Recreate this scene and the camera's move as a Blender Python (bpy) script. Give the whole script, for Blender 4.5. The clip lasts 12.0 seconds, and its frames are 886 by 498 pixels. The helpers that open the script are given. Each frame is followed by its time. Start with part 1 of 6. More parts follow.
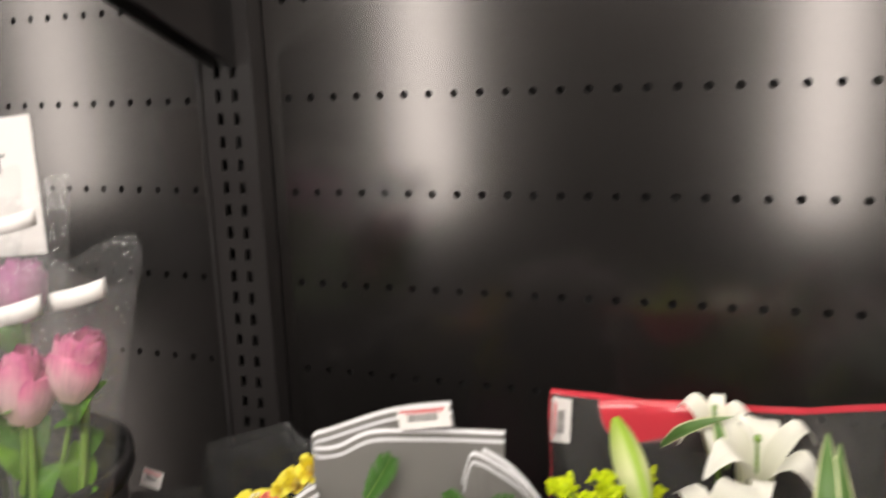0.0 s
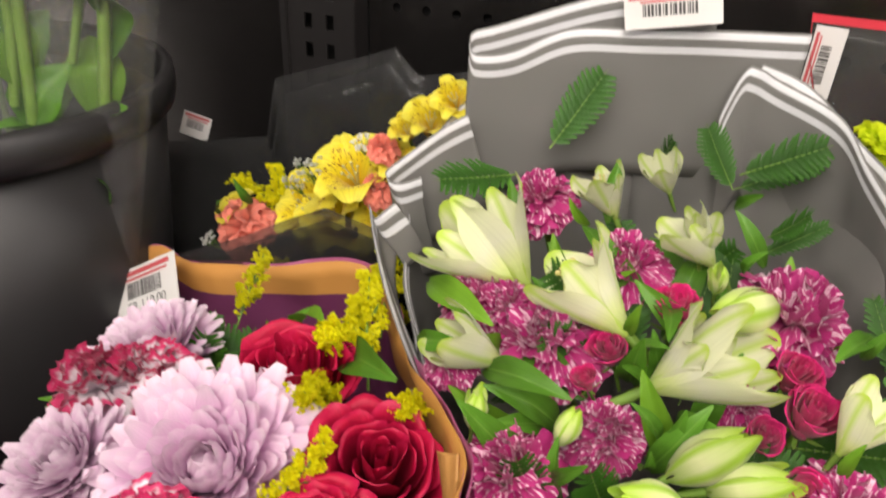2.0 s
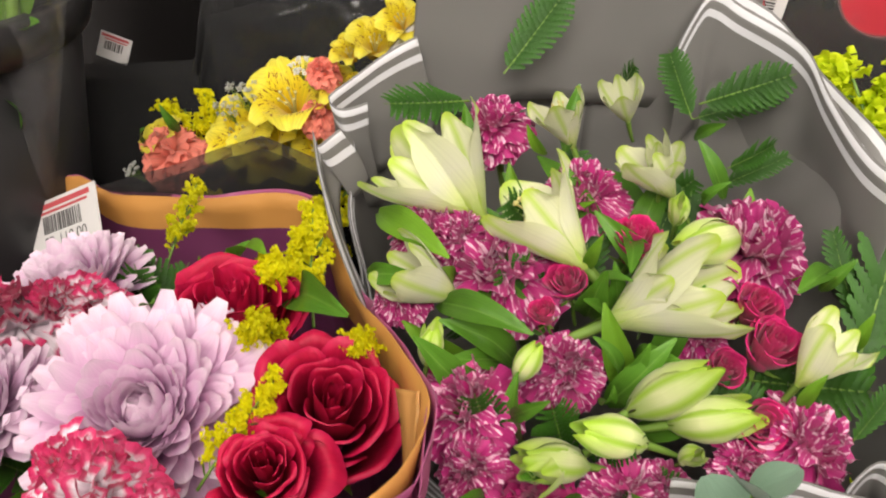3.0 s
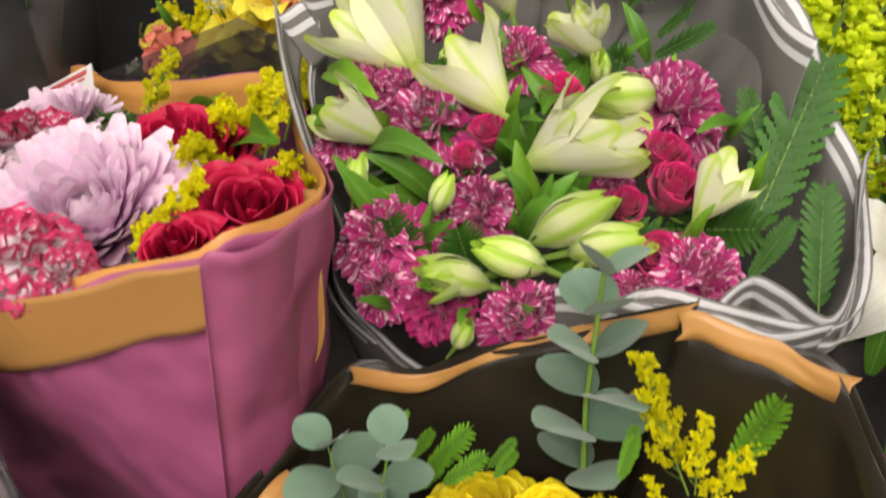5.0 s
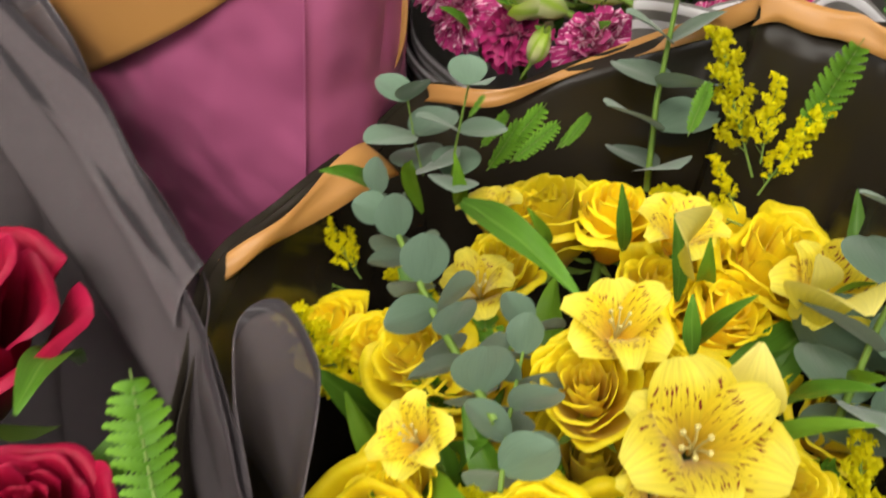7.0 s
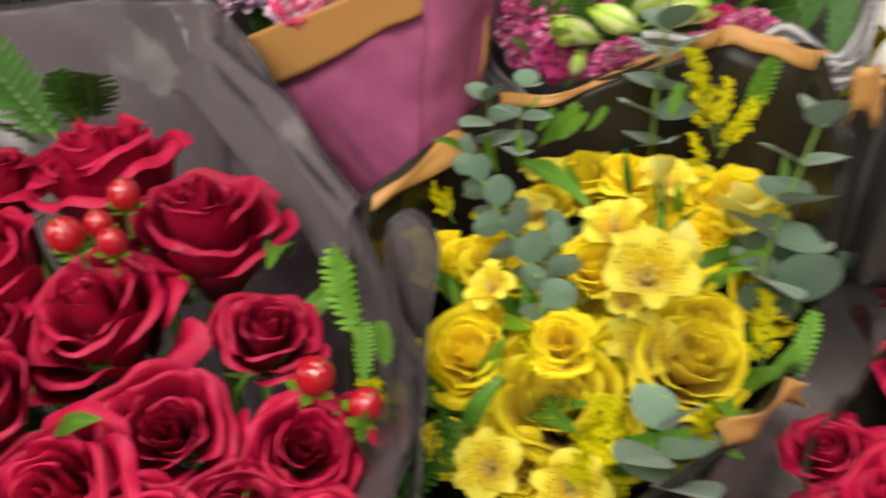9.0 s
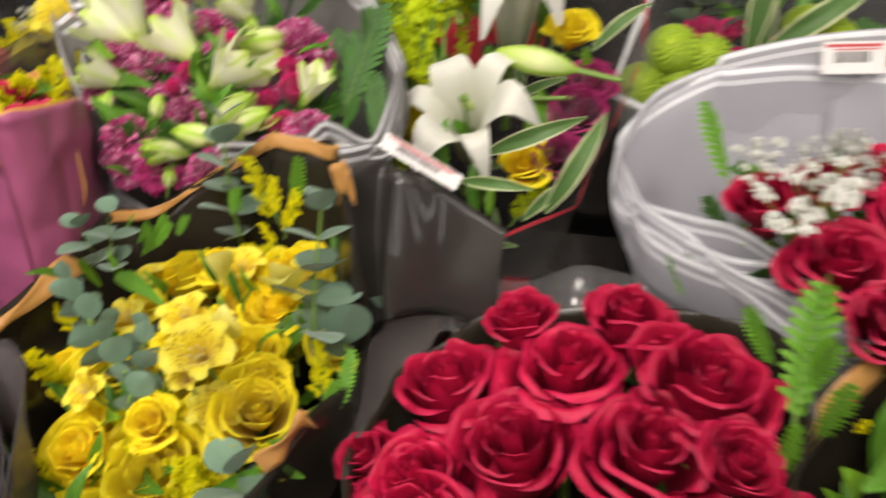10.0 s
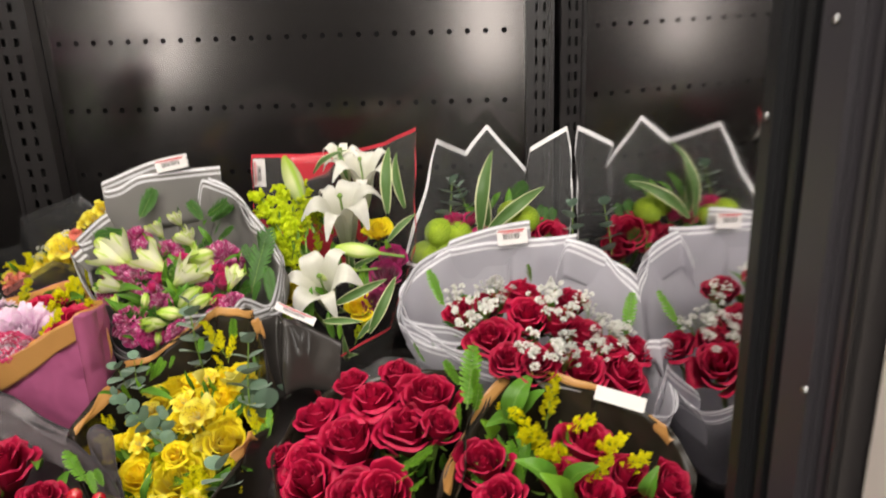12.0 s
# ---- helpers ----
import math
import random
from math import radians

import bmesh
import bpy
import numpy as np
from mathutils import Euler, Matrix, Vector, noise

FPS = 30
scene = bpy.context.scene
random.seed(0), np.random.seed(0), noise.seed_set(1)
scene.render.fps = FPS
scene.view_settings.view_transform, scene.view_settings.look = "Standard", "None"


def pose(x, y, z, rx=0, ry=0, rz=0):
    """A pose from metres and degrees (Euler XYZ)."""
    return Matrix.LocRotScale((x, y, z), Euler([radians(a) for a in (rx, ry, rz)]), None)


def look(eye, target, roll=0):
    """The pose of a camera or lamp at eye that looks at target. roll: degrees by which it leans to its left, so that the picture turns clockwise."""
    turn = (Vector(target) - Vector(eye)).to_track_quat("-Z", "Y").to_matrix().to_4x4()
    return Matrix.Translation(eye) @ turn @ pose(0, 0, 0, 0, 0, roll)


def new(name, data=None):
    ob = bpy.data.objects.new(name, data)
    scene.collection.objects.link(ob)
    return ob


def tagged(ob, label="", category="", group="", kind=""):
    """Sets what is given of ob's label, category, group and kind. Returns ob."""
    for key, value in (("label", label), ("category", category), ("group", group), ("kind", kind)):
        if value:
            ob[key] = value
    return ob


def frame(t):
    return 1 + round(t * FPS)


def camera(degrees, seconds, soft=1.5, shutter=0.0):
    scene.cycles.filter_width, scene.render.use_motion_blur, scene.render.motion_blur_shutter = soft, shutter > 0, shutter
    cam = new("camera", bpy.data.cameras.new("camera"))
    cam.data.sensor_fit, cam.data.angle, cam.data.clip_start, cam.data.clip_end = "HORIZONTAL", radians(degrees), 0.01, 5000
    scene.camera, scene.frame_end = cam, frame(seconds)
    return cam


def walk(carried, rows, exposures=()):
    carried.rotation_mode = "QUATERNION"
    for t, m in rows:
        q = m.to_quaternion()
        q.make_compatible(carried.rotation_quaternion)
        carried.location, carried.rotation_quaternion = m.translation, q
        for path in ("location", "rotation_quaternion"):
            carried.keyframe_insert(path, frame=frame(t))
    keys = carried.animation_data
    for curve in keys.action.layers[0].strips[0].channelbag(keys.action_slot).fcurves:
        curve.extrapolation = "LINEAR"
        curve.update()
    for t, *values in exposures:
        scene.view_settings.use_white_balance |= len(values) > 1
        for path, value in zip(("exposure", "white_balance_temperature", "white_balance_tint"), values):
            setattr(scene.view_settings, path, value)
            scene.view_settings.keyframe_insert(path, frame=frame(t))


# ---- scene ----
cam = camera(56.8, 12.0, soft=2.0, shutter=0.5)
PATH = [
    (0, (0.197, 0.074, 1.442), (-0.497, 1.907, 1.044), -2.0),
    (0.5, (0.106, 0.116, 1.394), (-0.674, 1.87, 0.834), -1.3),
    (1, (0.037, 0.17, 1.347), (-0.746, 1.867, 0.633), -0.8),
    (1.5, (-0.006, 0.224, 1.289), (-0.716, 1.885, 0.429), 0.4),
    (2, (-0.013, 0.244, 1.25), (-0.635, 1.882, 0.284), 2.0),
    (2.5, (-0.012, 0.261, 1.23), (-0.571, 1.888, 0.209), 3.0),
    (2.7, (-0.036, 0.259, 1.234), (-0.441, 1.898, 0.162), 5.6),
    (4.3, (0.035, 0.232, 1.21), (-0.496, 1.835, 0.139), 4.6),
    (4.5, (0.041, 0.228, 1.205), (-0.495, 1.832, 0.136), 4.6),
    (5, (0.052, 0.215, 1.188), (-0.496, 1.81, 0.113), 5.4),
    (5.5, (0.058, 0.202, 1.154), (-0.503, 1.784, 0.068), 6.0),
    (6, (0.063, 0.185, 1.124), (-0.507, 1.745, 0.01), 6.7),
    (6.5, (0.07, 0.17, 1.114), (-0.525, 1.691, -0.041), 7.0),
    (7, (0.079, 0.151, 1.108), (-0.55, 1.64, -0.07), 7.1),
    (7.2, (0.081, 0.138, 1.109), (-0.566, 1.612, -0.078), 6.9),
    (8.8, (0.124, 0.005, 1.158), (-0.731, 1.402, 0.009), 3.8),
    (9, (0.148, 0.011, 1.164), (-0.66, 1.449, 0.033), 3.7),
    (9.5, (0.213, 0.013, 1.188), (-0.398, 1.584, 0.112), 3.4),
    (10, (0.278, -0.016, 1.227), (-0.067, 1.69, 0.241), 1.2),
    (10.5, (0.326, -0.125, 1.275), (0.218, 1.684, 0.428), -2.4),
    (11, (0.343, -0.264, 1.32), (0.318, 1.588, 0.564), -3.0),
    (11.5, (0.36, -0.398, 1.384), (0.291, 1.467, 0.662), -2.1),
    (12, (0.413, -0.478, 1.437), (0.297, 1.4, 0.759), -2.2),
]
walk(cam, [(t, look(eye, target, roll)) for t, eye, target, roll in PATH])

# ---- world and light ----
world = bpy.data.worlds.new("store_air")
scene.world = world
world.use_nodes = True
world.node_tree.nodes["Background"].inputs[0].default_value = (1.0, 0.97, 0.93, 1)
world.node_tree.nodes["Background"].inputs[1].default_value = 0.10


def area(name, at, target, sx, sy, power, color=(1, 1, 1)):
    lamp = bpy.data.lights.new(name, "AREA")
    lamp.shape, lamp.size, lamp.size_y, lamp.energy, lamp.color = "RECTANGLE", sx, sy, power, color
    ob = new(name, lamp)
    ob.matrix_world = look(at, target)
    return tagged(ob, kind="structure")


area("canopy_light", (0.0, 0.25, 2.02), (0.05, 0.55, 1.0), 1.9, 0.25, 13, (1.0, 0.92, 0.85))
area("ceiling_light", (0.2, -1.0, 2.5), (0.1, 0.5, 1.0), 1.4, 0.6, 52, (1.0, 0.91, 0.83))


# ---- materials ----
def shader(name):
    m = bpy.data.materials.new(name)
    m.use_nodes = True
    n = m.node_tree.nodes
    return m, n, m.node_tree.links, n["Principled BSDF"], n["Material Output"]


def ramp(n, stops):
    r = n.new("ShaderNodeValToRGB")
    e = r.color_ramp.elements
    while len(e) < len(stops):
        e.new(0.5)
    for el, (p, c) in zip(e, stops):
        el.position, el.color = p, (*c, 1)
    return r


def noise_tex(n, l, scale, detail=3, coord="Object"):
    tc, no = n.new("ShaderNodeTexCoord"), n.new("ShaderNodeTexNoise")
    no.inputs["Scale"].default_value, no.inputs["Detail"].default_value = scale, detail
    l.new(tc.outputs[coord], no.inputs["Vector"])
    return no


def bump(n, l, height, strength, dist, p):
    b = n.new("ShaderNodeBump")
    b.inputs["Strength"].default_value, b.inputs["Distance"].default_value = strength, dist
    l.new(height, b.inputs["Height"])
    l.new(b.outputs[0], p.inputs["Normal"])


def mixc(n, l, fac, a, b, mode="MIX"):
    x = n.new("ShaderNodeMix")
    x.data_type, x.blend_type = "RGBA", mode
    for sock, val in ((x.inputs["Factor"], fac), (x.inputs[6], a), (x.inputs[7], b)):
        if isinstance(val, (int, float)):
            sock.default_value = val
        elif isinstance(val, tuple):
            sock.default_value = (*val, 1)
        else:
            l.new(val, sock)
    return x.outputs[2]


def plain(name, color, rough=0.5, metal=0.0, scale=40.0, vary=0.25, relief=0.0, coat=0.0):
    m, n, l, p, o = shader(name)
    no = noise_tex(n, l, scale)
    big = noise_tex(n, l, scale * 0.13)
    dark = tuple(c * (1 - vary) for c in color)
    col = mixc(n, l, no.outputs["Fac"], dark, color)
    col = mixc(n, l, big.outputs["Fac"], tuple(c * (1 - vary * 0.6) for c in color), col)
    l.new(col, p.inputs["Base Color"])
    p.inputs["Roughness"].default_value, p.inputs["Metallic"].default_value = rough, metal
    p.inputs["Coat Weight"].default_value = coat
    if relief:
        bump(n, l, no.outputs["Fac"], 0.4, relief, p)
    return m


def petal(name, stops, streak=None, rough=0.5, thin=0.25, spread=0.25, veins=0.25, sheen=0.2, edge=None):
    """Petal colour runs along each petal from base to rim; fine veins run lengthwise."""
    m, n, l, p, o = shader(name)
    tc = n.new("ShaderNodeTexCoord")
    sep = n.new("ShaderNodeSeparateXYZ")
    l.new(tc.outputs["UV"], sep.inputs[0])
    no = noise_tex(n, l, 6.0, 4)
    add = n.new("ShaderNodeMath")
    add.operation = "MULTIPLY_ADD"
    add.inputs[1].default_value = spread
    l.new(no.outputs["Fac"], add.inputs[0])
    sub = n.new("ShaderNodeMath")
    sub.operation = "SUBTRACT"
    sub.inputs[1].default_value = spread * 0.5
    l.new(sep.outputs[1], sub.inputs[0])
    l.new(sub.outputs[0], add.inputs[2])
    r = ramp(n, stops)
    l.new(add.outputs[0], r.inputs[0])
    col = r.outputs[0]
    mp = n.new("ShaderNodeMapping")
    mp.inputs["Scale"].default_value = (26, 1.6, 1)
    l.new(tc.outputs["UV"], mp.inputs[0])
    vn = n.new("ShaderNodeTexNoise")
    vn.inputs["Scale"].default_value, vn.inputs["Detail"].default_value = 1.0, 2
    l.new(mp.outputs[0], vn.inputs["Vector"])
    vr = ramp(n, [(0.3, (1 - veins,) * 3), (0.7, (1, 1, 1))])
    l.new(vn.outputs["Fac"], vr.inputs[0])
    col = mixc(n, l, 1.0, col, vr.outputs[0], "MULTIPLY")
    if streak:
        sr = ramp(n, [(streak[4], (0, 0, 0)), (streak[4] + 0.06, (1, 1, 1))])
        sn = n.new("ShaderNodeTexNoise")
        sn.inputs["Scale"].default_value = streak[1]
        sm = n.new("ShaderNodeMapping")
        sm.inputs["Scale"].default_value = streak[2]
        l.new(tc.outputs["UV"], sm.inputs[0])
        l.new(sm.outputs[0], sn.inputs["Vector"])
        l.new(sn.outputs["Fac"], sr.inputs[0])
        wr = ramp(n, streak[3])
        l.new(sep.outputs[1], wr.inputs[0])
        f = n.new("ShaderNodeMath")
        f.operation = "MULTIPLY"
        l.new(sr.outputs[0], f.inputs[0])
        l.new(wr.outputs[0], f.inputs[1])
        col = mixc(n, l, f.outputs[0], col, streak[0])
    if edge:
        er = ramp(n, edge[1])
        ab = n.new("ShaderNodeMath")
        ab.operation = "PINGPONG"
        ab.inputs[1].default_value = 0.5
        l.new(sep.outputs[0], ab.inputs[0])
        l.new(ab.outputs[0], er.inputs[0])
        col = mixc(n, l, er.outputs[0], col, edge[0])
    oi = n.new("ShaderNodeObjectInfo")
    hv = n.new("ShaderNodeHueSaturation")
    mr = n.new("ShaderNodeMapRange")
    mr.inputs[3].default_value, mr.inputs[4].default_value = 0.8, 1.15
    l.new(oi.outputs["Random"], mr.inputs[0])
    l.new(mr.outputs[0], hv.inputs["Value"])
    l.new(col, hv.inputs["Color"])
    col = hv.outputs[0]
    l.new(col, p.inputs["Base Color"])
    p.inputs["Roughness"].default_value = rough
    p.inputs["Sheen Weight"].default_value = sheen
    p.inputs["Specular IOR Level"].default_value = 0.3
    bump(n, l, vn.outputs["Fac"], 0.3, 0.0006, p)
    t = n.new("ShaderNodeBsdfTranslucent")
    l.new(col, t.inputs[0])
    mx = n.new("ShaderNodeMixShader")
    mx.inputs[0].default_value = thin
    l.new(p.outputs[0], mx.inputs[1])
    l.new(t.outputs[0], mx.inputs[2])
    l.new(mx.outputs[0], o.inputs[0])
    return m


def film(name, color, clear, rough=0.3, stripes=(), stripe_color=(0.85, 0.85, 0.87), wrinkle=0.004, blotch=None, haze=0.5):
    """Wrapping film. v of its UV is the distance from the rim in metres."""
    m, n, l, p, o = shader(name)
    tc = n.new("ShaderNodeTexCoord")
    sep = n.new("ShaderNodeSeparateXYZ")
    l.new(tc.outputs["UV"], sep.inputs[0])
    no = noise_tex(n, l, 9.0, 3)
    fine = noise_tex(n, l, 60.0, 3)
    col = mixc(n, l, no.outputs["Fac"], tuple(c * 0.82 for c in color), color)
    mask = None
    for a, b in stripes:
        lo, hi = n.new("ShaderNodeMath"), n.new("ShaderNodeMath")
        lo.operation, hi.operation = "GREATER_THAN", "LESS_THAN"
        lo.inputs[1].default_value, hi.inputs[1].default_value = a, b
        l.new(sep.outputs[1], lo.inputs[0])
        l.new(sep.outputs[1], hi.inputs[0])
        mu = n.new("ShaderNodeMath")
        mu.operation = "MULTIPLY"
        l.new(lo.outputs[0], mu.inputs[0])
        l.new(hi.outputs[0], mu.inputs[1])
        if mask is None:
            mask = mu.outputs[0]
        else:
            ad = n.new("ShaderNodeMath")
            ad.operation = "MAXIMUM"
            l.new(mask, ad.inputs[0])
            l.new(mu.outputs[0], ad.inputs[1])
            mask = ad.outputs[0]
    if blotch:
        bn = noise_tex(n, l, blotch, 1)
        br = ramp(n, [(0.60, (0, 0, 0)), (0.62, (1, 1, 1))])
        l.new(bn.outputs["Fac"], br.inputs[0])
        if mask is None:
            mask = br.outputs[0]
        else:
            ad = n.new("ShaderNodeMath")
            ad.operation = "MAXIMUM"
            l.new(mask, ad.inputs[0])
            l.new(br.outputs[0], ad.inputs[1])
            mask = ad.outputs[0]
    if mask is not None:
        col = mixc(n, l, mask, col, stripe_color)
    l.new(col, p.inputs["Base Color"])
    p.inputs["Roughness"].default_value = rough
    bump(n, l, no.outputs["Fac"], 0.5, wrinkle * 4, p)
    tl = n.new("ShaderNodeBsdfTranslucent")
    l.new(col, tl.inputs[0])
    m1 = n.new("ShaderNodeMixShader")
    m1.inputs[0].default_value = haze * 0.6
    l.new(p.outputs[0], m1.inputs[1])
    l.new(tl.outputs[0], m1.inputs[2])
    last = m1.outputs[0]
    if clear > 0:
        tr = n.new("ShaderNodeBsdfTransparent")
        m2 = n.new("ShaderNodeMixShader")
        if mask is not None:
            f = n.new("ShaderNodeMapRange")
            f.inputs[3].default_value, f.inputs[4].default_value = clear, 0.12
            l.new(mask, f.inputs[0])
            l.new(f.outputs[0], m2.inputs[0])
        else:
            m2.inputs[0].default_value = clear
        l.new(last, m2.inputs[1])
        l.new(tr.outputs[0], m2.inputs[2])
        last = m2.outputs[0]
    l.new(last, o.inputs[0])
    return m


def cellophane(name, clear=0.93, tint=(1, 1, 1)):
    m, n, l, p, o = shader(name)
    no = noise_tex(n, l, 22.0, 3)
    p.inputs["Base Color"].default_value = (*tint, 1)
    p.inputs["Roughness"].default_value = 0.12
    bump(n, l, no.outputs["Fac"], 0.6, 0.02, p)
    tr = n.new("ShaderNodeBsdfTransparent")
    mx = n.new("ShaderNodeMixShader")
    lw = n.new("ShaderNodeFresnel")
    gl = n.new("ShaderNodeBsdfGlossy")
    gl.inputs["Roughness"].default_value = 0.12
    b2 = n.new("ShaderNodeBump")
    b2.inputs["Strength"].default_value, b2.inputs["Distance"].default_value = 0.6, 0.02
    l.new(no.outputs["Fac"], b2.inputs["Height"])
    l.new(b2.outputs[0], gl.inputs["Normal"])
    g2 = n.new("ShaderNodeMixShader")
    g2.inputs[0].default_value = 0.5
    l.new(gl.outputs[0], g2.inputs[1])
    l.new(p.outputs[0], g2.inputs[2])
    mx.inputs[0].default_value = clear
    l.new(g2.outputs[0], mx.inputs[1])
    l.new(tr.outputs[0], mx.inputs[2])
    l.new(mx.outputs[0], o.inputs[0])
    return m


# Near-black base and bright rim paint in crevice shade and lit petal edges.
RED = petal("red_rose_petal_shaded_base", [(0.0, (0.06, 0.0, 0.008)), (0.45, (0.20, 0.001, 0.018)), (0.85, (0.41, 0.003, 0.038)), (1.0, (0.46, 0.008, 0.060))], veins=0.15, sheen=0.0, thin=0.10, rough=0.55)
PINK = petal("hot_pink_petal", [(0.0, (0.35, 0.004, 0.06)), (1.0, (0.74, 0.014, 0.19))], thin=0.25)
YPALE = petal("pale_yellow_petal", [(0.0, (0.80, 0.70, 0.04)), (1.0, (0.86, 0.80, 0.22))], veins=0.12, thin=0.35, sheen=0.0)
MAGENTA = petal("variegated_magenta_petal", [(0.0, (0.24, 0.004, 0.07)), (0.6, (0.42, 0.010, 0.15)), (1.0, (0.50, 0.03, 0.20))],
                streak=((0.84, 0.56, 0.68), 1.0, (13, 3.0, 1), [(0.40, (0, 0, 0)), (0.95, (1, 1, 1))], 0.53), thin=0.2)
PINKWHITE = petal("white_petal_with_pink_margin", [(0.0, (0.75, 0.55, 0.66)), (0.80, (0.86, 0.76, 0.82)), (0.90, (0.64, 0.05, 0.17)), (1.0, (0.56, 0.02, 0.11))], spread=0.30)
SALMON = petal("salmon_petal", [(0.0, (0.62, 0.14, 0.09)), (1.0, (0.86, 0.27, 0.20))])
LILAC = petal("lilac_petal", [(0.0, (0.34, 0.05, 0.26)), (0.3, (0.58, 0.25, 0.50)), (0.65, (0.76, 0.47, 0.68)), (1.0, (0.86, 0.70, 0.80))], veins=0.10, thin=0.3)
YELLOW = petal("yellow_rose_petal", [(0.0, (0.90, 0.46, 0.002)), (0.5, (0.94, 0.70, 0.004)), (1.0, (0.93, 0.80, 0.015))], veins=0.08, thin=0.35, sheen=0.05)
YALST = petal("yellow_freckled_petal", [(0.0, (0.84, 0.52, 0.01)), (0.5, (0.88, 0.72, 0.02)), (1.0, (0.86, 0.79, 0.09))],
              streak=((0.20, 0.02, 0.005), 1.0, (22, 7, 1), [(0.30, (0, 0, 0)), (0.4, (1, 1, 1)), (0.66, (1, 1, 1)), (0.72, (0, 0, 0))], 0.58), thin=0.35)
WALST = petal("white_petal_with_green_rib", [(0.0, (0.40, 0.58, 0.05)), (0.25, (0.74, 0.80, 0.36)), (0.45, (0.78, 0.78, 0.58)), (0.86, (0.74, 0.77, 0.46)), (0.99, (0.50, 0.66, 0.08))],
              edge=((0.46, 0.64, 0.06), [(0.38, (0, 0, 0)), (0.46, (0.55, 0.55, 0.55)), (0.5, (0.8, 0.8, 0.8))]), thin=0.35, veins=0.1, spread=0.12)
GALST = petal("green_white_bud_petal", [(0.0, (0.26, 0.42, 0.03)), (0.45, (0.78, 0.82, 0.42)), (1.0, (0.44, 0.64, 0.05))],
              edge=((0.36, 0.58, 0.03), [(0.30, (0, 0, 0)), (0.42, (0.7, 0.7, 0.7)), (0.5, (0.95, 0.95, 0.95))]), thin=0.35, veins=0.1, spread=0.12)
LILY = petal("white_lily_petal", [(0.0, (0.50, 0.58, 0.22)), (0.3, (0.80, 0.80, 0.66)), (1.0, (0.84, 0.83, 0.77))], veins=0.12, thin=0.3)
PLUM = petal("dark_magenta_petal", [(0.0, (0.16, 0.0, 0.05)), (1.0, (0.36, 0.01, 0.12))])
PALEPINK = petal("pale_pink_rose_petal", [(0.0, (0.80, 0.62, 0.50)), (0.35, (0.84, 0.58, 0.60)), (0.75, (0.80, 0.30, 0.44)), (1.0, (0.66, 0.16, 0.34))], thin=0.35, spread=0.4)
MAUVE = petal("mauve_rose_petal", [(0.0, (0.60, 0.34, 0.44)), (1.0, (0.50, 0.16, 0.36))], thin=0.3)
LIME = petal("lime_button_petal", [(0.0, (0.22, 0.36, 0.01)), (1.0, (0.46, 0.60, 0.03))], thin=0.2)
GYP = petal("gypsophila_petal", [(0.0, (0.74, 0.76, 0.68)), (1.0, (0.85, 0.85, 0.82))], veins=0.02, thin=0.45)
SOLID = petal("goldenrod_floret", [(0.0, (0.84, 0.78, 0.006)), (1.0, (0.90, 0.88, 0.012))], veins=0.02, thin=0.55, sheen=0.0)
SOLIDG = petal("green_goldenrod_floret", [(0.0, (0.52, 0.64, 0.01)), (1.0, (0.72, 0.80, 0.02))], veins=0.05, thin=0.45, sheen=0.0)
LEAF = petal("glossy_green_leaf", [(0.0, (0.06, 0.15, 0.016)), (1.0, (0.11, 0.28, 0.024))], rough=0.35, veins=0.25, thin=0.2, sheen=0.0,
             edge=((0.16, 0.30, 0.05), [(0.46, (0, 0, 0)), (0.5, (0.7, 0.7, 0.7))]))
BRIGHT = petal("light_green_leaf", [(0.0, (0.12, 0.26, 0.02)), (1.0, (0.20, 0.42, 0.03))], rough=0.35, veins=0.2, thin=0.3, sheen=0.0)
FERN = petal("fern_green", [(0.0, (0.030, 0.095, 0.011)), (1.0, (0.055, 0.17, 0.018))], rough=0.45, veins=0.3, thin=0.2, sheen=0.0)
FERNL = petal("bright_fern_green", [(0.0, (0.08, 0.22, 0.015)), (1.0, (0.16, 0.38, 0.02))], rough=0.45, veins=0.3, thin=0.25, sheen=0.0)
EUC = petal("eucalyptus_grey_green", [(0.0, (0.11, 0.19, 0.12)), (1.0, (0.16, 0.26, 0.18))], rough=0.6, veins=0.12, thin=0.15, sheen=0.3)
VARI = petal("cream_edged_leaf", [(0.0, (0.08, 0.17, 0.04)), (1.0, (0.13, 0.24, 0.07))], rough=0.4, veins=0.3, thin=0.25, sheen=0.0,
             edge=((0.66, 0.68, 0.40), [(0.0, (1, 1, 1)), (0.08, (0.9, 0.9, 0.9)), (0.12, (0, 0, 0))]))
STEM = plain("green_stem", (0.16, 0.28, 0.04), 0.5, scale=90)
STAMEN = plain("pale_stamen", (0.62, 0.55, 0.20), 0.6)
BERRY = plain("glossy_red_berry", (0.46, 0.010, 0.02), 0.18, scale=30, vary=0.4, coat=0.5)

GREYFILM = film("grey_frosted_film", (0.30, 0.29, 0.275), 0.12, 0.4, [(0.0012, 0.0052), (0.0095, 0.0135)], haze=0.7)
WHITEFILM = film("white_frosted_film", (0.66, 0.65, 0.70), 0.36, 0.4, [(0.0012, 0.0050), (0.0090, 0.0128)], haze=0.7)
DARKFILM = film("clear_black_film", (0.05, 0.05, 0.05), 0.55, 0.15, haze=0.2)
SMOKE = film("smoky_grey_film", (0.18, 0.158, 0.165), 0.34, 0.22, [(0.0, 0.0045)], (0.055, 0.05, 0.055), haze=0.5)
PURPLE = film("purple_wrapping_paper", (0.40, 0.098, 0.215), 0.0, 0.40, haze=0.12, wrinkle=0.012)
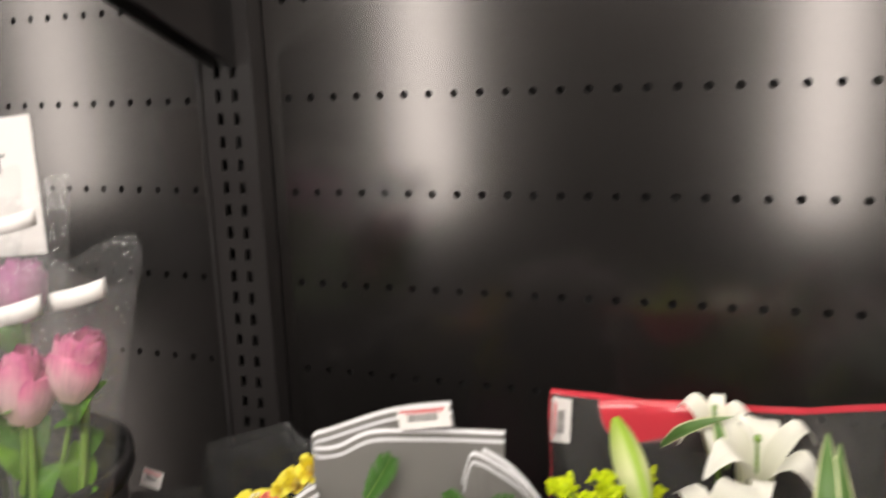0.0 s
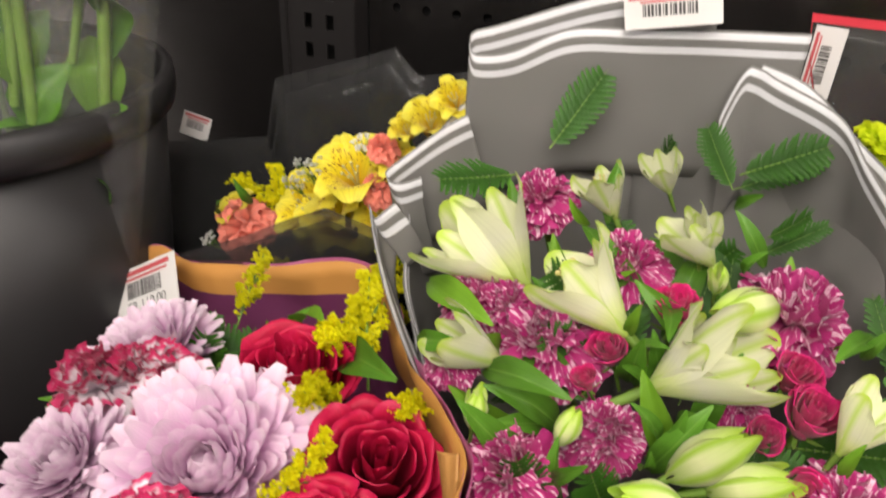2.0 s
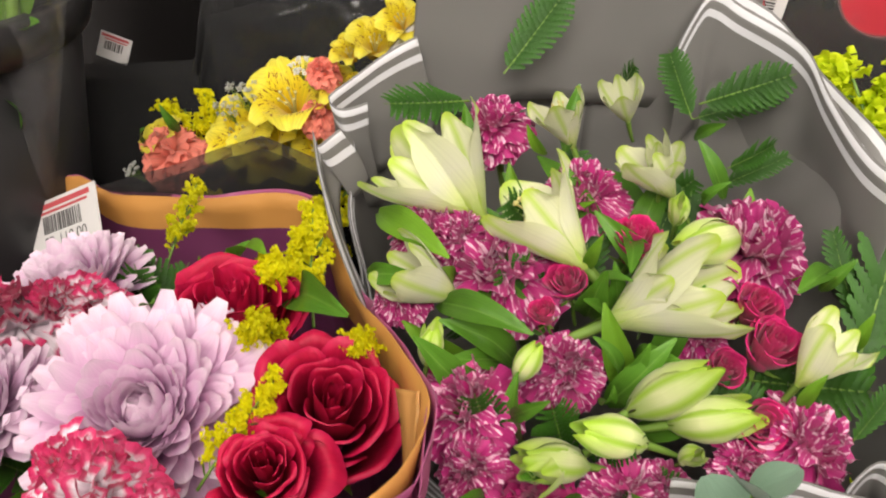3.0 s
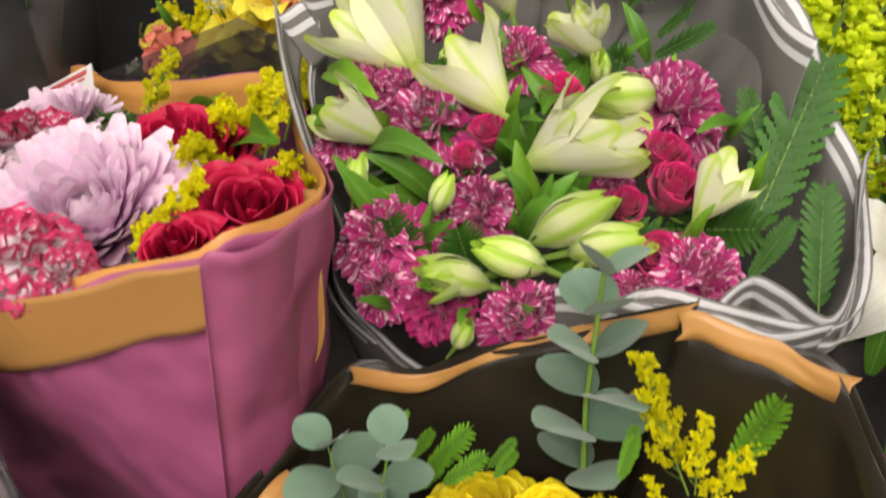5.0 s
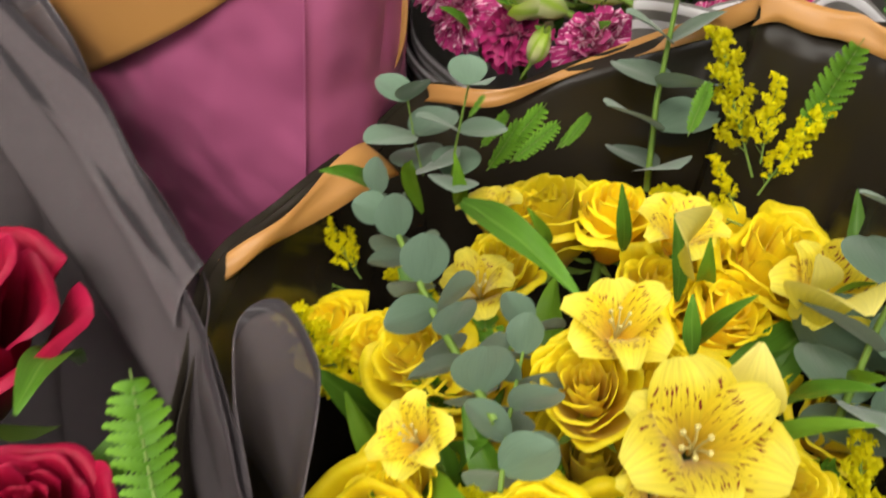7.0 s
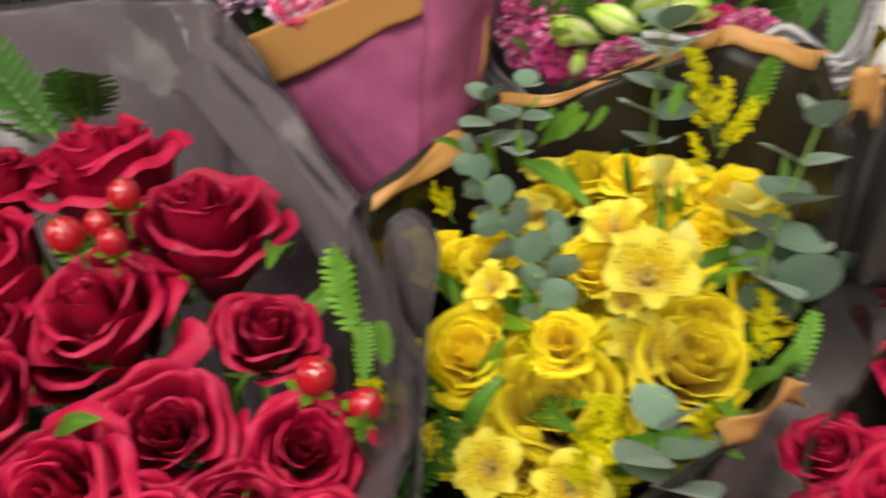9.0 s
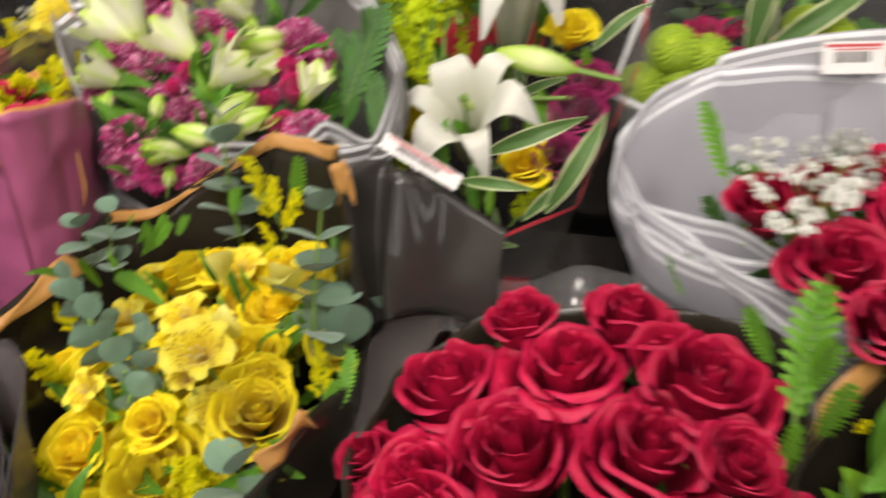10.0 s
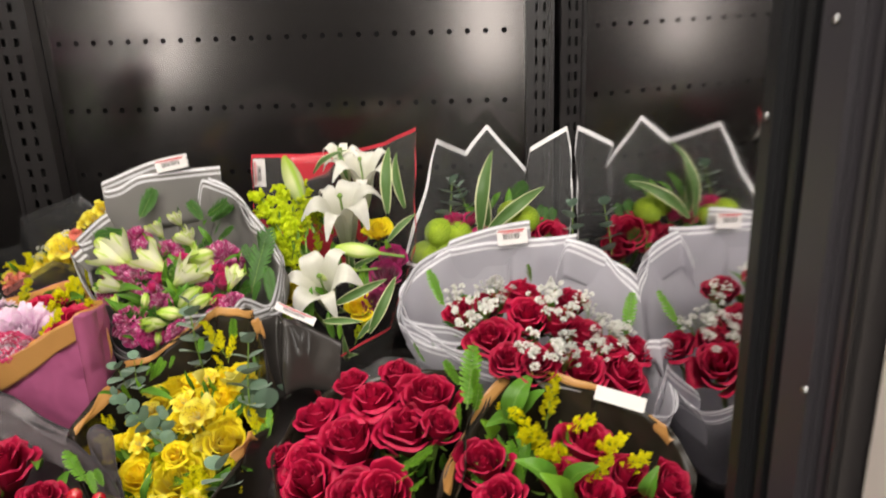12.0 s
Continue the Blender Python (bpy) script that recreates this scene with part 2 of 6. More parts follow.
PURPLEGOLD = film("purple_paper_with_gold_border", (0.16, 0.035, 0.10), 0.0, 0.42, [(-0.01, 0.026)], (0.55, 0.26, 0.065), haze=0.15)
GOLD = film("gold_kraft_paper", (0.50, 0.255, 0.075), 0.0, 0.34, haze=0.2)
BLACKWRAP = film("black_wrapping_paper", (0.024, 0.020, 0.014), 0.0, 0.24, haze=0.1)
BLACKWRAP.node_tree.nodes["Principled BSDF"].inputs["Specular IOR Level"].default_value = 0.35
FLAPWRAP = film("glossy_black_flap", (0.034, 0.031, 0.028), 0.0, 0.13, haze=0.1)
REDCLEAR = film("clear_film_with_red_print", (0.30, 0.30, 0.29), 0.91, 0.15, [(0.0, 0.006)], (0.60, 0.05, 0.07), blotch=9.0, haze=0.3)
WHITECLEAR = film("clear_film_with_white_border", (0.55, 0.56, 0.56), 0.93, 0.15, [(0.0, 0.009)], (0.82, 0.82, 0.82), haze=0.4)
CELLO = cellophane("clear_cellophane")

BLACKMETAL = plain("black_polished_steel", (0.17, 0.157, 0.153), 0.19, 0.95, 6.0, 0.35, 0.0, 0.0)
RAILMETAL = plain("black_rail_steel", (0.022, 0.020, 0.020), 0.30, 0.0, 30.0, 0.3)
HOLE = plain("dark_cavity", (0.008, 0.008, 0.008), 0.8)
BLACKPLASTIC = plain("black_plastic_bucket", (0.022, 0.021, 0.022), 0.42, 0.0, 50.0, 0.3, 0.0005)
RUBBER = plain("black_door_gasket", (0.010, 0.010, 0.011), 0.38, 0.0, 40.0, 0.3)
POST = plain("black_anodised_post", (0.034, 0.031, 0.035), 0.34, 0.0, 25.0, 0.3)
FACADE = plain("grey_painted_facade", (0.46, 0.41, 0.37), 0.4, 0.0, 12.0, 0.15)
TAG = plain("white_label_paper", (0.66, 0.64, 0.62), 0.45, 0.0, 60.0, 0.06)
INK = plain("black_print", (0.06, 0.055, 0.055), 0.6)
REDINK = plain("red_print", (0.55, 0.08, 0.09), 0.6)
FLOOR = plain("store_floor_tile", (0.36, 0.33, 0.30), 0.3, 0.0, 5.0, 0.15)
STORE = plain("store_wall_paint", (0.10, 0.085, 0.08), 0.6, 0.0, 3.0, 0.3)


def mirror_mat(name, tint, rough):
    m, n, l, p, o = shader(name)
    no = noise_tex(n, l, 12.0, 4)
    p.inputs["Base Color"].default_value = (*tint, 1)
    p.inputs["Metallic"].default_value = 1.0
    r = n.new("ShaderNodeMapRange")
    r.inputs[3].default_value, r.inputs[4].default_value = rough * 0.5, rough * 1.5
    l.new(no.outputs["Fac"], r.inputs[0])
    l.new(r.outputs[0], p.inputs["Roughness"])
    return m


MIRROR = mirror_mat("polished_dark_side_panel", (0.76, 0.75, 0.76), 0.05)
MIRROR2 = mirror_mat("polished_side_glass", (0.86, 0.85, 0.85), 0.02)


# ---- mesh building ----
class Acc:
    """Collects curved patches with their UVs into one mesh."""

    def __init__(self):
        self.v, self.f, self.uv, self.m = [], [], [], []

    def grid(self, fn, nu, nv, mat=0, closed=False):
        s = len(self.v)
        for j in range(nv + 1):
            for i in range(nu + 1):
                u, w = i / nu, j / nv
                self.v.append(tuple(fn(u, w)))
                self.uv.append((u, w))
        for j in range(nv):
            for i in range(nu):
                a = s + j * (nu + 1) + i
                self.f.append((a, a + 1, a + nu + 2, a + nu + 1))
                self.m.append(mat)

    def tube(self, pts, r0, r1, mat=0, k=5):
        pts = [Vector(p) for p in pts]
        s, n = len(self.v), len(pts)
        for j, p in enumerate(pts):
            d = (pts[min(j + 1, n - 1)] - pts[max(j - 1, 0)]).normalized()
            a = d.orthogonal().normalized()
            b = d.cross(a)
            r = r0 + (r1 - r0) * j / max(1, n - 1)
            for i in range(k):
                t = 2 * math.pi * i / k
                self.v.append(tuple(p + (a * math.cos(t) + b * math.sin(t)) * r))
                self.uv.append((i / k, j / max(1, n - 1)))
        for j in range(n - 1):
            for i in range(k):
                a, b = s + j * k + i, s + j * k + (i + 1) % k
                self.f.append((a, b, b + k, a + k))
                self.m.append(mat)

    def ball(self, c, r, mat=0, nu=6, nv=4, sq=1.0, rough=0.0, rnd=None):
        c = Vector(c)

        def fn(u, w):
            th, ph = 2 * math.pi * u, math.pi * w
            k = r * (1 + (rough * math.sin(5 * th + ph * 3) if rough else 0))
            return c + Vector((k * math.sin(ph) * math.cos(th), k * math.sin(ph) * math.sin(th), -k * sq * math.cos(ph)))
        self.grid(fn, nu, nv, mat)

    def mesh(self, name, mats, smooth=True):
        me = bpy.data.meshes.new(name)
        me.from_pydata(self.v, [], self.f)
        lay = me.uv_layers.new(name="UVMap")
        idx = np.zeros(len(me.loops), dtype=np.int32)
        me.loops.foreach_get("vertex_index", idx)
        lay.data.foreach_set("uv", np.array(self.uv, dtype=np.float32)[idx].ravel())
        for m in mats:
            me.materials.append(m)
        me.polygons.foreach_set("material_index", np.array(self.m, dtype=np.int32))
        me.polygons.foreach_set("use_smooth", np.full(len(me.polygons), smooth))
        me.update()
        return me


def part(name, me, parent, label=""):
    ob = new(name, me)
    ob.parent = parent
    return tagged(ob, label=label)


def box_mesh(name, size, mat, bevel=0.002):
    bm = bmesh.new()
    bmesh.ops.create_cube(bm, size=1)
    bmesh.ops.scale(bm, vec=size, verts=bm.verts)
    if bevel:
        bmesh.ops.bevel(bm, geom=bm.edges[:], offset=bevel, segments=2, affect="EDGES")
    me = bpy.data.meshes.new(name)
    bm.to_mesh(me)
    bm.free()
    me.materials.append(mat)
    return me


def block(name, lo, hi, mat, parent=None, bevel=0.002, label="", category="", kind=""):
    lo, hi = Vector(lo), Vector(hi)
    ob = new(name, box_mesh(name, hi - lo, mat, bevel))
    ob.location = (lo + hi) / 2
    if parent:
        ob.parent = parent
    return tagged(ob, label, category, "", kind)


# ---- flowers, each about one unit across, opening along +z ----
def rose_mesh(seed, mat, n=26, open_=1.0, tall=1.0):
    """A tight spiral heart inside overlapping petals whose rims roll back to a point."""
    rnd, a = random.Random(seed), Acc()
    for i in range(n):
        t = (i + 0.5) / n
        ang = i * 2.4 + rnd.uniform(-0.35, 0.35)
        r = (0.020 + 0.33 * t ** 1.1) * rnd.uniform(0.90, 1.10)
        half = 1.42 - 0.52 * t + rnd.uniform(-0.22, 0.16)
        top = (0.28 - 0.25 * t ** 1.7 * open_ + rnd.uniform(-0.065, 0.055)) * tall
        ox, oy = rnd.uniform(-0.045, 0.045) * t, rnd.uniform(-0.045, 0.045) * t
        roll = open_ * (0.012 + 0.13 * t * t) * rnd.uniform(0.5, 1.4)
        lean = rnd.uniform(-0.3, 0.3)
        ph, pt = rnd.uniform(0, 6), rnd.uniform(0.02, 0.10) * min(1, t * 2)
        k1, k2 = rnd.uniform(3, 5), rnd.uniform(7, 11)

        def fn(u, v, ang=ang, r=r, half=half, top=top, roll=roll, ph=ph, t=t, lean=lean, pt=pt, k1=k1, k2=k2, ox=ox, oy=oy):
            x = u * 2 - 1
            vv = v * (1 - 0.24 * abs(x) ** 2.4 + pt * max(0, 1 - abs(x) * 2.2))
            c = max(0, vv - 0.68) / 0.32
            rr = r * (0.34 + 0.72 * math.sin(min(1.0, vv * 1.05) * 1.6)) + 0.02 * vv
            if tall > 1.2:
                rr = (0.10 + 0.80 * r) * math.sin(min(1.0, 0.14 + vv * 0.74) * 2.9) ** 0.55
            rr *= 1 - 0.6 * (1 - t) ** 4 * vv * vv
            side = 0.45 + 0.95 * abs(x) ** 1.5
            rr += roll * c ** 1.4 * side
            z = -0.42 * tall + (top + 0.42 * tall) * (min(vv, 0.88) / 0.88) ** 0.9 - roll * 1.5 * max(0, c - 0.35) ** 1.4 * side
            wave = v ** 2 * (0.35 + t)
            rr += (0.016 * math.sin(x * k1 + ph) + 0.006 * math.sin(x * k2 + 2 * ph)) * wave
            z += (0.018 * math.sin(x * k1 * 1.3 + ph * 2) + 0.007 * math.sin(x * k2 + ph)) * wave
            th = ang + x * half * (0.50 + 0.50 * math.sin(v * 2.1)) + lean * v
            return rr * math.cos(th) + ox, rr * math.sin(th) + oy, z + 0.10 * lean * x * v
        a.grid(fn, 16, 11)
    for i in range(5):
        ang = i * 1.256

        def sep(u, v, ang=ang):
            w = (u - 0.5) * 0.55 * (1 - v)
            r = 0.10 + 0.26 * v
            return r * math.cos(ang + w), r * math.sin(ang + w), -0.46 * tall + 0.12 * v * v
        a.grid(sep, 2, 3, 1)
    a.tube([(0, 0, -0.40 * tall), (0.01, 0.0, -0.9), (0.0, 0.02, -1.5)], 0.05, 0.04, 1)
    return a.mesh("rose", [mat, STEM])


def carnation_mesh(seed, mat, n=50, ruffle=1.0):
    rnd, a = random.Random(seed), Acc()
    for i in range(n):
        t = (i + 0.5) / n
        el = 1.5 - 1.45 * t ** 0.75 + rnd.uniform(-0.12, 0.12)
        az = i * 2.39996 + rnd.uniform(-0.2, 0.2)
        d = Vector((math.cos(el) * math.cos(az), math.cos(el) * math.sin(az), math.sin(el) * 0.72))
        tang = Vector((-math.sin(az), math.cos(az), 0))
        tang = (tang + d.cross(tang) * rnd.uniform(-0.8, 0.8)).normalized()
        nrm = d.cross(tang).normalized()
        ln = rnd.uniform(0.38, 0.52)
        w = rnd.uniform(0.20, 0.29) * (0.8 + 0.5 * t)
        ph, k = rnd.uniform(0, 6), rnd.uniform(7, 11)
        bend = rnd.choice((-1, 1)) * rnd.uniform(0.10, 0.26) if t < 0.6 else -rnd.uniform(0.1, 0.25)

        def fn(u, v, d=d, tang=tang, nrm=nrm, ln=ln, w=w, ph=ph, k=k, t=t, bend=bend):
            x = u * 2 - 1
            fan = v ** 1.3
            zig = 0.018 * (1 if int(round(u * 10)) % 2 else -1) * (v > 0.95)
            q = d * (ln * v * (1 - 0.16 * x * x) + zig)
            q = q + tang * (x * w * fan) + nrm * (ruffle * 0.055 * math.sin(k * x * 0.75 + ph) * fan)
            q = q + Vector((0, 0, -0.10 * t * v * v)) + nrm * bend * v ** 2.5
            return q
        a.grid(fn, 10, 4)
    a.tube([(0, 0, -0.02), (0, 0, -0.4), (0, 0.02, -1.2)], 0.10, 0.04, 1)
    return a.mesh("carnation", [mat, STEM])


def chrys_mesh(seed, mat, n=220):
    rnd, a = random.Random(seed), Acc()
    for i in range(n):
        t = (i + 0.5) / n
        el = 1.35 - 1.45 * t ** 0.8 + rnd.uniform(-0.1, 0.1)
        az = i * 2.39996 + rnd.uniform(-0.1, 0.1)
        out = Vector((math.cos(az), math.sin(az), 0))
        side = Vector((-math.sin(az), math.cos(az), 0))
        ln = 0.17 + 0.33 * t ** 0.8 + rnd.uniform(-0.04, 0.04)
        w = rnd.uniform(0.034, 0.044) + 0.012 * t
        curl = rnd.uniform(0.3, 1.4) * (1 - 0.55 * t)

        def fn(u, v, el=el, out=out, side=side, ln=ln, w=w, curl=curl, t=t):
            x = u * 2 - 1
            e = el + curl * v * 0.9
            q = out * (0.03 + 0.05 * t + ln * v * math.cos(el + curl * v * 0.5)) + Vector((0, 0, -0.06 + ln * v * math.sin(el + curl * v * 0.5)))
            ww = w * (0.45 + 1.0 * math.sin(min(1.0, v * 0.92 + 0.06) * 2.6)) * (1 - 0.45 * (max(0, v - 0.82) / 0.18) ** 3)
            up = Vector((0, 0, math.cos(e))) - out * math.sin(e)
            return q + side * x * ww + up * (0.35 * ww * x * x)
        a.grid(fn, 4, 5)
    a.ball((0, 0, -0.03), 0.09, 0)
    a.tube([(0, 0, -0.05), (0, 0, -1.0)], 0.06, 0.04, 1)
    return a.mesh("chrysanthemum", [mat, STEM])


def alst_mesh(seed, mat, open_=0.5, wide=1.0):
    """A trumpet of six petals; its stalk end at z = 0, its mouth at z = 1."""
    rnd, a = random.Random(seed), Acc()
    for i in range(6):
        outer = i % 2 == 0
        ang = i * math.pi / 3 + rnd.uniform(-0.12, 0.12)
        ln = (1.0 if outer else 0.93) * rnd.uniform(0.92, 1.04)
        op = open_ * rnd.uniform(0.75, 1.25)
        ww = (0.85 if outer else 0.62) * wide
        ph = rnd.uniform(0, 6)

        def fn(u, v, ang=ang, ln=ln, op=op, ww=ww, outer=outer, ph=ph):
            x = u * 2 - 1
            r = 0.02 + 0.24 * math.sin(v * 1.9) ** 1.1 * wide + op * 0.34 * max(0, v - 0.45) ** 1.5 * 2
            if op < 0.12:
                r = 0.02 + 0.24 * wide * math.sin(min(1, v * 1.02) * math.pi * 0.93) ** 0.8
            if not outer:
                r *= 0.86
            shape = math.sin(min(1.0, 0.08 + v * 0.92) * math.pi * 0.90) ** 0.5
            half = x * ww * shape * (0.20 / max(0.10, r) * 1.1 + 0.15 if v > 0.2 else 1.0)
            half = max(-1.1, min(1.1, half))
            z = ln * v - op * 0.22 * max(0, v - 0.65) ** 1.2 * 2 - 0.03 * x * x * v - 0.13 * abs(x) ** 2.2 * v ** 4
            r2 = r * (1 + 0.03 * math.sin(4 * x + ph) * v)
            return r2 * math.cos(ang + half), r2 * math.sin(ang + half), z
        a.grid(fn, 6, 8)
    if open_ > 0.3:
        for i in range(5):
            t = i * 1.25 + seed
            a.tube([(0, 0, 0.25), (0.03 * math.cos(t), 0.03 * math.sin(t), 0.55), (0.08 * math.cos(t), 0.08 * math.sin(t), 0.78)], 0.010, 0.008, 2, 4)
            a.ball((0.08 * math.cos(t), 0.08 * math.sin(t), 0.79), 0.024, 2, 5, 3)
    a.tube([(0, 0, 0.04), (0.0, 0.02, -0.25), (0.02, 0.05, -0.5)], 0.05, 0.03, 1)
    return a.mesh("alstroemeria", [mat, STEM, STAMEN])


def alst_face_mesh(seed, mat):
    """A wide-open trumpet seen from the front, one unit across."""
    rnd, a = random.Random(seed), Acc()
    for i in range(6):
        outer = i % 2 == 0
        ang = i * math.pi / 3 + rnd.uniform(-0.15, 0.15)
        ln = rnd.uniform(0.46, 0.54)
        lift = rnd.uniform(0.55, 1.0)
        ww = 0.29 if outer else 0.18
        ph = rnd.uniform(0, 6)

        def fn(u, v, ang=ang, ln=ln, lift=lift, ww=ww, ph=ph, outer=outer):
            x = u * 2 - 1
            r = 0.03 + ln * v ** 1.25
            z = -0.30 + 0.62 * lift * math.sin(v * 1.9) - (0.0 if outer else -0.04)
            w = ww * math.sin(min(1.0, 0.10 + v * 0.9) * math.pi * 0.92) ** 0.7
            s = x * w
            z += 0.35 * s * s / max(ww, 0.01) + 0.015 * math.sin(x * 5 + ph) * v
            return r * math.cos(ang) - s * math.sin(ang), r * math.sin(ang) + s * math.cos(ang), z
        a.grid(fn, 6, 7)
    for i in range(6):
        t = i * 1.05 + seed
        q = (0.10 * math.cos(t) + 0.03, 0.10 * math.sin(t), 0.16)
        a.tube([(0, 0, -0.25), (0.04 * math.cos(t), 0.04 * math.sin(t), 0.0), q], 0.012, 0.009, 2, 4)
        a.ball(q, 0.026, 2, 5, 3)
    a.tube([(0, 0, -0.25), (0, 0, -0.6), (0, 0.02, -1.2)], 0.05, 0.03, 1)
    return a.mesh("alstroemeria", [mat, STEM, STAMEN])


def lily_mesh(seed, mat):
    rnd, a = random.Random(seed), Acc()
    for i in range(6):
        outer = i % 2 == 0
        ang = i * math.pi / 3 + rnd.uniform(-0.1, 0.1)
        ww = 0.088 if outer else 0.135
        lift = rnd.uniform(0.85, 1.15)
        ph = rnd.uniform(0, 6)

        def fn(u, v, ang=ang, ww=ww, lift=lift, ph=ph):
            x = u * 2 - 1
            r = 0.02 + 0.20 * v + 0.34 * max(0, v - 0.3) ** 1.4
            z = -0.42 + 0.75 * lift * math.sin(v * 2.05) - 0.12 * max(0, v - 0.75) * 4 * v
            w = ww * math.sin(min(1, 0.12 + v * 0.88) * math.pi * 0.985) ** 0.75
            s = x * w
            z += 0.10 * abs(x) * w * 2 + 0.012 * math.sin(9 * v + ph) * abs(x)
            return r * math.cos(ang) - s * math.sin(ang), r * math.sin(ang) + s * math.cos(ang), z
        a.grid(fn, 6, 10)
    a.tube([(0, 0, -0.4), (0, 0, 0.1), (0.03, 0, 0.36)], 0.014, 0.012, 1, 5)
    a.ball((0.03, 0, 0.37), 0.03, 1, 6, 4)
    a.tube([(0, 0, -0.40), (0, 0, -1.0)], 0.03, 0.03, 1)
    return a.mesh("lily", [mat, STEM])


def bud_mesh(seed, mat):
    a = Acc()
    for i in range(3):
        ang = i * 2.094

        def fn(u, v, ang=ang):
            x = u * 2 - 1
            r = 0.02 + 0.13 * math.sin(v * math.pi * 0.97) ** 0.8
            th = ang + x * 1.08
            return r * math.cos(th) * (1 - 0.05 * abs(x) ** 4), r * math.sin(th) * (1 - 0.05 * abs(x) ** 4), v
        a.grid(fn, 6, 10)
    a.tube([(0, 0, 0.02), (0, 0, -0.5)], 0.035, 0.03, 1)
    return a.mesh("lily_bud", [mat, STEM])


def button_mesh(seed, mat, n=170):
    rnd, a = random.Random(seed), Acc()
    a.ball((0, 0, 0), 0.42, 0, 12, 8, 0.8)
    for i in range(n):
        z = 1 - 1.5 * (i + 0.5) / n
        az = i * 2.39996
        s = math.sqrt(max(0, 1 - z * z))
        d = Vector((s * math.cos(az), s * math.sin(az), z * 0.8))
        side = Vector((-math.sin(az), math.cos(az), 0))
        up = d.cross(side)

        def fn(u, v, d=d, side=side, up=up):
            x = u * 2 - 1
            return d * (0.40 + 0.10 * math.sin(v * 2.6)) + side * x * 0.045 * (1 - 0.4 * v) - up * (v - 0.3) * 0.10
        a.grid(fn, 2, 2)
    a.tube([(0, 0, -0.3), (0, 0, -1.2)], 0.05, 0.04, 1)
    return a.mesh("button_chrysanthemum", [mat, STEM])


def gyp_mesh(seed, mat, n=17):
    rnd, a = random.Random(seed), Acc()
    for i in range(n):
        r = 0.5 * math.sqrt(rnd.random())
        t = rnd.uniform(0, 6.28)
        c = Vector((r * math.cos(t), r * math.sin(t), rnd.uniform(-0.12, 0.16)))
        s = rnd.uniform(0.07, 0.135)
        k = rnd.uniform(0, 6)
        for j in range(7):
            az, el = j * 2.4 + k, rnd.uniform(0.1, 1.3)
            d = Vector((math.cos(el) * math.cos(az), math.cos(el) * math.sin(az), math.sin(el)))
            e = d.orthogonal().normalized()

            def fn(u, v, c=c, d=d, e=e, s=s):
                x = u * 2 - 1
                f = d.cross(e)
                return c + d * s * (0.3 + 0.7 * v) + e * x * s * 0.62 * math.sin(0.5 + v * 1.9) + f * s * 0.22 * (x * x - 0.4)
            a.grid(fn, 3, 3)
        a.tube([c, c * 0.45 + Vector((0, 0, -0.35)), Vector((0, 0, -0.9))], 0.008, 0.012, 1, 3)
    return a.mesh("gypsophila", [mat, STEM])


def berry_mesh(seed):
    a = Acc()
    a.ball((0, 0, 0), 0.48, 0, 14, 10, 1.12)
    a.tube([(0, 0, 0.52), (0.02, 0, 0.66)], 0.05, 0.015, 1, 5)
    for i in range(5):
        ang = i * 1.257

        def fn(u, v, ang=ang):
            x = (u - 0.5) * 0.9 * math.sin(0.4 + v * 2.6)
            r = 0.10 + 0.50 * v
            return r * math.cos(ang + x), r * math.sin(ang + x), -0.56 + 0.16 * v * v
        a.grid(fn, 3, 4, 2)
    a.tube([(0, 0, -0.5), (0, 0.05, -1.6)], 0.07, 0.06, 1)
    return a.mesh("hypericum_berry", [BERRY, STEM, BRIGHT])


# ---- sprays: from z = 0 at the stem end to z = 1 at the tip ----
def fern_mesh(seed, mat, pairs=13, width=0.28):
    rnd, a = random.Random(seed), Acc()
    bend = rnd.uniform(0.04, 0.14)
    a.tube([(0, bend * t * t, t) for t in (0, 0.25, 0.5, 0.75, 0.98)], 0.012, 0.004, 1, 4)
    for i in range(pairs):
        z0 = 0.10 + 0.84 * i / pairs
        ln = width * math.sin(0.55 + 2.25 * (i / pairs)) * rnd.uniform(0.9, 1.1)
        for sgn in (-1, 1):
            dr = rnd.uniform(-0.08, 0.08)

            def fn(u, v, z0=z0, ln=ln, sgn=sgn, dr=dr):
                x = u * 2 - 1
                lobes = 1.0 + 0.34 * (1 if int(round(v * 12)) % 2 else -0.6)
                w = 0.038 * (1.15 - v) ** 0.6 * lobes * (0.45 + 0.55 * min(1, v * 6))
                zz = z0 + ln * v * 0.50 + x * w * 0.9
                return sgn * (ln * v * 0.86 - x * w * 0.30), bend * zz * zz + (0.09 + dr) * ln * v * 2 - 0.05 * v * v + abs(x) * w * 0.25, zz
            a.grid(fn, 2, 12)
    return a.mesh("fern_frond", [mat, STEM])


def leaf_mesh(seed, mat, width=0.115):
    rnd, a = random.Random(seed), Acc()
    arch, tw = rnd.uniform(0.06, 0.20), rnd.uniform(-0.5, 0.5)

    def fn(u, v):
        x = u * 2 - 1
        w = width * math.sin(min(1.0, 0.05 + v * 0.95) * math.pi * 0.985) ** 0.8 * (1.15 - 0.3 * v)
        t = tw * v
        y = arch * math.sin(v * 2.9) - 0.0
        f = abs(x) * w * 0.45
        return x * w * math.cos(t) - f * math.sin(t), y + f * math.cos(t) + x * w * math.sin(t) + 0.008 * math.sin(14 * v + 3 * x), v
    a.grid(fn, 6, 12)
    return a.mesh("leaf", [mat, STEM])


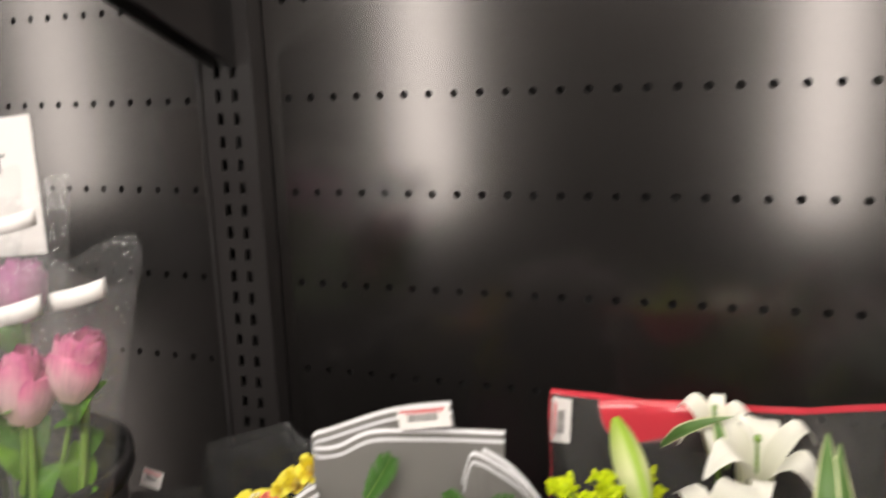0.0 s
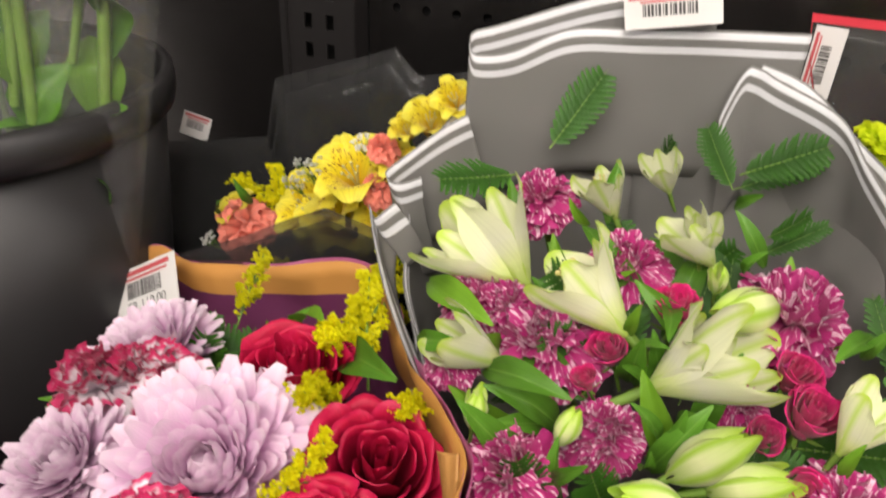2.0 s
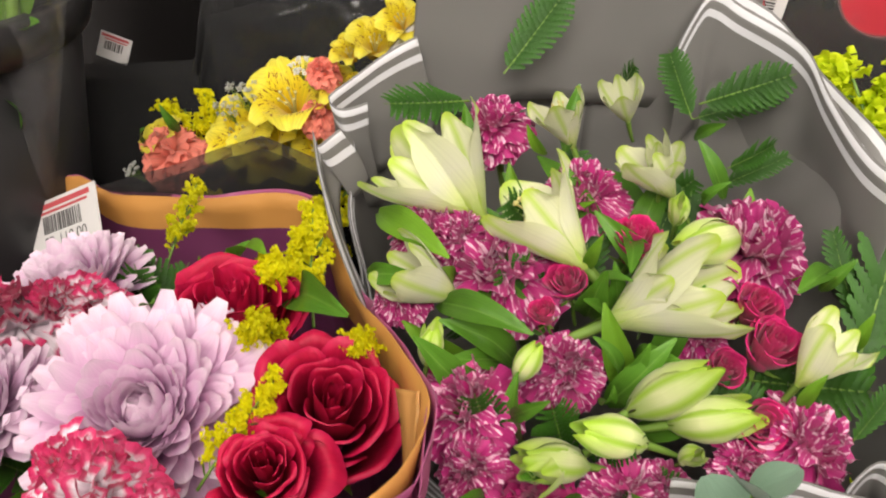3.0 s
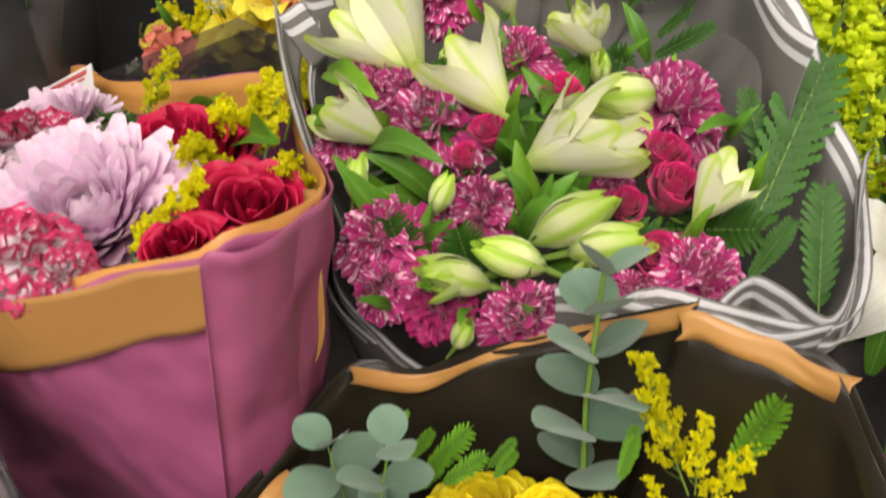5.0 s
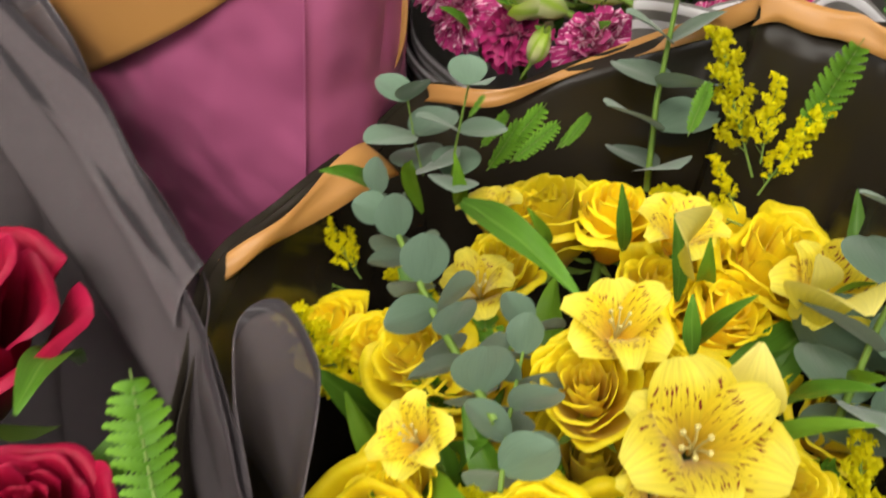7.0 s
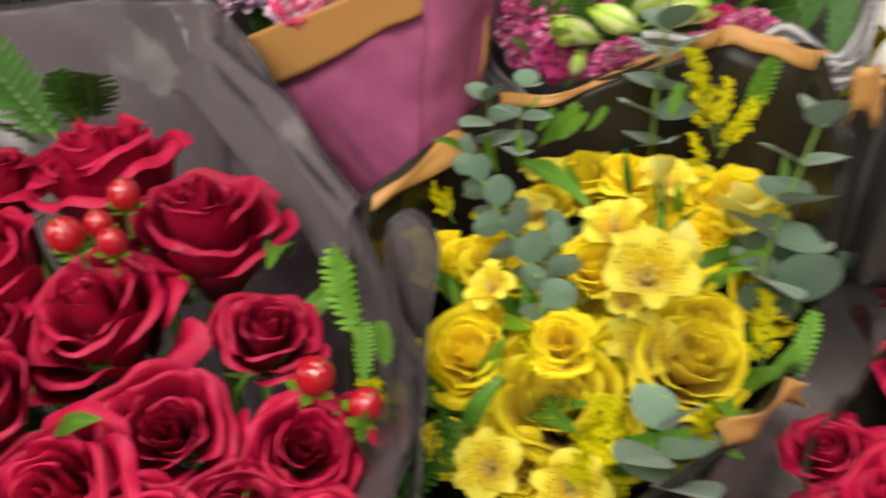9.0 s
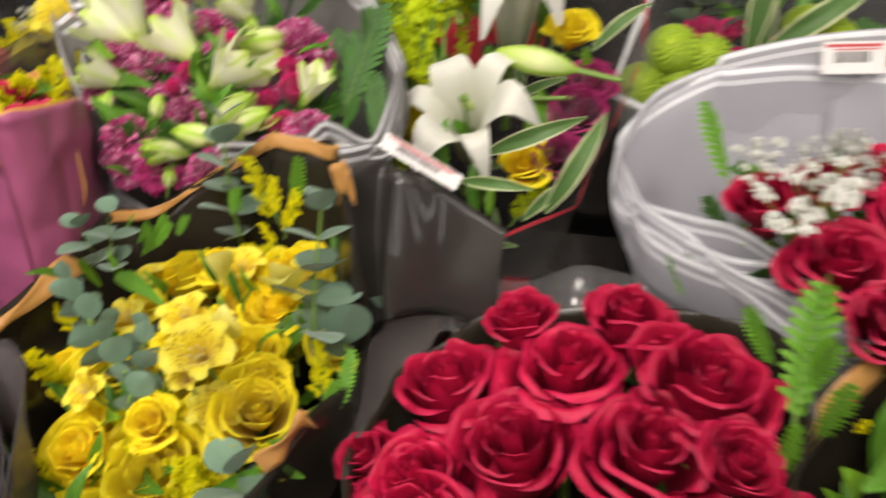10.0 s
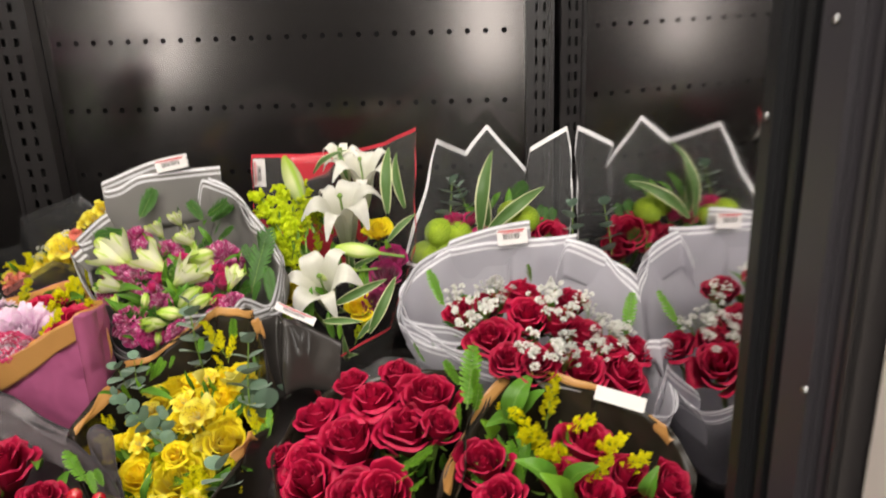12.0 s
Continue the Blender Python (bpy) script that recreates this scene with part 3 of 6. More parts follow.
def goldenrod_mesh(seed, mat, branches=14, blobs=26):
    rnd, a = random.Random(seed), Acc()
    a.tube([(0, 0, 0), (0.02, 0.01, 0.5), (0.0, 0.03, 0.97)], 0.014, 0.006, 1, 4)
    for i in range(branches):
        t = 0.22 + 0.76 * i / (branches - 1)
        az = i * 2.4 + rnd.uniform(-0.3, 0.3)
        ln = 0.20 * (1.12 - t) + 0.07
        d = Vector((math.cos(az), math.sin(az), 1.1)).normalized()
        c0 = Vector((0.01, 0.01, t - 0.04))
        a.tube([c0, c0 + d * ln * 0.6, c0 + d * ln], 0.006, 0.004, 1, 3)
        for j in range(blobs):
            s = rnd.uniform(0.25, 1.08)
            c = c0 + d * ln * s + Vector((rnd.gauss(0, 0.024), rnd.gauss(0, 0.024), rnd.gauss(0, 0.020)))
            r = rnd.uniform(0.018, 0.030)
            for k in range(4):
                ax = Vector((rnd.gauss(0, 1), rnd.gauss(0, 1), rnd.gauss(0.5, 1))).normalized()
                e = ax.orthogonal().normalized()

                def fn(u, v, c=c, ax=ax, e=e, r=r):
                    x = u * 2 - 1
                    return c + ax * r * (0.1 + 1.3 * v) + e * x * r * 0.75 * (1 - 0.4 * v) + ax.cross(e) * r * 0.3 * x * x
                a.grid(fn, 2, 2)
    for i in range(6):
        t, az = 0.1 + 0.12 * i, i * 2.2
        d = Vector((math.cos(az), math.sin(az), 0.9))
        s = Vector((-math.sin(az), math.cos(az), 0))

        def fn(u, v, t=t, d=d, s=s):
            return Vector((0, 0, t)) + d * 0.13 * v + s * (u - 0.5) * 0.035 * math.sin(0.3 + v * 2.7)
        a.grid(fn, 2, 4, 1)
    return a.mesh("goldenrod", [mat, STEM])


def euc_parts(seed):
    """The stem and one round leaf of a eucalyptus sprig."""
    a = Acc()
    a.tube([(0, 0, 0), (0.02, 0.01, 0.4), (0.0, 0.02, 0.98)], 0.016, 0.009, 0, 5)
    st = a.mesh("stem", [STEM])
    b = Acc()

    def fn(u, v):
        x = u * 2 - 1
        w = 0.47 * math.sin(min(1, 0.03 + v * 0.95) * math.pi) ** 0.6
        return x * w, v, 0.14 * abs(x) * w - 0.10 * v * v + 0.012 * math.sin(6 * v + 3 * x)
    b.grid(fn, 8, 10)
    return st, b.mesh("leaf", [EUC])


MESH = {
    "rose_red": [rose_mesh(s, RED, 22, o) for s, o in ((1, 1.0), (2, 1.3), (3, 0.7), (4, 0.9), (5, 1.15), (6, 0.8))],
    "rose_yellow": [rose_mesh(s, YELLOW, 25, o) for s, o in ((11, 0.8), (12, 0.6), (13, 1.0))],
    "rose_pink": [rose_mesh(s, PINK, 18, 0.5, 1.1) for s in (21, 22)],
    "rose_magenta": [rose_mesh(s, PLUM, 24, 0.9) for s in (31, 32)],
    "rose_pale": [rose_mesh(s, PALEPINK, 16, 0.5, 1.25) for s in (41, 42)],
    "rose_mauve": [rose_mesh(s, MAUVE, 16, 0.6, 1.25) for s in (43, 44)],
    "carnation_magenta": [carnation_mesh(s, MAGENTA) for s in (51, 52, 53)],
    "carnation_pink": [carnation_mesh(s, PINKWHITE, 45) for s in (54, 55)],
    "carnation_plum": [carnation_mesh(58, PLUM, 40)],
    "alstroemeria_petal_yellow": [leaf_mesh(s, YPALE, 0.40) for s in (74, 75)],
    "carnation_salmon": [carnation_mesh(s, SALMON) for s in (56, 57)],
    "chrysanthemum": [chrys_mesh(s, LILAC) for s in (61, 62)],
    "alstroemeria_yellow": [alst_face_mesh(s, YALST) for s in (71, 72, 73)],
    "lily": [lily_mesh(s, LILY) for s in (81, 82)],
    "button_mum": [button_mesh(s, LIME) for s in (85,)],
    "gypsophila": [gyp_mesh(s, GYP) for s in (91, 92, 93)],
    "hypericum": [berry_mesh(95)],
    "alstroemeria_white": [alst_mesh(s, WALST, o, 1.18) for s, o in ((101, 0.30), (102, 0.20), (103, 0.42))],
    "alstroemeria_bud": [alst_mesh(s, GALST, o, 0.85) for s, o in ((104, 0.08), (105, 0.10))],
    "lily_bud": [bud_mesh(106, GALST)],
    "leaf": [leaf_mesh(s, LEAF) for s in (111, 112, 113)] + [leaf_mesh(114, BRIGHT)],
    "long_leaf": [leaf_mesh(s, m, 0.085) for s, m in ((117, LEAF), (118, BRIGHT))],
    "variegated_leaf": [leaf_mesh(s, VARI, 0.085) for s in (115, 116)],
    "fern": [fern_mesh(s, FERN) for s in (121, 122)],
    "fern_bright": [fern_mesh(s, FERNL, 12, 0.17) for s in (123, 124)],
    "goldenrod": [goldenrod_mesh(s, SOLID) for s in (131, 132, 133)],
    "goldenrod_green": [goldenrod_mesh(s, SOLIDG, 12) for s in (134, 135)],
}
EUC_STEM, EUC_LEAF = euc_parts(141)
PLAIN_NAME = {"carnation_plum": "carnation", "alstroemeria_petal_yellow": "alstroemeria_petal", "rose_red": "rose", "rose_yellow": "rose", "rose_pink": "spray_rose", "rose_magenta": "rose", "rose_pale": "rose", "rose_mauve": "rose",
              "carnation_magenta": "carnation", "carnation_pink": "carnation", "carnation_salmon": "carnation", "button_mum": "button_chrysanthemum",
              "alstroemeria_yellow": "alstroemeria", "alstroemeria_white": "alstroemeria", "alstroemeria_bud": "alstroemeria_bud", "hypericum": "berry",
              "fern": "fern_frond", "fern_bright": "fern_frond", "goldenrod_green": "goldenrod", "variegated_leaf": "leaf", "long_leaf": "leaf"}
PART_LABEL = {"rose_red": "velvety red rose", "rose_yellow": "yellow rose", "rose_pink": "hot pink spray rose", "rose_magenta": "dark magenta rose",
              "carnation_magenta": "magenta carnation streaked with white", "carnation_pink": "white carnation with pink edges",
              "carnation_salmon": "salmon carnation", "carnation_plum": "dark magenta carnation", "alstroemeria_petal_yellow": "pale yellow curved petal", "chrysanthemum": "lilac chrysanthemum", "alstroemeria_yellow": "yellow alstroemeria with brown freckles",
              "alstroemeria_white": "white alstroemeria with green tips", "alstroemeria_bud": "closed green and white bud", "lily": "open white lily",
              "button_mum": "lime green button chrysanthemum", "gypsophila": "white gypsophila cluster", "hypericum": "glossy red hypericum berry",
              "goldenrod": "yellow goldenrod plume", "goldenrod_green": "greenish goldenrod plume", "variegated_leaf": "green leaf with cream edges"}
count = {}
RN = random.Random(5)


class Bouquet:
    def __init__(self, label, neck, face=(0, -0.35, 1), name="bouquet", category="bouquet"):
        self.ob = tagged(new(name), label, category, "bouquets in the display cooler")
        self.ob.location = neck[0], neck[1], DECK
        self.neck, self.face = Vector(neck), Vector(face).normalized()
        self.base = Vector(self.ob.location)


def variant(kind):
    count[kind] = count.get(kind, -1) + 1
    return MESH[kind][count[kind] % len(MESH[kind])]


def bloom(b, kind, at, size, face=None):
    at = Vector(at)
    d = (((at - b.neck).normalized() * 0.75 + b.face * 0.7) if face is None else Vector(face)).normalized()
    d = (d + Vector((RN.uniform(-1, 1), RN.uniform(-1, 1), RN.uniform(-1, 1))) * 0.12).normalized()
    ob = part(PLAIN_NAME.get(kind, kind), variant(kind), b.ob, PART_LABEL.get(kind, ""))
    q = d.to_track_quat("Z", "Y") @ Euler((0, 0, RN.uniform(0, 6.28))).to_quaternion()
    k = size * BLOOM_SCALE.get(kind, 1.05)
    ob.matrix_basis = Matrix.LocRotScale(at - b.base - d * 0.15 * k, q, (k, k, k))
    return ob


def spray(b, kind, p, q, width=1.0):
    p, q = Vector(p), Vector(q)
    d = q - p
    ln = max(0.012, d.length)
    z = d.normalized()
    up = (b.face + Vector((RN.uniform(-1, 1), RN.uniform(-1, 1), RN.uniform(-1, 1))) * 0.25).normalized()
    x = up.cross(z).normalized()
    y = z.cross(x)
    rot = Matrix((x, y, z)).transposed()
    if kind == "eucalyptus":
        return eucalyptus(b, p, rot, ln)
    ob = part(PLAIN_NAME.get(kind, kind), variant(kind), b.ob, PART_LABEL.get(kind, ""))
    w = width * SPRAY_WIDTH.get(kind, 1.0)
    ob.matrix_basis = Matrix.LocRotScale(p - b.base, rot.to_quaternion(), (ln * w, ln * w, ln))
    if kind in ("alstroemeria_white", "alstroemeria_bud", "lily_bud"):
        ob.rotation_mode = "QUATERNION"
        ob.rotation_quaternion = rot.to_quaternion() @ Euler((0, 0, RN.uniform(0, 6.28))).to_quaternion()
    return ob


def eucalyptus(b, p, rot, ln, leaf=0.026):
    st = part("eucalyptus_sprig", EUC_STEM, b.ob, "grey-green eucalyptus sprig")
    st.matrix_basis = Matrix.LocRotScale(p - b.base, rot.to_quaternion(), (ln, ln, ln))
    n = max(3, round(ln / (leaf * 0.60)))
    for i in range(n):
        t = 0.10 + 0.88 * i / (n - 1)
        s = leaf / ln * (1.06 - 0.30 * t * t) * RN.uniform(0.88, 1.1)
        for k in (0, 1):
            az = (i % 2) * 90 + k * 180 + RN.uniform(-20, 20) + 30
            lf = part("leaf", EUC_LEAF, st)
            lf.matrix_basis = Matrix.Translation((0, 0.02 * t, t)) @ pose(0, 0, 0, 0, 0, az) @ pose(0, 0, 0, RN.uniform(0, 28) + 30 * t * t, RN.uniform(-15, 15), 0) @ Matrix.Diagonal((s, s, s, 1))
    return st


def eucalyptus_sprig(b, p, q, leaf):
    p, q = Vector(p), Vector(q)
    z = (q - p).normalized()
    x = b.face.cross(z).normalized()
    rot = Matrix((x, z.cross(x), z)).transposed()
    return eucalyptus(b, p, rot, (q - p).length, leaf)


BLOOM_SCALE = {"gypsophila": 1.0, "hypericum": 1.0, "lily": 1.15, "alstroemeria_yellow": 1.1, "rose_red": 1.34, "rose_yellow": 1.36, "carnation_magenta": 1.12, "carnation_plum": 1.1, "chrysanthemum": 1.02}
SPRAY_WIDTH = {"alstroemeria_white": 1.08, "alstroemeria_bud": 1.12, "leaf": 1.15, "goldenrod": 1.0, "goldenrod_green": 1.15, "lily_bud": 1.1}
DECK = 0.70


# ---- wrapping sheets ----
def wrapper(b, name, rim, mat, inset=0.0, ripple=(0, 0.0), nu=120, nv=22, drop=0.0, label="", belly=0.72, span=(0, 1), foot=0.035, vmin=0.0, crumple=0.0, sharp=False):
    """A sheet rolled into a cone from the stalks up to an uneven rim; rim: points round the top, anticlockwise."""
    pts = [Vector(p) for p in rim]
    n = len(pts)
    cx = sum((p.x for p in pts)) / n
    cy = sum((p.y for p in pts)) / n
    base = Vector((cx, cy + 0.03, DECK + 0.01))
    a = Acc()
    lens = [(pts[(i + 1) % n] - pts[i]).length for i in range(n)]
    total = sum(lens)

    def at(s):
        s = (s % 1.0) * total
        i = 0
        while i < n - 1 and s > lens[i]:
            s -= lens[i]
            i += 1
        t = min(1, s / max(1e-6, lens[i]))
        p0, p1, p2, p3 = pts[i - 1], pts[i], pts[(i + 1) % n], pts[(i + 2) % n]
        if sharp:
            return p1.lerp(p2, t)
        k = 0.5
        m1, m2 = (p2 - p0) * k, (p3 - p1) * k
        h = p1 * (2 * t ** 3 - 3 * t * t + 1) + m1 * (t ** 3 - 2 * t * t + t) + p2 * (3 * t * t - 2 * t ** 3) + m2 * (t ** 3 - t * t)
        return h

    def fn(u, v):
        v = vmin + (1 - vmin) * v
        s = span[0] + (span[1] - span[0]) * u
        r = at(s)
        r = r + Vector((0, 0, -drop))
        out = Vector((r.x - cx, r.y - cy, 0))
        if out.length > 0:
            out.normalize()
        th = math.atan2(out.y, out.x)
        foot_p = base + out * foot
        k = v ** belly
        q = foot_p + (r - foot_p) * v
        q.x, q.y = foot_p.x + (r.x - foot_p.x) * k, foot_p.y + (r.y - foot_p.y) * k
        w = ripple[1] * (v ** 2) * (math.sin(ripple[0] * s * 6.283) + 0.5 * math.sin(ripple[0] * 2.3 * s * 6.283 + 1.3))
        w += 0.0016 * math.sin(37 * s + 21 * v) * v + 0.0012 * math.sin(90 * s - 33 * v) * v
        if crumple:
            w += crumple * v * (1.0 - 2.2 * abs(noise.noise(q * 13)) - 0.7 * abs(noise.noise(q * 31)))
        q = q + out * (w - inset)
        return q
    a.grid(fn, nu, nv)
    h = [(at(span[0] + (span[1] - span[0]) * i / nu) - base).length for i in range(nu + 1)]
    a.uv = [((i % (nu + 1)) / nu * total, (1 - (i // (nu + 1)) / nv) * (1 - vmin) * h[i % (nu + 1)]) for i in range(len(a.v))]
    me = a.mesh(name, [mat])
    ob = part(name, me, b.ob, label)
    ob.location = -b.base
    sol = ob.modifiers.new("paper", "SOLIDIFY")
    sol.thickness, sol.offset = 0.0005, 0
    return ob


def fold(b, name, path, down, mat, label="", nv=10, n=60, bulge=0.0, taper=0.0):
    """A standing strip of wrapping along a curved path, hanging by the vector down."""
    pts = [Vector(p) for p in path]
    down = Vector(down)
    m = len(pts) - 1
    a = Acc()

    def at(t):
        t = min(0.99999, max(0, t)) * m
        i = int(t)
        t -= i
        p0, p1, p2, p3 = pts[max(0, i - 1)], pts[i], pts[i + 1], pts[min(m, i + 2)]
        m1, m2 = (p2 - p0) * 0.5, (p3 - p1) * 0.5
        return p1 * (2 * t ** 3 - 3 * t * t + 1) + m1 * (t ** 3 - 2 * t * t + t) + p2 * (3 * t * t - 2 * t ** 3) + m2 * (t ** 3 - t * t)
    total = sum((pts[i + 1] - pts[i]).length for i in range(m))

    def fn(u, v):
        k = 1 - v
        return at(u) + down * k * (1 - taper * u) + Vector((0.002 * math.sin(9 * u + 4 * v), -bulge * math.sin(k * 2.6), 0.001 * math.sin(13 * u)))
    a.grid(fn, n, nv)
    a.uv = [((i % (n + 1)) / n * total, (1 - (i // (n + 1)) / nv) * down.length) for i in range(len(a.v))]
    ob = part(name, a.mesh(name, [mat]), b.ob, label)
    ob.location = -b.base
    sol = ob.modifiers.new("paper", "SOLIDIFY")
    sol.thickness, sol.offset = 0.0005, 0
    return ob


def price_tag(at, right, up, w=0.058, h=0.034, lines=True, price=""):
    """A paper label stuck on a wrapping: its middle, the way its text runs, and its up."""
    x, y = Vector(right).normalized(), Vector(up)
    y = (y - x * y.dot(x)).normalized()
    z = x.cross(y)
    tag = tagged(new("price_label", box_mesh("price_label", (w, h, 0.0006), TAG, 0.0)), "white paper price label with barcode on a wrapping", "label", "price labels")
    tag.matrix_world = Matrix.Translation(at) @ Matrix((x, y, z)).transposed().to_4x4()
    if not lines:
        return tag
    part_bar(tag, (-w * 0.02, h * 0.38), (w * 0.86, h * 0.10), REDINK, "text_bar")
    part_bar(tag, (w * 0.02, h * 0.26), (w * 0.70, h * 0.05), REDINK, "text_bar")
    rnd = random.Random(3)
    px = -w * 0.30
    while px < w * 0.26:
        bw = rnd.choice((0.0005, 0.0008, 0.0013))
        part_bar(tag, (px, h * 0.02), (bw, h * 0.34), INK, "barcode_bar")
        px += bw + rnd.choice((0.0006, 0.001))
    if price:
        cu = bpy.data.curves.new("price_text", "FONT")
        cu.body, cu.size, cu.align_x = price, h * 0.30, "CENTER"
        t = new("price_text", cu)
        t.data.materials.append(INK)
        t.parent, t.location = tag, (0, -h * 0.42, 0.0005)
    return tag


def part_bar(tag, at, size, mat, name):
    ob = part(name, box_mesh(name, (size[0], size[1], 0.0002), mat, 0.0), tag)
    ob.location = (at[0], at[1], 0.0005)
    return ob


# ---- the cooler ----
WALL_Y, SIDE_X = 1.013, 0.535


def perforated_panel(name, x0, x1, z0, z1, hx0, nh, pitch, rows, rad=0.0048):
    """Steel back panel with real punched holes in rows."""
    a = Acc()
    y, dep = WALL_Y, 0.004

    def quad(xa, za, xb, zb):
        s = len(a.v)
        for q in ((xa, y, za), (xb, y, za), (xb, y, zb), (xa, y, zb)):
            a.v.append(q)
            a.uv.append((q[0], q[2]))
        a.f.append((s, s + 1, s + 2, s + 3))
        a.m.append(0)
    half = pitch / 2
    rows = sorted(rows)
    edge = z0
    for zr in rows:
        quad(x0, edge, x1, zr - half)
        quad(x0, zr - half, hx0 - half, zr + half)
        quad(hx0 + (nh - 0.5) * pitch, zr - half, x1, zr + half)
        for i in range(nh):
            c = hx0 + i * pitch
            k, s = 16, len(a.v)
            for ring in range(4):
                for j in range(k):
                    t = 2 * math.pi * j / k
                    co, si = math.cos(t), math.sin(t)
                    if ring == 0:
                        f = half / max(abs(co), abs(si))
                        q = (c + co * f, y, zr + si * f)
                    else:
                        q = (c + co * rad, y + (0, -0.0006, dep)[ring - 1] if ring > 1 else y, zr + si * rad)
                        if ring == 2:
                            q = (c + co * rad * 0.92, y + 0.001, zr + si * rad * 0.92)
                    a.v.append(q)
                    a.uv.append((q[0], q[2]))
            for ring in range(3):
                for j in range(k):
                    p, r = s + ring * k + j, s + ring * k + (j + 1) % k
                    a.f.append((p, r, r + k, p + k))
                    a.m.append(0)
        edge = zr + half
    quad(x0, edge, x1, z1)
    me = a.mesh(name, [BLACKMETAL], smooth=False)
    return tagged(new(name, me), "glossy black perforated steel back panel", "wall", "", "structure")


PITCH = 0.0323
ROWZ = [1.184, 1.307, 1.429, 1.551, 1.673, 1.062]
back = perforated_panel("wall_north", -0.395, 0.482, 0.60, 2.05, -0.364, 26, PITCH, ROWZ)
perforated_panel("wall_north_left", -2.60, -0.484, 0.60, 2.05, -0.522 - 25 * PITCH, 26, PITCH, ROWZ)
block("wall_behind_panels", (-2.65, WALL_Y + 0.012, 0.55), (0.70, WALL_Y + 0.05, 2.1), HOLE, bevel=0, kind="structure")


def upright(x0, x1, label, face):
    """Shelving upright with two columns of slots."""
    ob = tagged(new("shelf_upright"), label, "upright", "slotted uprights", "structure")
    a = Acc()
    xs = [x0, x0 + 0.010]
    w = x1 - x0
    cols = [x0 + w * 0.36, x0 + w * 0.66]
    sw, sh, step = w * 0.055, 0.0078, 0.0300
    grid_x = [x0, cols[0] - sw, cols[0] + sw, cols[1] - sw, cols[1] + sw, x1]
    yf = face
    z = 0.70
    while z < 2.05:
        for i in range(5):
            slot = i in (1, 3)
            xa, xb = grid_x[i], grid_x[i + 1]
            s = len(a.v)
            segs = ((z, z + step),) if not slot else ((z, z + step / 2 - sh / 1.0), (z + step / 2 + sh / 1.0, z + step))
            for za, zb in segs:
                s = len(a.v)
                for q in ((xa, yf, za), (xb, yf, za), (xb, yf, zb), (xa, yf, zb)):
                    a.v.append(q)
                    a.uv.append((q[0], q[2]))
                a.f.append((s, s + 1, s + 2, s + 3))
                a.m.append(0)
        z += step
    me = a.mesh("slotted_face", [RAILMETAL], smooth=False)
    f = part("slotted_face", me, ob)
    sol = f.modifiers.new("gauge", "SOLIDIFY")
    sol.thickness, sol.offset = 0.0025, -1
    block("flange", (x0 - 0.002, yf - 0.004, 0.70), (x0 + 0.006, WALL_Y - 0.001, 2.05), RAILMETAL, ob, 0.0012)
    block("flange", (x1 - 0.006, yf - 0.004, 0.70), (x1 + 0.002, WALL_Y - 0.001, 2.05), RAILMETAL, ob, 0.0012)
    block("cavity", (x0 + 0.007, WALL_Y - 0.004, 0.70), (x1 - 0.007, WALL_Y - 0.001, 2.05), HOLE, ob, 0)
    return ob


upright(-0.481, -0.398, "black slotted steel upright on the back wall", WALL_Y - 0.028)
upright(0.482, 0.527, "black slotted steel upright in the corner", WALL_Y - 0.028)


def shelf_bracket(x, z):
    ob = new("shelf_bracket")
    tagged(ob, "black steel shelf bracket hooked in the upright", "bracket")
    bm = bmesh.new()
    prof = [(WALL_Y - 0.03, z), (WALL_Y - 0.03, z + 0.16), (0.55, z + 0.20), (0.55, z + 0.17)]
    vs = []
    for dx in (-0.003, 0.003):
        vs.append([bm.verts.new((x + dx, p[0], p[1])) for p in prof])
    bm.faces.new(vs[0])
    bm.faces.new(vs[1][::-1])
    for i in range(4):
        bm.faces.new((vs[0][i], vs[1][i], vs[1][(i + 1) % 4], vs[0][(i + 1) % 4]))
    bmesh.ops.recalc_face_normals(bm, faces=bm.faces)
    me = bpy.data.meshes.new("bracket_plate")
    bm.to_mesh(me)
    bm.free()
    me.materials.append(RAILMETAL)
    part("bracket_plate", me, ob)
    return ob


shelf_bracket(-0.455, 1.47)
shelf_bracket(-0.424, 1.47)

TURN_EAST = Matrix.Translation((SIDE_X, 0.98, 0)) @ pose(0, 0, 0, 0, 0, 9.6) @ Matrix.Translation((-SIDE_X, -0.98, 0))


def east(ob):
    """Turns a piece of the east side with the side panel, which stands ten degrees off square."""
    ob.matrix_world = TURN_EAST @ Matrix.Translation(ob.location)
    return ob


east(block("wall_east", (SIDE_X, 0.160, 0.60), (SIDE_X + 0.012, WALL_Y + 0.012, 2.05), MIRROR, bevel=0, label="polished dark side panel that mirrors the flowers", category="wall", kind="structure"))
east(block("wall_east_glass", (SIDE_X - 0.001, 0.079, 0.60), (SIDE_X + 0.011, 0.158, 2.05), MIRROR2, bevel=0.0005, label="narrow polished glass strip beside the door post", category="wall", kind="structure"))
block("cooler_base", (-2.65, -0.08, 0.0), (0.66, WALL_Y + 0.05, 0.55), BLACKMETAL, bevel=0.003, label="black cooler base under the deck", category="cooler", kind="structure")
block("wall_west", (-2.62, -0.1, 0.60), (-2.60, WALL_Y + 0.012, 2.05), BLACKMETAL, bevel=0, kind="structure")
block("ceiling", (-2.65, -0.05, 2.10), (0.72, WALL_Y + 0.05, 2.14), BLACKMETAL, bevel=0, kind="structure")
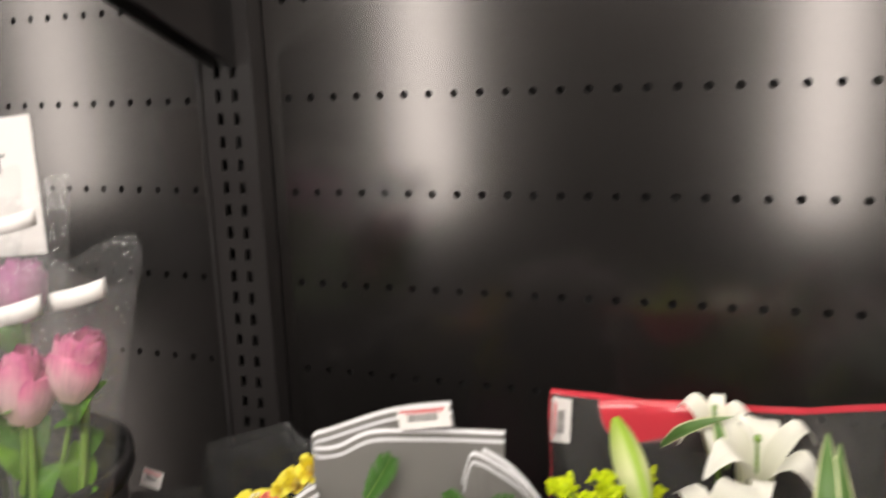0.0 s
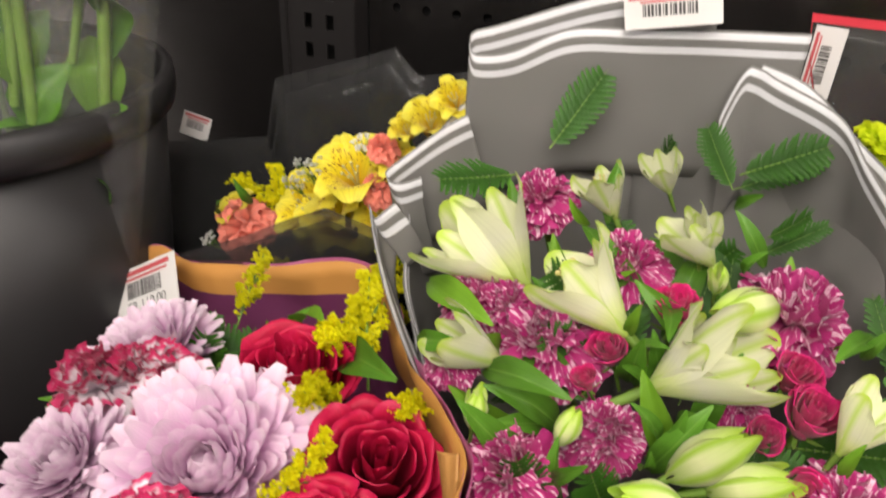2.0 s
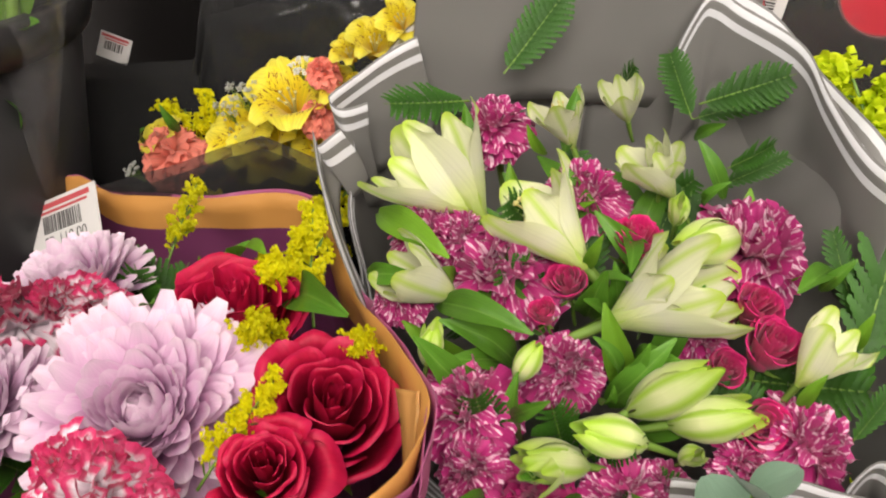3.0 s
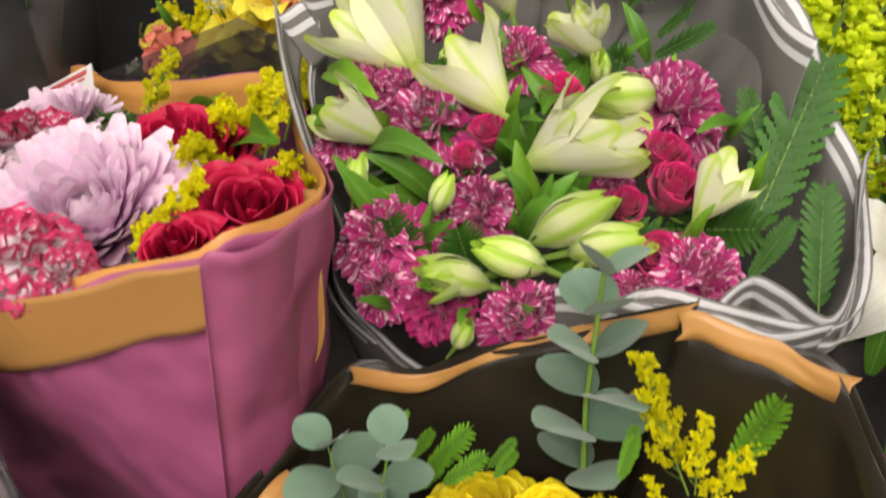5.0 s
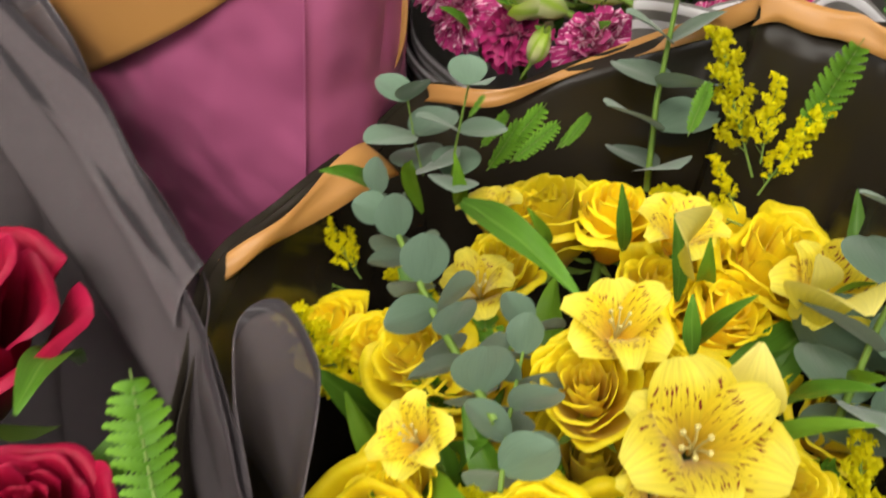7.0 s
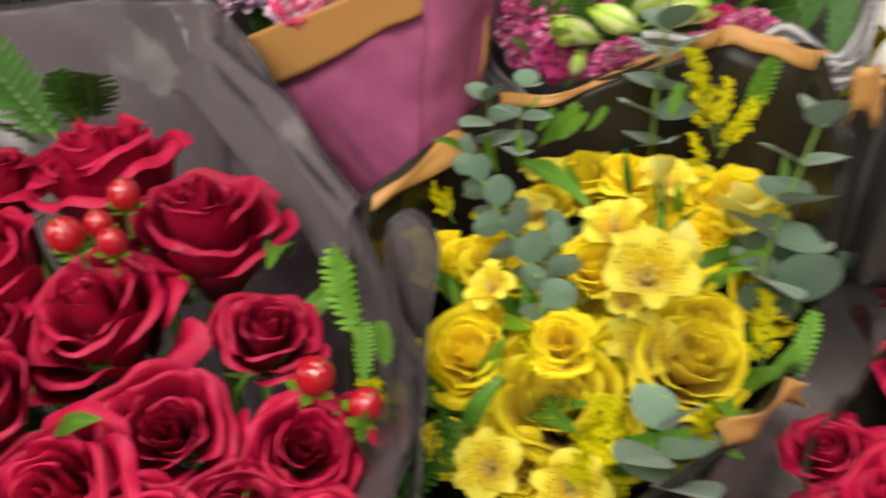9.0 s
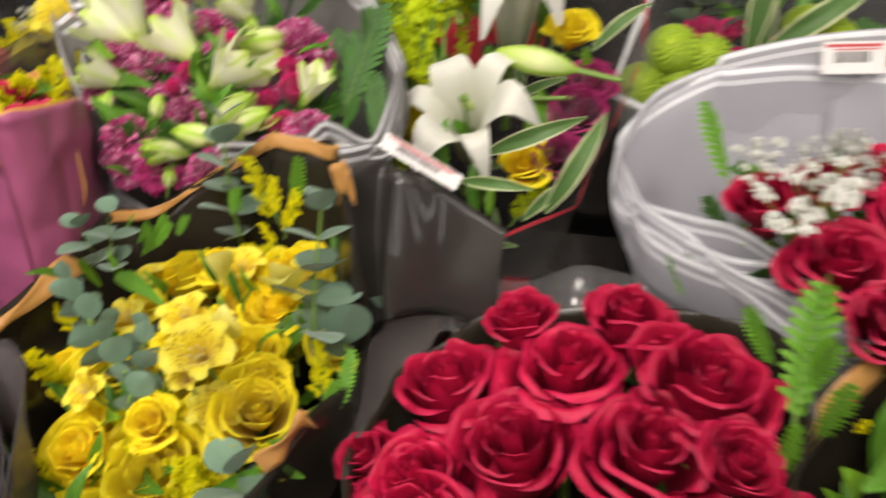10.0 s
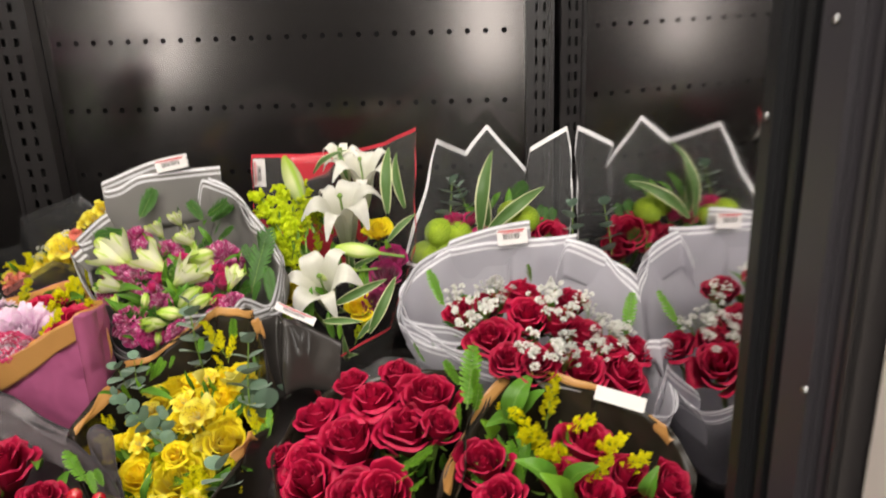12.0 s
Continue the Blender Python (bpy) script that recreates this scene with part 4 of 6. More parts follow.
block("display_deck", (-2.60, -0.08, DECK - 0.03), (SIDE_X + 0.10, WALL_Y - 0.03, DECK), BLACKMETAL, bevel=0.002, label="black steel display deck", category="shelf", kind="structure")

post = tagged(new("door_post"), "black door post of the cooler with rubber gasket", "door post", "", "structure")
for nm, x0, y0, y1, mat, bev in (("gasket", 0.440, 0.052, 0.078, RUBBER, 0.006), ("gasket", 0.446, 0.026, 0.050, RUBBER, 0.008), ("post_body", 0.443, -0.018, 0.024, POST, 0.005), ("trim_strip", 0.450, -0.034, -0.020, POST, 0.004), ("trim_strip", 0.446, -0.046, -0.036, RAILMETAL, 0.004)):
    east(block(nm, (x0, y0, 0.30), (0.66, y1, 2.10), mat, post, bev))


def screw_mesh():
    bm = bmesh.new()
    bmesh.ops.create_uvsphere(bm, u_segments=12, v_segments=6, radius=0.003)
    bmesh.ops.scale(bm, vec=(0.5, 1, 1), verts=bm.verts)
    me = bpy.data.meshes.new("screw")
    bm.to_mesh(me)
    bm.free()
    me.materials.append(plain("screw_steel", (0.5, 0.5, 0.5), 0.3, 1.0))
    return me


SCREW = screw_mesh()
for yy, zz in ((0.005, 1.395), (-0.010, 1.17), (0.065, 1.46), (0.065, 1.33)):
    sc = part("screw", SCREW, post)
    sc.location = (0.4425 if yy < 0.05 else 0.4395, yy, zz)
    east(sc)
east(block("facade", (0.461, -0.90, 0.0), (0.70, -0.050, 2.3), FACADE, bevel=0.004, label="grey painted cooler facade beside the door", category="facade", kind="structure"))

# the aisle behind the camera
block("floor", (-4, -4, -0.02), (4, WALL_Y + 0.05, 0.0), FLOOR, bevel=0, kind="structure")
block("store_wall", (-4, -3.6, 0.0), (4, -3.5, 3.0), STORE, bevel=0, kind="structure")
block("store_ceiling", (-4, -3.6, 3.0), (4, 1.2, 3.05), STORE, bevel=0, kind="structure")


def glow(name, strength, color=(1.0, 0.95, 0.88)):
    m, n, l, p, o = shader(name)
    e = n.new("ShaderNodeEmission")
    e.inputs[0].default_value, e.inputs[1].default_value = (*color, 1), strength
    l.new(e.outputs[0], o.inputs[0])
    return m


TUBE = glow("lit_tube", 9.0)
for x, w in ((-0.95, 0.20), (0.42, 0.18), (-2.7, 0.25)):
    lamp = tagged(new("upright_light"), "tall lit lamp of the facing display", "lamp", "aisle lamps")
    lamp.location = (x, -0.95, 0)
    p1 = part("housing", box_mesh("housing", (w + 0.04, 0.05, 1.45), POST, 0.004), lamp)
    p1.location = (0, -0.03, 1.66)
    p2 = part("tube", box_mesh("tube", (w, 0.02, 1.38), TUBE, 0.004), lamp)
    p2.location = (0, 0.008, 1.66)
    p3 = part("stand", box_mesh("stand", (0.06, 0.04, 0.94), POST, 0.004), lamp)
    p3.location = (0, -0.03, 0.47)


# ---- the bouquets ----
SHIFT = Vector((-0.018, -0.024, -0.03))


def rim(*pts):
    return [Vector(p) + SHIFT for p in pts]


def line(*pts):
    return [Vector(p) for p in pts]


A = Bouquet("round bouquet of magenta carnations and white alstroemeria in grey film", (-0.02, 0.58, 0.84), (0, -0.75, 0.8))
RIM_A = line((-0.075, 0.716, 1.132), (-0.145, 0.708, 1.112), (-0.195, 0.685, 1.060), (-0.179, 0.620, 1.022), (-0.152, 0.580, 0.989), (-0.128, 0.545, 0.962), (-0.108, 0.520, 0.942), (-0.074, 0.502, 0.935), (-0.036, 0.494, 0.936), (-0.004, 0.493, 0.960), (0.041, 0.497, 1.002), (0.072, 0.500, 1.007), (0.115, 0.525, 0.997), (0.124, 0.555, 1.010), (0.117, 0.600, 1.037), (0.097, 0.630, 1.056), (0.069, 0.641, 1.092), (0.041, 0.680, 1.104), (0.006, 0.700, 1.130))
wrapper(A, "wrapping", RIM_A, GREYFILM, ripple=(5, 0.002), label="grey frosted film with two white edge stripes")
wrapper(A, "wrapping", [p + Vector((0, 0.004, -0.010)) for p in RIM_A], GREYFILM, inset=-0.004, ripple=(4, 0.003), label="second layer of grey frosted film")
fold(A, "wrapping_fold", line((-0.039, 0.706, 1.170), (-0.093, 0.700, 1.159), (-0.150, 0.690, 1.139), (-0.167, 0.686, 1.135), (-0.169, 0.682, 1.130), (-0.165, 0.683, 1.122), (-0.143, 0.686, 1.125), (-0.111, 0.690, 1.141), (-0.073, 0.697, 1.145), (-0.036, 0.700, 1.148), (0.009, 0.702, 1.150)),
     (0.004, 0.004, -0.085), GREYFILM, "flat folded top panel of grey film", n=110)
fold(A, "wrapping_fold", line((-0.025, 0.690, 1.104), (-0.017, 0.691, 1.129), (-0.012, 0.692, 1.133), (-0.001, 0.694, 1.127), (0.030, 0.680, 1.116), (0.048, 0.660, 1.101), (0.067, 0.631, 1.088), (0.081, 0.610, 1.084)),
     (0.004, 0.004, -0.075), GREYFILM, "rolled side fold of grey film", n=90)
fold(A, "wrapping_fold", line((-0.163, 0.676, 1.088), (-0.186, 0.665, 1.071), (-0.204, 0.650, 1.059), (-0.203, 0.645, 1.054), (-0.192, 0.640, 1.054), (-0.183, 0.650, 1.055)), (0.012, 0.004, -0.06), GREYFILM, "turned corner of grey film", n=60)
fold(A, "wrapping_fold", line((-0.184, 0.620, 1.051), (-0.192, 0.610, 1.043), (-0.197, 0.610, 1.052), (-0.191, 0.600, 1.037), (-0.176, 0.585, 1.015), (-0.152, 0.565, 0.995), (-0.125, 0.545, 0.977), (-0.107, 0.530, 0.961)), (0.014, 0.006, -0.03), GREYFILM, "curled side edge of grey film", n=70)
fold(A, "wrapping_fold", line((0.071, 0.505, 1.004), (0.081, 0.515, 1.013), (0.090, 0.510, 1.016), (0.111, 0.520, 1.002), (0.119, 0.540, 1.013), (0.119, 0.575, 1.030), (0.116, 0.601, 1.043)), (0.004, 0.012, -0.04), GREYFILM, "turned-out lip of grey film", n=70)
fold(A, "wrapping_fold", line((0.008, 0.492, 0.999), (0.035, 0.493, 1.002), (0.065, 0.495, 1.005), (0.092, 0.500, 1.001), (0.114, 0.521, 0.999)), (0.0, 0.006, -0.05), GREYFILM, "front edge of grey film", n=50)

B = Bouquet("bouquet of lilac chrysanthemums and red roses in purple paper", (-0.24, 0.50, 0.80), (0, -0.5, 0.9))
RIM_B = line((-0.209, 0.635, 0.996), (-0.280, 0.645, 0.976), (-0.356, 0.650, 0.956), (-0.396, 0.655, 0.957), (-0.461, 0.645, 0.910), (-0.508, 0.600, 0.889), (-0.433, 0.500, 0.878), (-0.278, 0.420, 0.934), (-0.196, 0.402, 0.982), (-0.130, 0.395, 1.018), (-0.090, 0.393, 1.039), (-0.081, 0.398, 1.046), (-0.075, 0.415, 1.043), (-0.078, 0.445, 1.037), (-0.089, 0.475, 1.029), (-0.125, 0.530, 1.006), (-0.165, 0.590, 0.985))
wrapper(B, "wrapping", RIM_B, PURPLE, nu=300, nv=70, crumple=0.005, belly=0.34, foot=0.11, label="crumpled purple wrapping paper")
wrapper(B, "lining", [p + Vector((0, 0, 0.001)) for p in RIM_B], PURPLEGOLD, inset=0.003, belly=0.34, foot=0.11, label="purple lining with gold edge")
fold(B, "wrapping_fold", [p + Vector((0, -0.006, 0.001)) for p in line((-0.282, 0.420, 0.932), (-0.195, 0.401, 0.983), (-0.129, 0.394, 1.019), (-0.103, 0.392, 1.033), (-0.084, 0.392, 1.042))], (0.004, 0.004, -0.041), GOLD, "broad turned-down gold edge", n=60, taper=0.48)
fold(B, "wrapping_flap", [p + Vector((0.002, -0.008, 0.0)) for p in line((-0.083, 0.391, 1.043), (-0.081, 0.393, 1.049), (-0.076, 0.400, 1.049), (-0.073, 0.420, 1.044), (-0.077, 0.443, 1.039), (-0.087, 0.472, 1.031))], (-0.016, 0.016, -0.22), PURPLE, "overlapping purple flap", nv=40, n=50)
fold(B, "wrapping_fold", line((-0.088, 0.470, 1.029), (-0.080, 0.455, 1.001), (-0.079, 0.450, 0.972), (-0.084, 0.445, 0.948), (-0.098, 0.440, 0.927), (-0.123, 0.430, 0.903)), (-0.012, 0.004, -0.006), GOLD, "gold inner edge of the side", nv=4)

C = Bouquet("bouquet of yellow roses and eucalyptus in black gold-edged paper", (0.05, 0.37, 0.78), (0.05, -0.6, 0.85))
RIM_C = line((0.061, 0.476, 1.020), (0.029, 0.482, 0.996), (-0.013, 0.482, 0.968), (-0.044, 0.475, 0.946), (-0.071, 0.466, 0.945), (-0.085, 0.39, 0.932), (-0.074, 0.316, 0.932), (-0.03, 0.24, 0.91), (0.02, 0.20, 0.89), (0.08, 0.19, 0.885), (0.132, 0.245, 0.924), (0.149, 0.280, 0.946), (0.153, 0.375, 0.920), (0.142, 0.390, 0.993), (0.114, 0.455, 1.022), (0.086, 0.468, 1.017), (0.057, 0.472, 1.016))
wrapper(C, "wrapping", RIM_C, BLACKWRAP, ripple=(3, 0.001), belly=0.55, label="glossy black wrapping paper")
wrapper(C, "lining", [p + Vector((0, 0, -0.001)) for p in RIM_C], BLACKWRAP, inset=0.003, belly=0.55, ripple=(3, 0.001), label="black inner sheet")
fold(C, "wrapping_fold", line((-0.070, 0.463, 0.947), (-0.041, 0.465, 0.953), (-0.013, 0.480, 0.967), (0.029, 0.480, 0.996), (0.061, 0.474, 1.021)), (0.0, -0.003, -0.007), GOLD, "gold turned edge", nv=3)
fold(C, "wrapping_fold", line((0.057, 0.470, 1.017), (0.067, 0.469, 1.021), (0.085, 0.465, 1.021), (0.099, 0.460, 1.021), (0.114, 0.452, 1.024)), (0.0, -0.004, -0.009), GOLD, "gold turned edge", nv=3)
fold(C, "wrapping_fold", line((-0.064, 0.400, 0.947), (-0.068, 0.375, 0.944), (-0.071, 0.345, 0.937), (-0.076, 0.325, 0.930), (-0.078, 0.316, 0.929)), (0.012, 0.006, -0.013), GOLD, "gold edge running to a point", nv=3, taper=0.95)
fold(C, "wrapping_fold", line((0.133, 0.385, 1.036), (0.134, 0.385, 1.042), (0.138, 0.384, 1.045), (0.143, 0.382, 1.044), (0.144, 0.380, 1.040)), (0.001, 0.001, -0.022), GOLD, "small gold curl", nv=4)
fold(C, "wrapping_fold", line((0.135, 0.250, 0.946), (0.145, 0.255, 0.956), (0.151, 0.270, 0.962), (0.156, 0.268, 0.965)), (0.002, 0.002, -0.012), GOLD, "small gold curl at the front", nv=4)
fold(C, "wrapping_flap", line((0.138, 0.405, 1.031), (0.150, 0.430, 1.027), (0.164, 0.402, 1.035), (0.192, 0.418, 1.019), (0.228, 0.421, 0.993)), (0.006, -0.03, -0.115), FLAPWRAP, "stiff black flap with a glossy crease", bulge=0.008, taper=0.45)

D = Bouquet("bouquet of red roses and hypericum berries in smoky grey film", (-0.12, 0.22, 0.80), (0.1, -0.2, 1.0))
RIM_D = line((-0.080, 0.312, 0.932), (-0.164, 0.360, 0.948), (-0.240, 0.395, 0.978), (-0.255, 0.385, 0.992), (-0.36, 0.35, 0.975), (-0.42, 0.28, 0.955), (-0.36, 0.15, 0.91), (-0.20, 0.07, 0.885), (-0.05, 0.06, 0.885), (0.04, 0.10, 0.90), (0.032, 0.205, 0.941), (-0.008, 0.255, 0.933), (-0.043, 0.285, 0.936))
wrapper(D, "wrapping", RIM_D, SMOKE, ripple=(4, 0.003), crumple=0.003, nu=200, nv=40, label="smoky grey film with black edge")
fold(D, "wrapping_fold", line((0.060, 0.165, 0.949), (0.022, 0.230, 0.946), (0.002, 0.268, 0.958), (-0.012, 0.282, 0.961), (-0.029, 0.292, 0.959), (-0.037, 0.287, 0.950), (-0.026, 0.272, 0.941), (-0.004, 0.250, 0.932), (0.024, 0.215, 0.941)), (-0.002, -0.010, -0.06), SMOKE, "looped edge of smoky film", n=90)
fold(D, "wrapping_fold", line((-0.283, 0.375, 0.949), (-0.268, 0.380, 0.959), (-0.238, 0.370, 0.960), (-0.167, 0.342, 0.950), (-0.107, 0.318, 0.940), (-0.060, 0.295, 0.934), (-0.020, 0.265, 0.931), (0.013, 0.230, 0.936), (0.043, 0.185, 0.947)), (0.002, -0.018, -0.03), SMOKE, "inner fold of smoky film", n=90)
fold(D, "wrapping_fold", line((-0.268, 0.392, 0.972), (-0.213, 0.375, 0.963), (-0.165, 0.358, 0.959), (-0.121, 0.337, 0.948), (-0.071, 0.310, 0.941)), (0.004, -0.02, -0.012), SMOKE, "outer fold of smoky film", n=60)

E = Bouquet("dense bouquet of red roses in black film", (0.30, 0.33, 0.80), (0.0, -0.3, 1.0))
RIM_E = rim((0.31, 0.43, 0.985), (0.24, 0.42, 0.975), (0.20, 0.37, 0.965), (0.19, 0.30, 0.945), (0.22, 0.22, 0.91), (0.30, 0.185, 0.90), (0.37, 0.22, 0.93), (0.405, 0.29, 0.975), (0.405, 0.36, 1.01), (0.37, 0.42, 1.0))
wrapper(E, "wrapping", RIM_E, BLACKWRAP, ripple=(5, 0.004), label="black wrapping film")

fold(E, "clear_film", line((0.195, 0.455, 0.935), (0.235, 0.475, 0.925), (0.27, 0.462, 0.950), (0.31, 0.478, 0.940), (0.35, 0.452, 0.962)), (0.01, -0.05, -0.12), CELLO, "loose crumpled clear cellophane", bulge=0.02)

F = Bouquet("bouquet of red roses and gypsophila in white striped film", (0.47, 0.48, 0.86), (0, -0.4, 1.0))
RIM_F = line((0.437, 0.602, 1.061), (0.357, 0.598, 1.052), (0.314, 0.575, 1.033), (0.295, 0.535, 1.014), (0.304, 0.475, 0.999), (0.357, 0.425, 0.991), (0.399, 0.390, 0.985), (0.452, 0.360, 0.978), (0.527, 0.343, 0.963), (0.616, 0.360, 0.925), (0.636, 0.435, 0.947), (0.629, 0.500, 0.983), (0.596, 0.560, 1.022), (0.532, 0.598, 1.059))
wrapper(F, "wrapping", RIM_F, WHITEFILM, ripple=(7, 0.003), label="white frosted film with two white edge stripes")
wrapper(F, "wrapping", [p + Vector((0, 0.003, -0.012)) for p in RIM_F], WHITEFILM, inset=-0.004, ripple=(6, 0.004), label="second layer of white film")
fold(F, "wrapping_fold", line((0.469, 0.604, 1.087), (0.415, 0.602, 1.077), (0.359, 0.597, 1.063), (0.355, 0.594, 1.058), (0.359, 0.594, 1.051), (0.413, 0.598, 1.059), (0.476, 0.600, 1.062), (0.532, 0.600, 1.067)), (0, 0.002, -0.075), WHITEFILM, "flat folded top panel of white film", n=90)
fold(F, "wrapping_fold", line((0.357, 0.596, 1.055), (0.314, 0.570, 1.037), (0.294, 0.531, 1.010), (0.298, 0.490, 0.996), (0.334, 0.455, 1.000), (0.363, 0.440, 1.002), (0.389, 0.425, 0.994), (0.364, 0.425, 0.991), (0.336, 0.440, 0.991)), (0.006, 0.008, -0.04), WHITEFILM, "pleated side of white film", n=90)
fold(F, "wrapping_fold", line((0.301, 0.470, 0.999), (0.319, 0.445, 0.985), (0.364, 0.420, 0.982), (0.399, 0.405, 0.992), (0.425, 0.390, 0.989), (0.452, 0.370, 0.984)), (0.0, 0.010, -0.04), WHITEFILM, "pleated front of white film", n=70)
fold(F, "wrapping_fold", line((0.504, 0.580, 1.020), (0.518, 0.592, 1.052), (0.531, 0.590, 1.055), (0.564, 0.586, 1.040), (0.600, 0.560, 1.026), (0.627, 0.510, 0.994), (0.638, 0.455, 0.961), (0.636, 0.410, 0.938), (0.621, 0.365, 0.922)), (-0.010, -0.002, -0.05), WHITEFILM, "side fold of white film", n=90)
fold(F, "wrapping_fold", line((0.605, 0.460, 0.962), (0.613, 0.465, 0.971), (0.626, 0.455, 0.972), (0.628, 0.431, 0.950), (0.610, 0.390, 0.933)), (-0.004, 0.0, -0.03), WHITEFILM, "curled front corner of white film", n=50)

G = Bouquet("bouquet of red roses and goldenrod in black paper with gold edge", (0.47, 0.29, 0.78), (0, -0.35, 1.0))
RIM_G = line((0.529, 0.336, 0.976), (0.452, 0.362, 0.988), (0.425, 0.356, 0.980), (0.386, 0.310, 0.945), (0.363, 0.271, 0.920), (0.357, 0.220, 0.901), (0.426, 0.180, 0.892), (0.508, 0.180, 0.892), (0.594, 0.200, 0.891), (0.620, 0.250, 0.914), (0.609, 0.295, 0.937), (0.581, 0.310, 0.962))
wrapper(G, "wrapping", RIM_G, BLACKWRAP, ripple=(3, 0.001), label="black wrapping paper")
wrapper(G, "lining", [p + Vector((0, 0, -0.001)) for p in RIM_G], BLACKWRAP, inset=0.003, ripple=(3, 0.001), label="black inner sheet")
fold(G, "wrapping_fold", line((0.532, 0.334, 0.979), (0.494, 0.345, 0.986), (0.452, 0.362, 0.989)), (0, -0.003, -0.008), GOLD, "gold turned edge", nv=3)
fold(G, "wrapping_fold", line((0.426, 0.355, 0.982), (0.398, 0.330, 0.963), (0.378, 0.305, 0.937), (0.363, 0.271, 0.920), (0.359, 0.245, 0.910)), (0.006, -0.002, -0.010), GOLD, "gold turned edge", nv=3)
fold(G, "wrapping_fold", line((0.583, 0.306, 0.959), (0.597, 0.300, 0.949), (0.606, 0.292, 0.936)), (-0.006, 0.002, -0.010), GOLD, "gold turned edge", nv=3)

H = Bouquet("bouquet of white lilies and goldenrod in clear film with red print", (0.19, 0.70, 0.80), (-0.1, -0.9, 0.5))
RIM_H = rim((0.21, 0.865, 1.168), (0.12, 0.877, 1.160), (0.034, 0.877, 1.161), (0.045, 0.80, 1.09), (0.08, 0.70, 1.0), (0.13, 0.62, 0.94), (0.21, 0.585, 0.93), (0.285, 0.62, 0.96), (0.318, 0.69, 1.06), (0.322, 0.755, 1.225), (0.27, 0.82, 1.19))
wrapper(H, "wrapping", RIM_H, REDCLEAR, ripple=(3, 0.002), nu=240, sharp=True, label="clear film with red border and red print")

I = Bouquet("bouquet of lime chrysanthemums and roses in clear white-bordered film", (0.44, 0.78, 0.82), (0, -0.9, 0.5))
RIM_I = line((0.475, 0.900, 1.085), (0.410, 0.905, 1.162), (0.374, 0.870, 1.124), (0.328, 0.790, 1.164), (0.306, 0.730, 1.067), (0.280, 0.690, 0.999), (0.400, 0.660, 0.960), (0.500, 0.660, 0.960), (0.551, 0.856, 0.932), (0.550, 0.856, 1.063), (0.546, 0.880, 1.161), (0.483, 0.870, 1.129))
wrapper(I, "wrapping", RIM_I, WHITECLEAR, ripple=(4, 0.002), nu=260, sharp=True, label="clear film with broad white border")

J = Bouquet("bouquet of yellow alstroemeria and salmon carnations in clear black film", (-0.25, 0.73, 0.80), (0, -0.8, 0.6))
RIM_J = line((-0.216, 0.800, 1.062), (-0.256, 0.800, 1.053), (-0.270, 0.800, 1.073), (-0.365, 0.790, 1.036), (-0.367, 0.775, 0.995), (-0.511, 0.760, 0.965), (-0.528, 0.710, 0.869), (-0.365, 0.660, 0.947), (-0.250, 0.655, 1.012), (-0.216, 0.670, 0.993), (-0.208, 0.720, 1.033))
wrapper(J, "wrapping", RIM_J, DARKFILM, ripple=(4, 0.002), nu=240, sharp=True, label="clear blackish film")
wrapper(J, "wrapping", [p + Vector((0.0, -0.004, 0.012)) for p in RIM_J], DARKFILM, inset=-0.006, ripple=(3, 0.003), nu=240, sharp=True, label="outer clear blackish film")


# ---- the bucket of single roses ----
def bucket(at, r, h, label):
    ob = tagged(new("bucket"), label, "bucket")
    ob.location = at

    def turn(name, prof):
        a = Acc()
        k = len(prof) - 1

        def fn(u, v):
            i = min(k - 1, int(v * k))
            f = v * k - i
            rr, z = (prof[i][j] + (prof[i + 1][j] - prof[i][j]) * f for j in (0, 1))
            return rr * math.cos(u * 6.28318), rr * math.sin(u * 6.28318), z
        a.grid(fn, 64, k)
        return part(name, a.mesh(name, [BLACKPLASTIC]), ob)
    turn("body", [(0.001, 0.0), (r * 0.82, 0.0), (r * 0.90, h * 0.5), (r * 0.985, h * 0.93), (r * 0.965, h * 0.93), (r * 0.88, h * 0.5), (r * 0.80, 0.012), (0.001, 0.011)])
    turn("rim", [(r * 0.965, h * 0.932), (r * 1.03, h * 0.935), (r * 1.045, h * 0.96), (r * 1.04, h), (r * 1.0, h + 0.003), (r * 0.97, h * 0.99), (r * 0.965, h * 0.932)])
    return ob


bucket((-0.535, 0.63, DECK), 0.148, 0.372, "black plastic flower bucket on the deck")


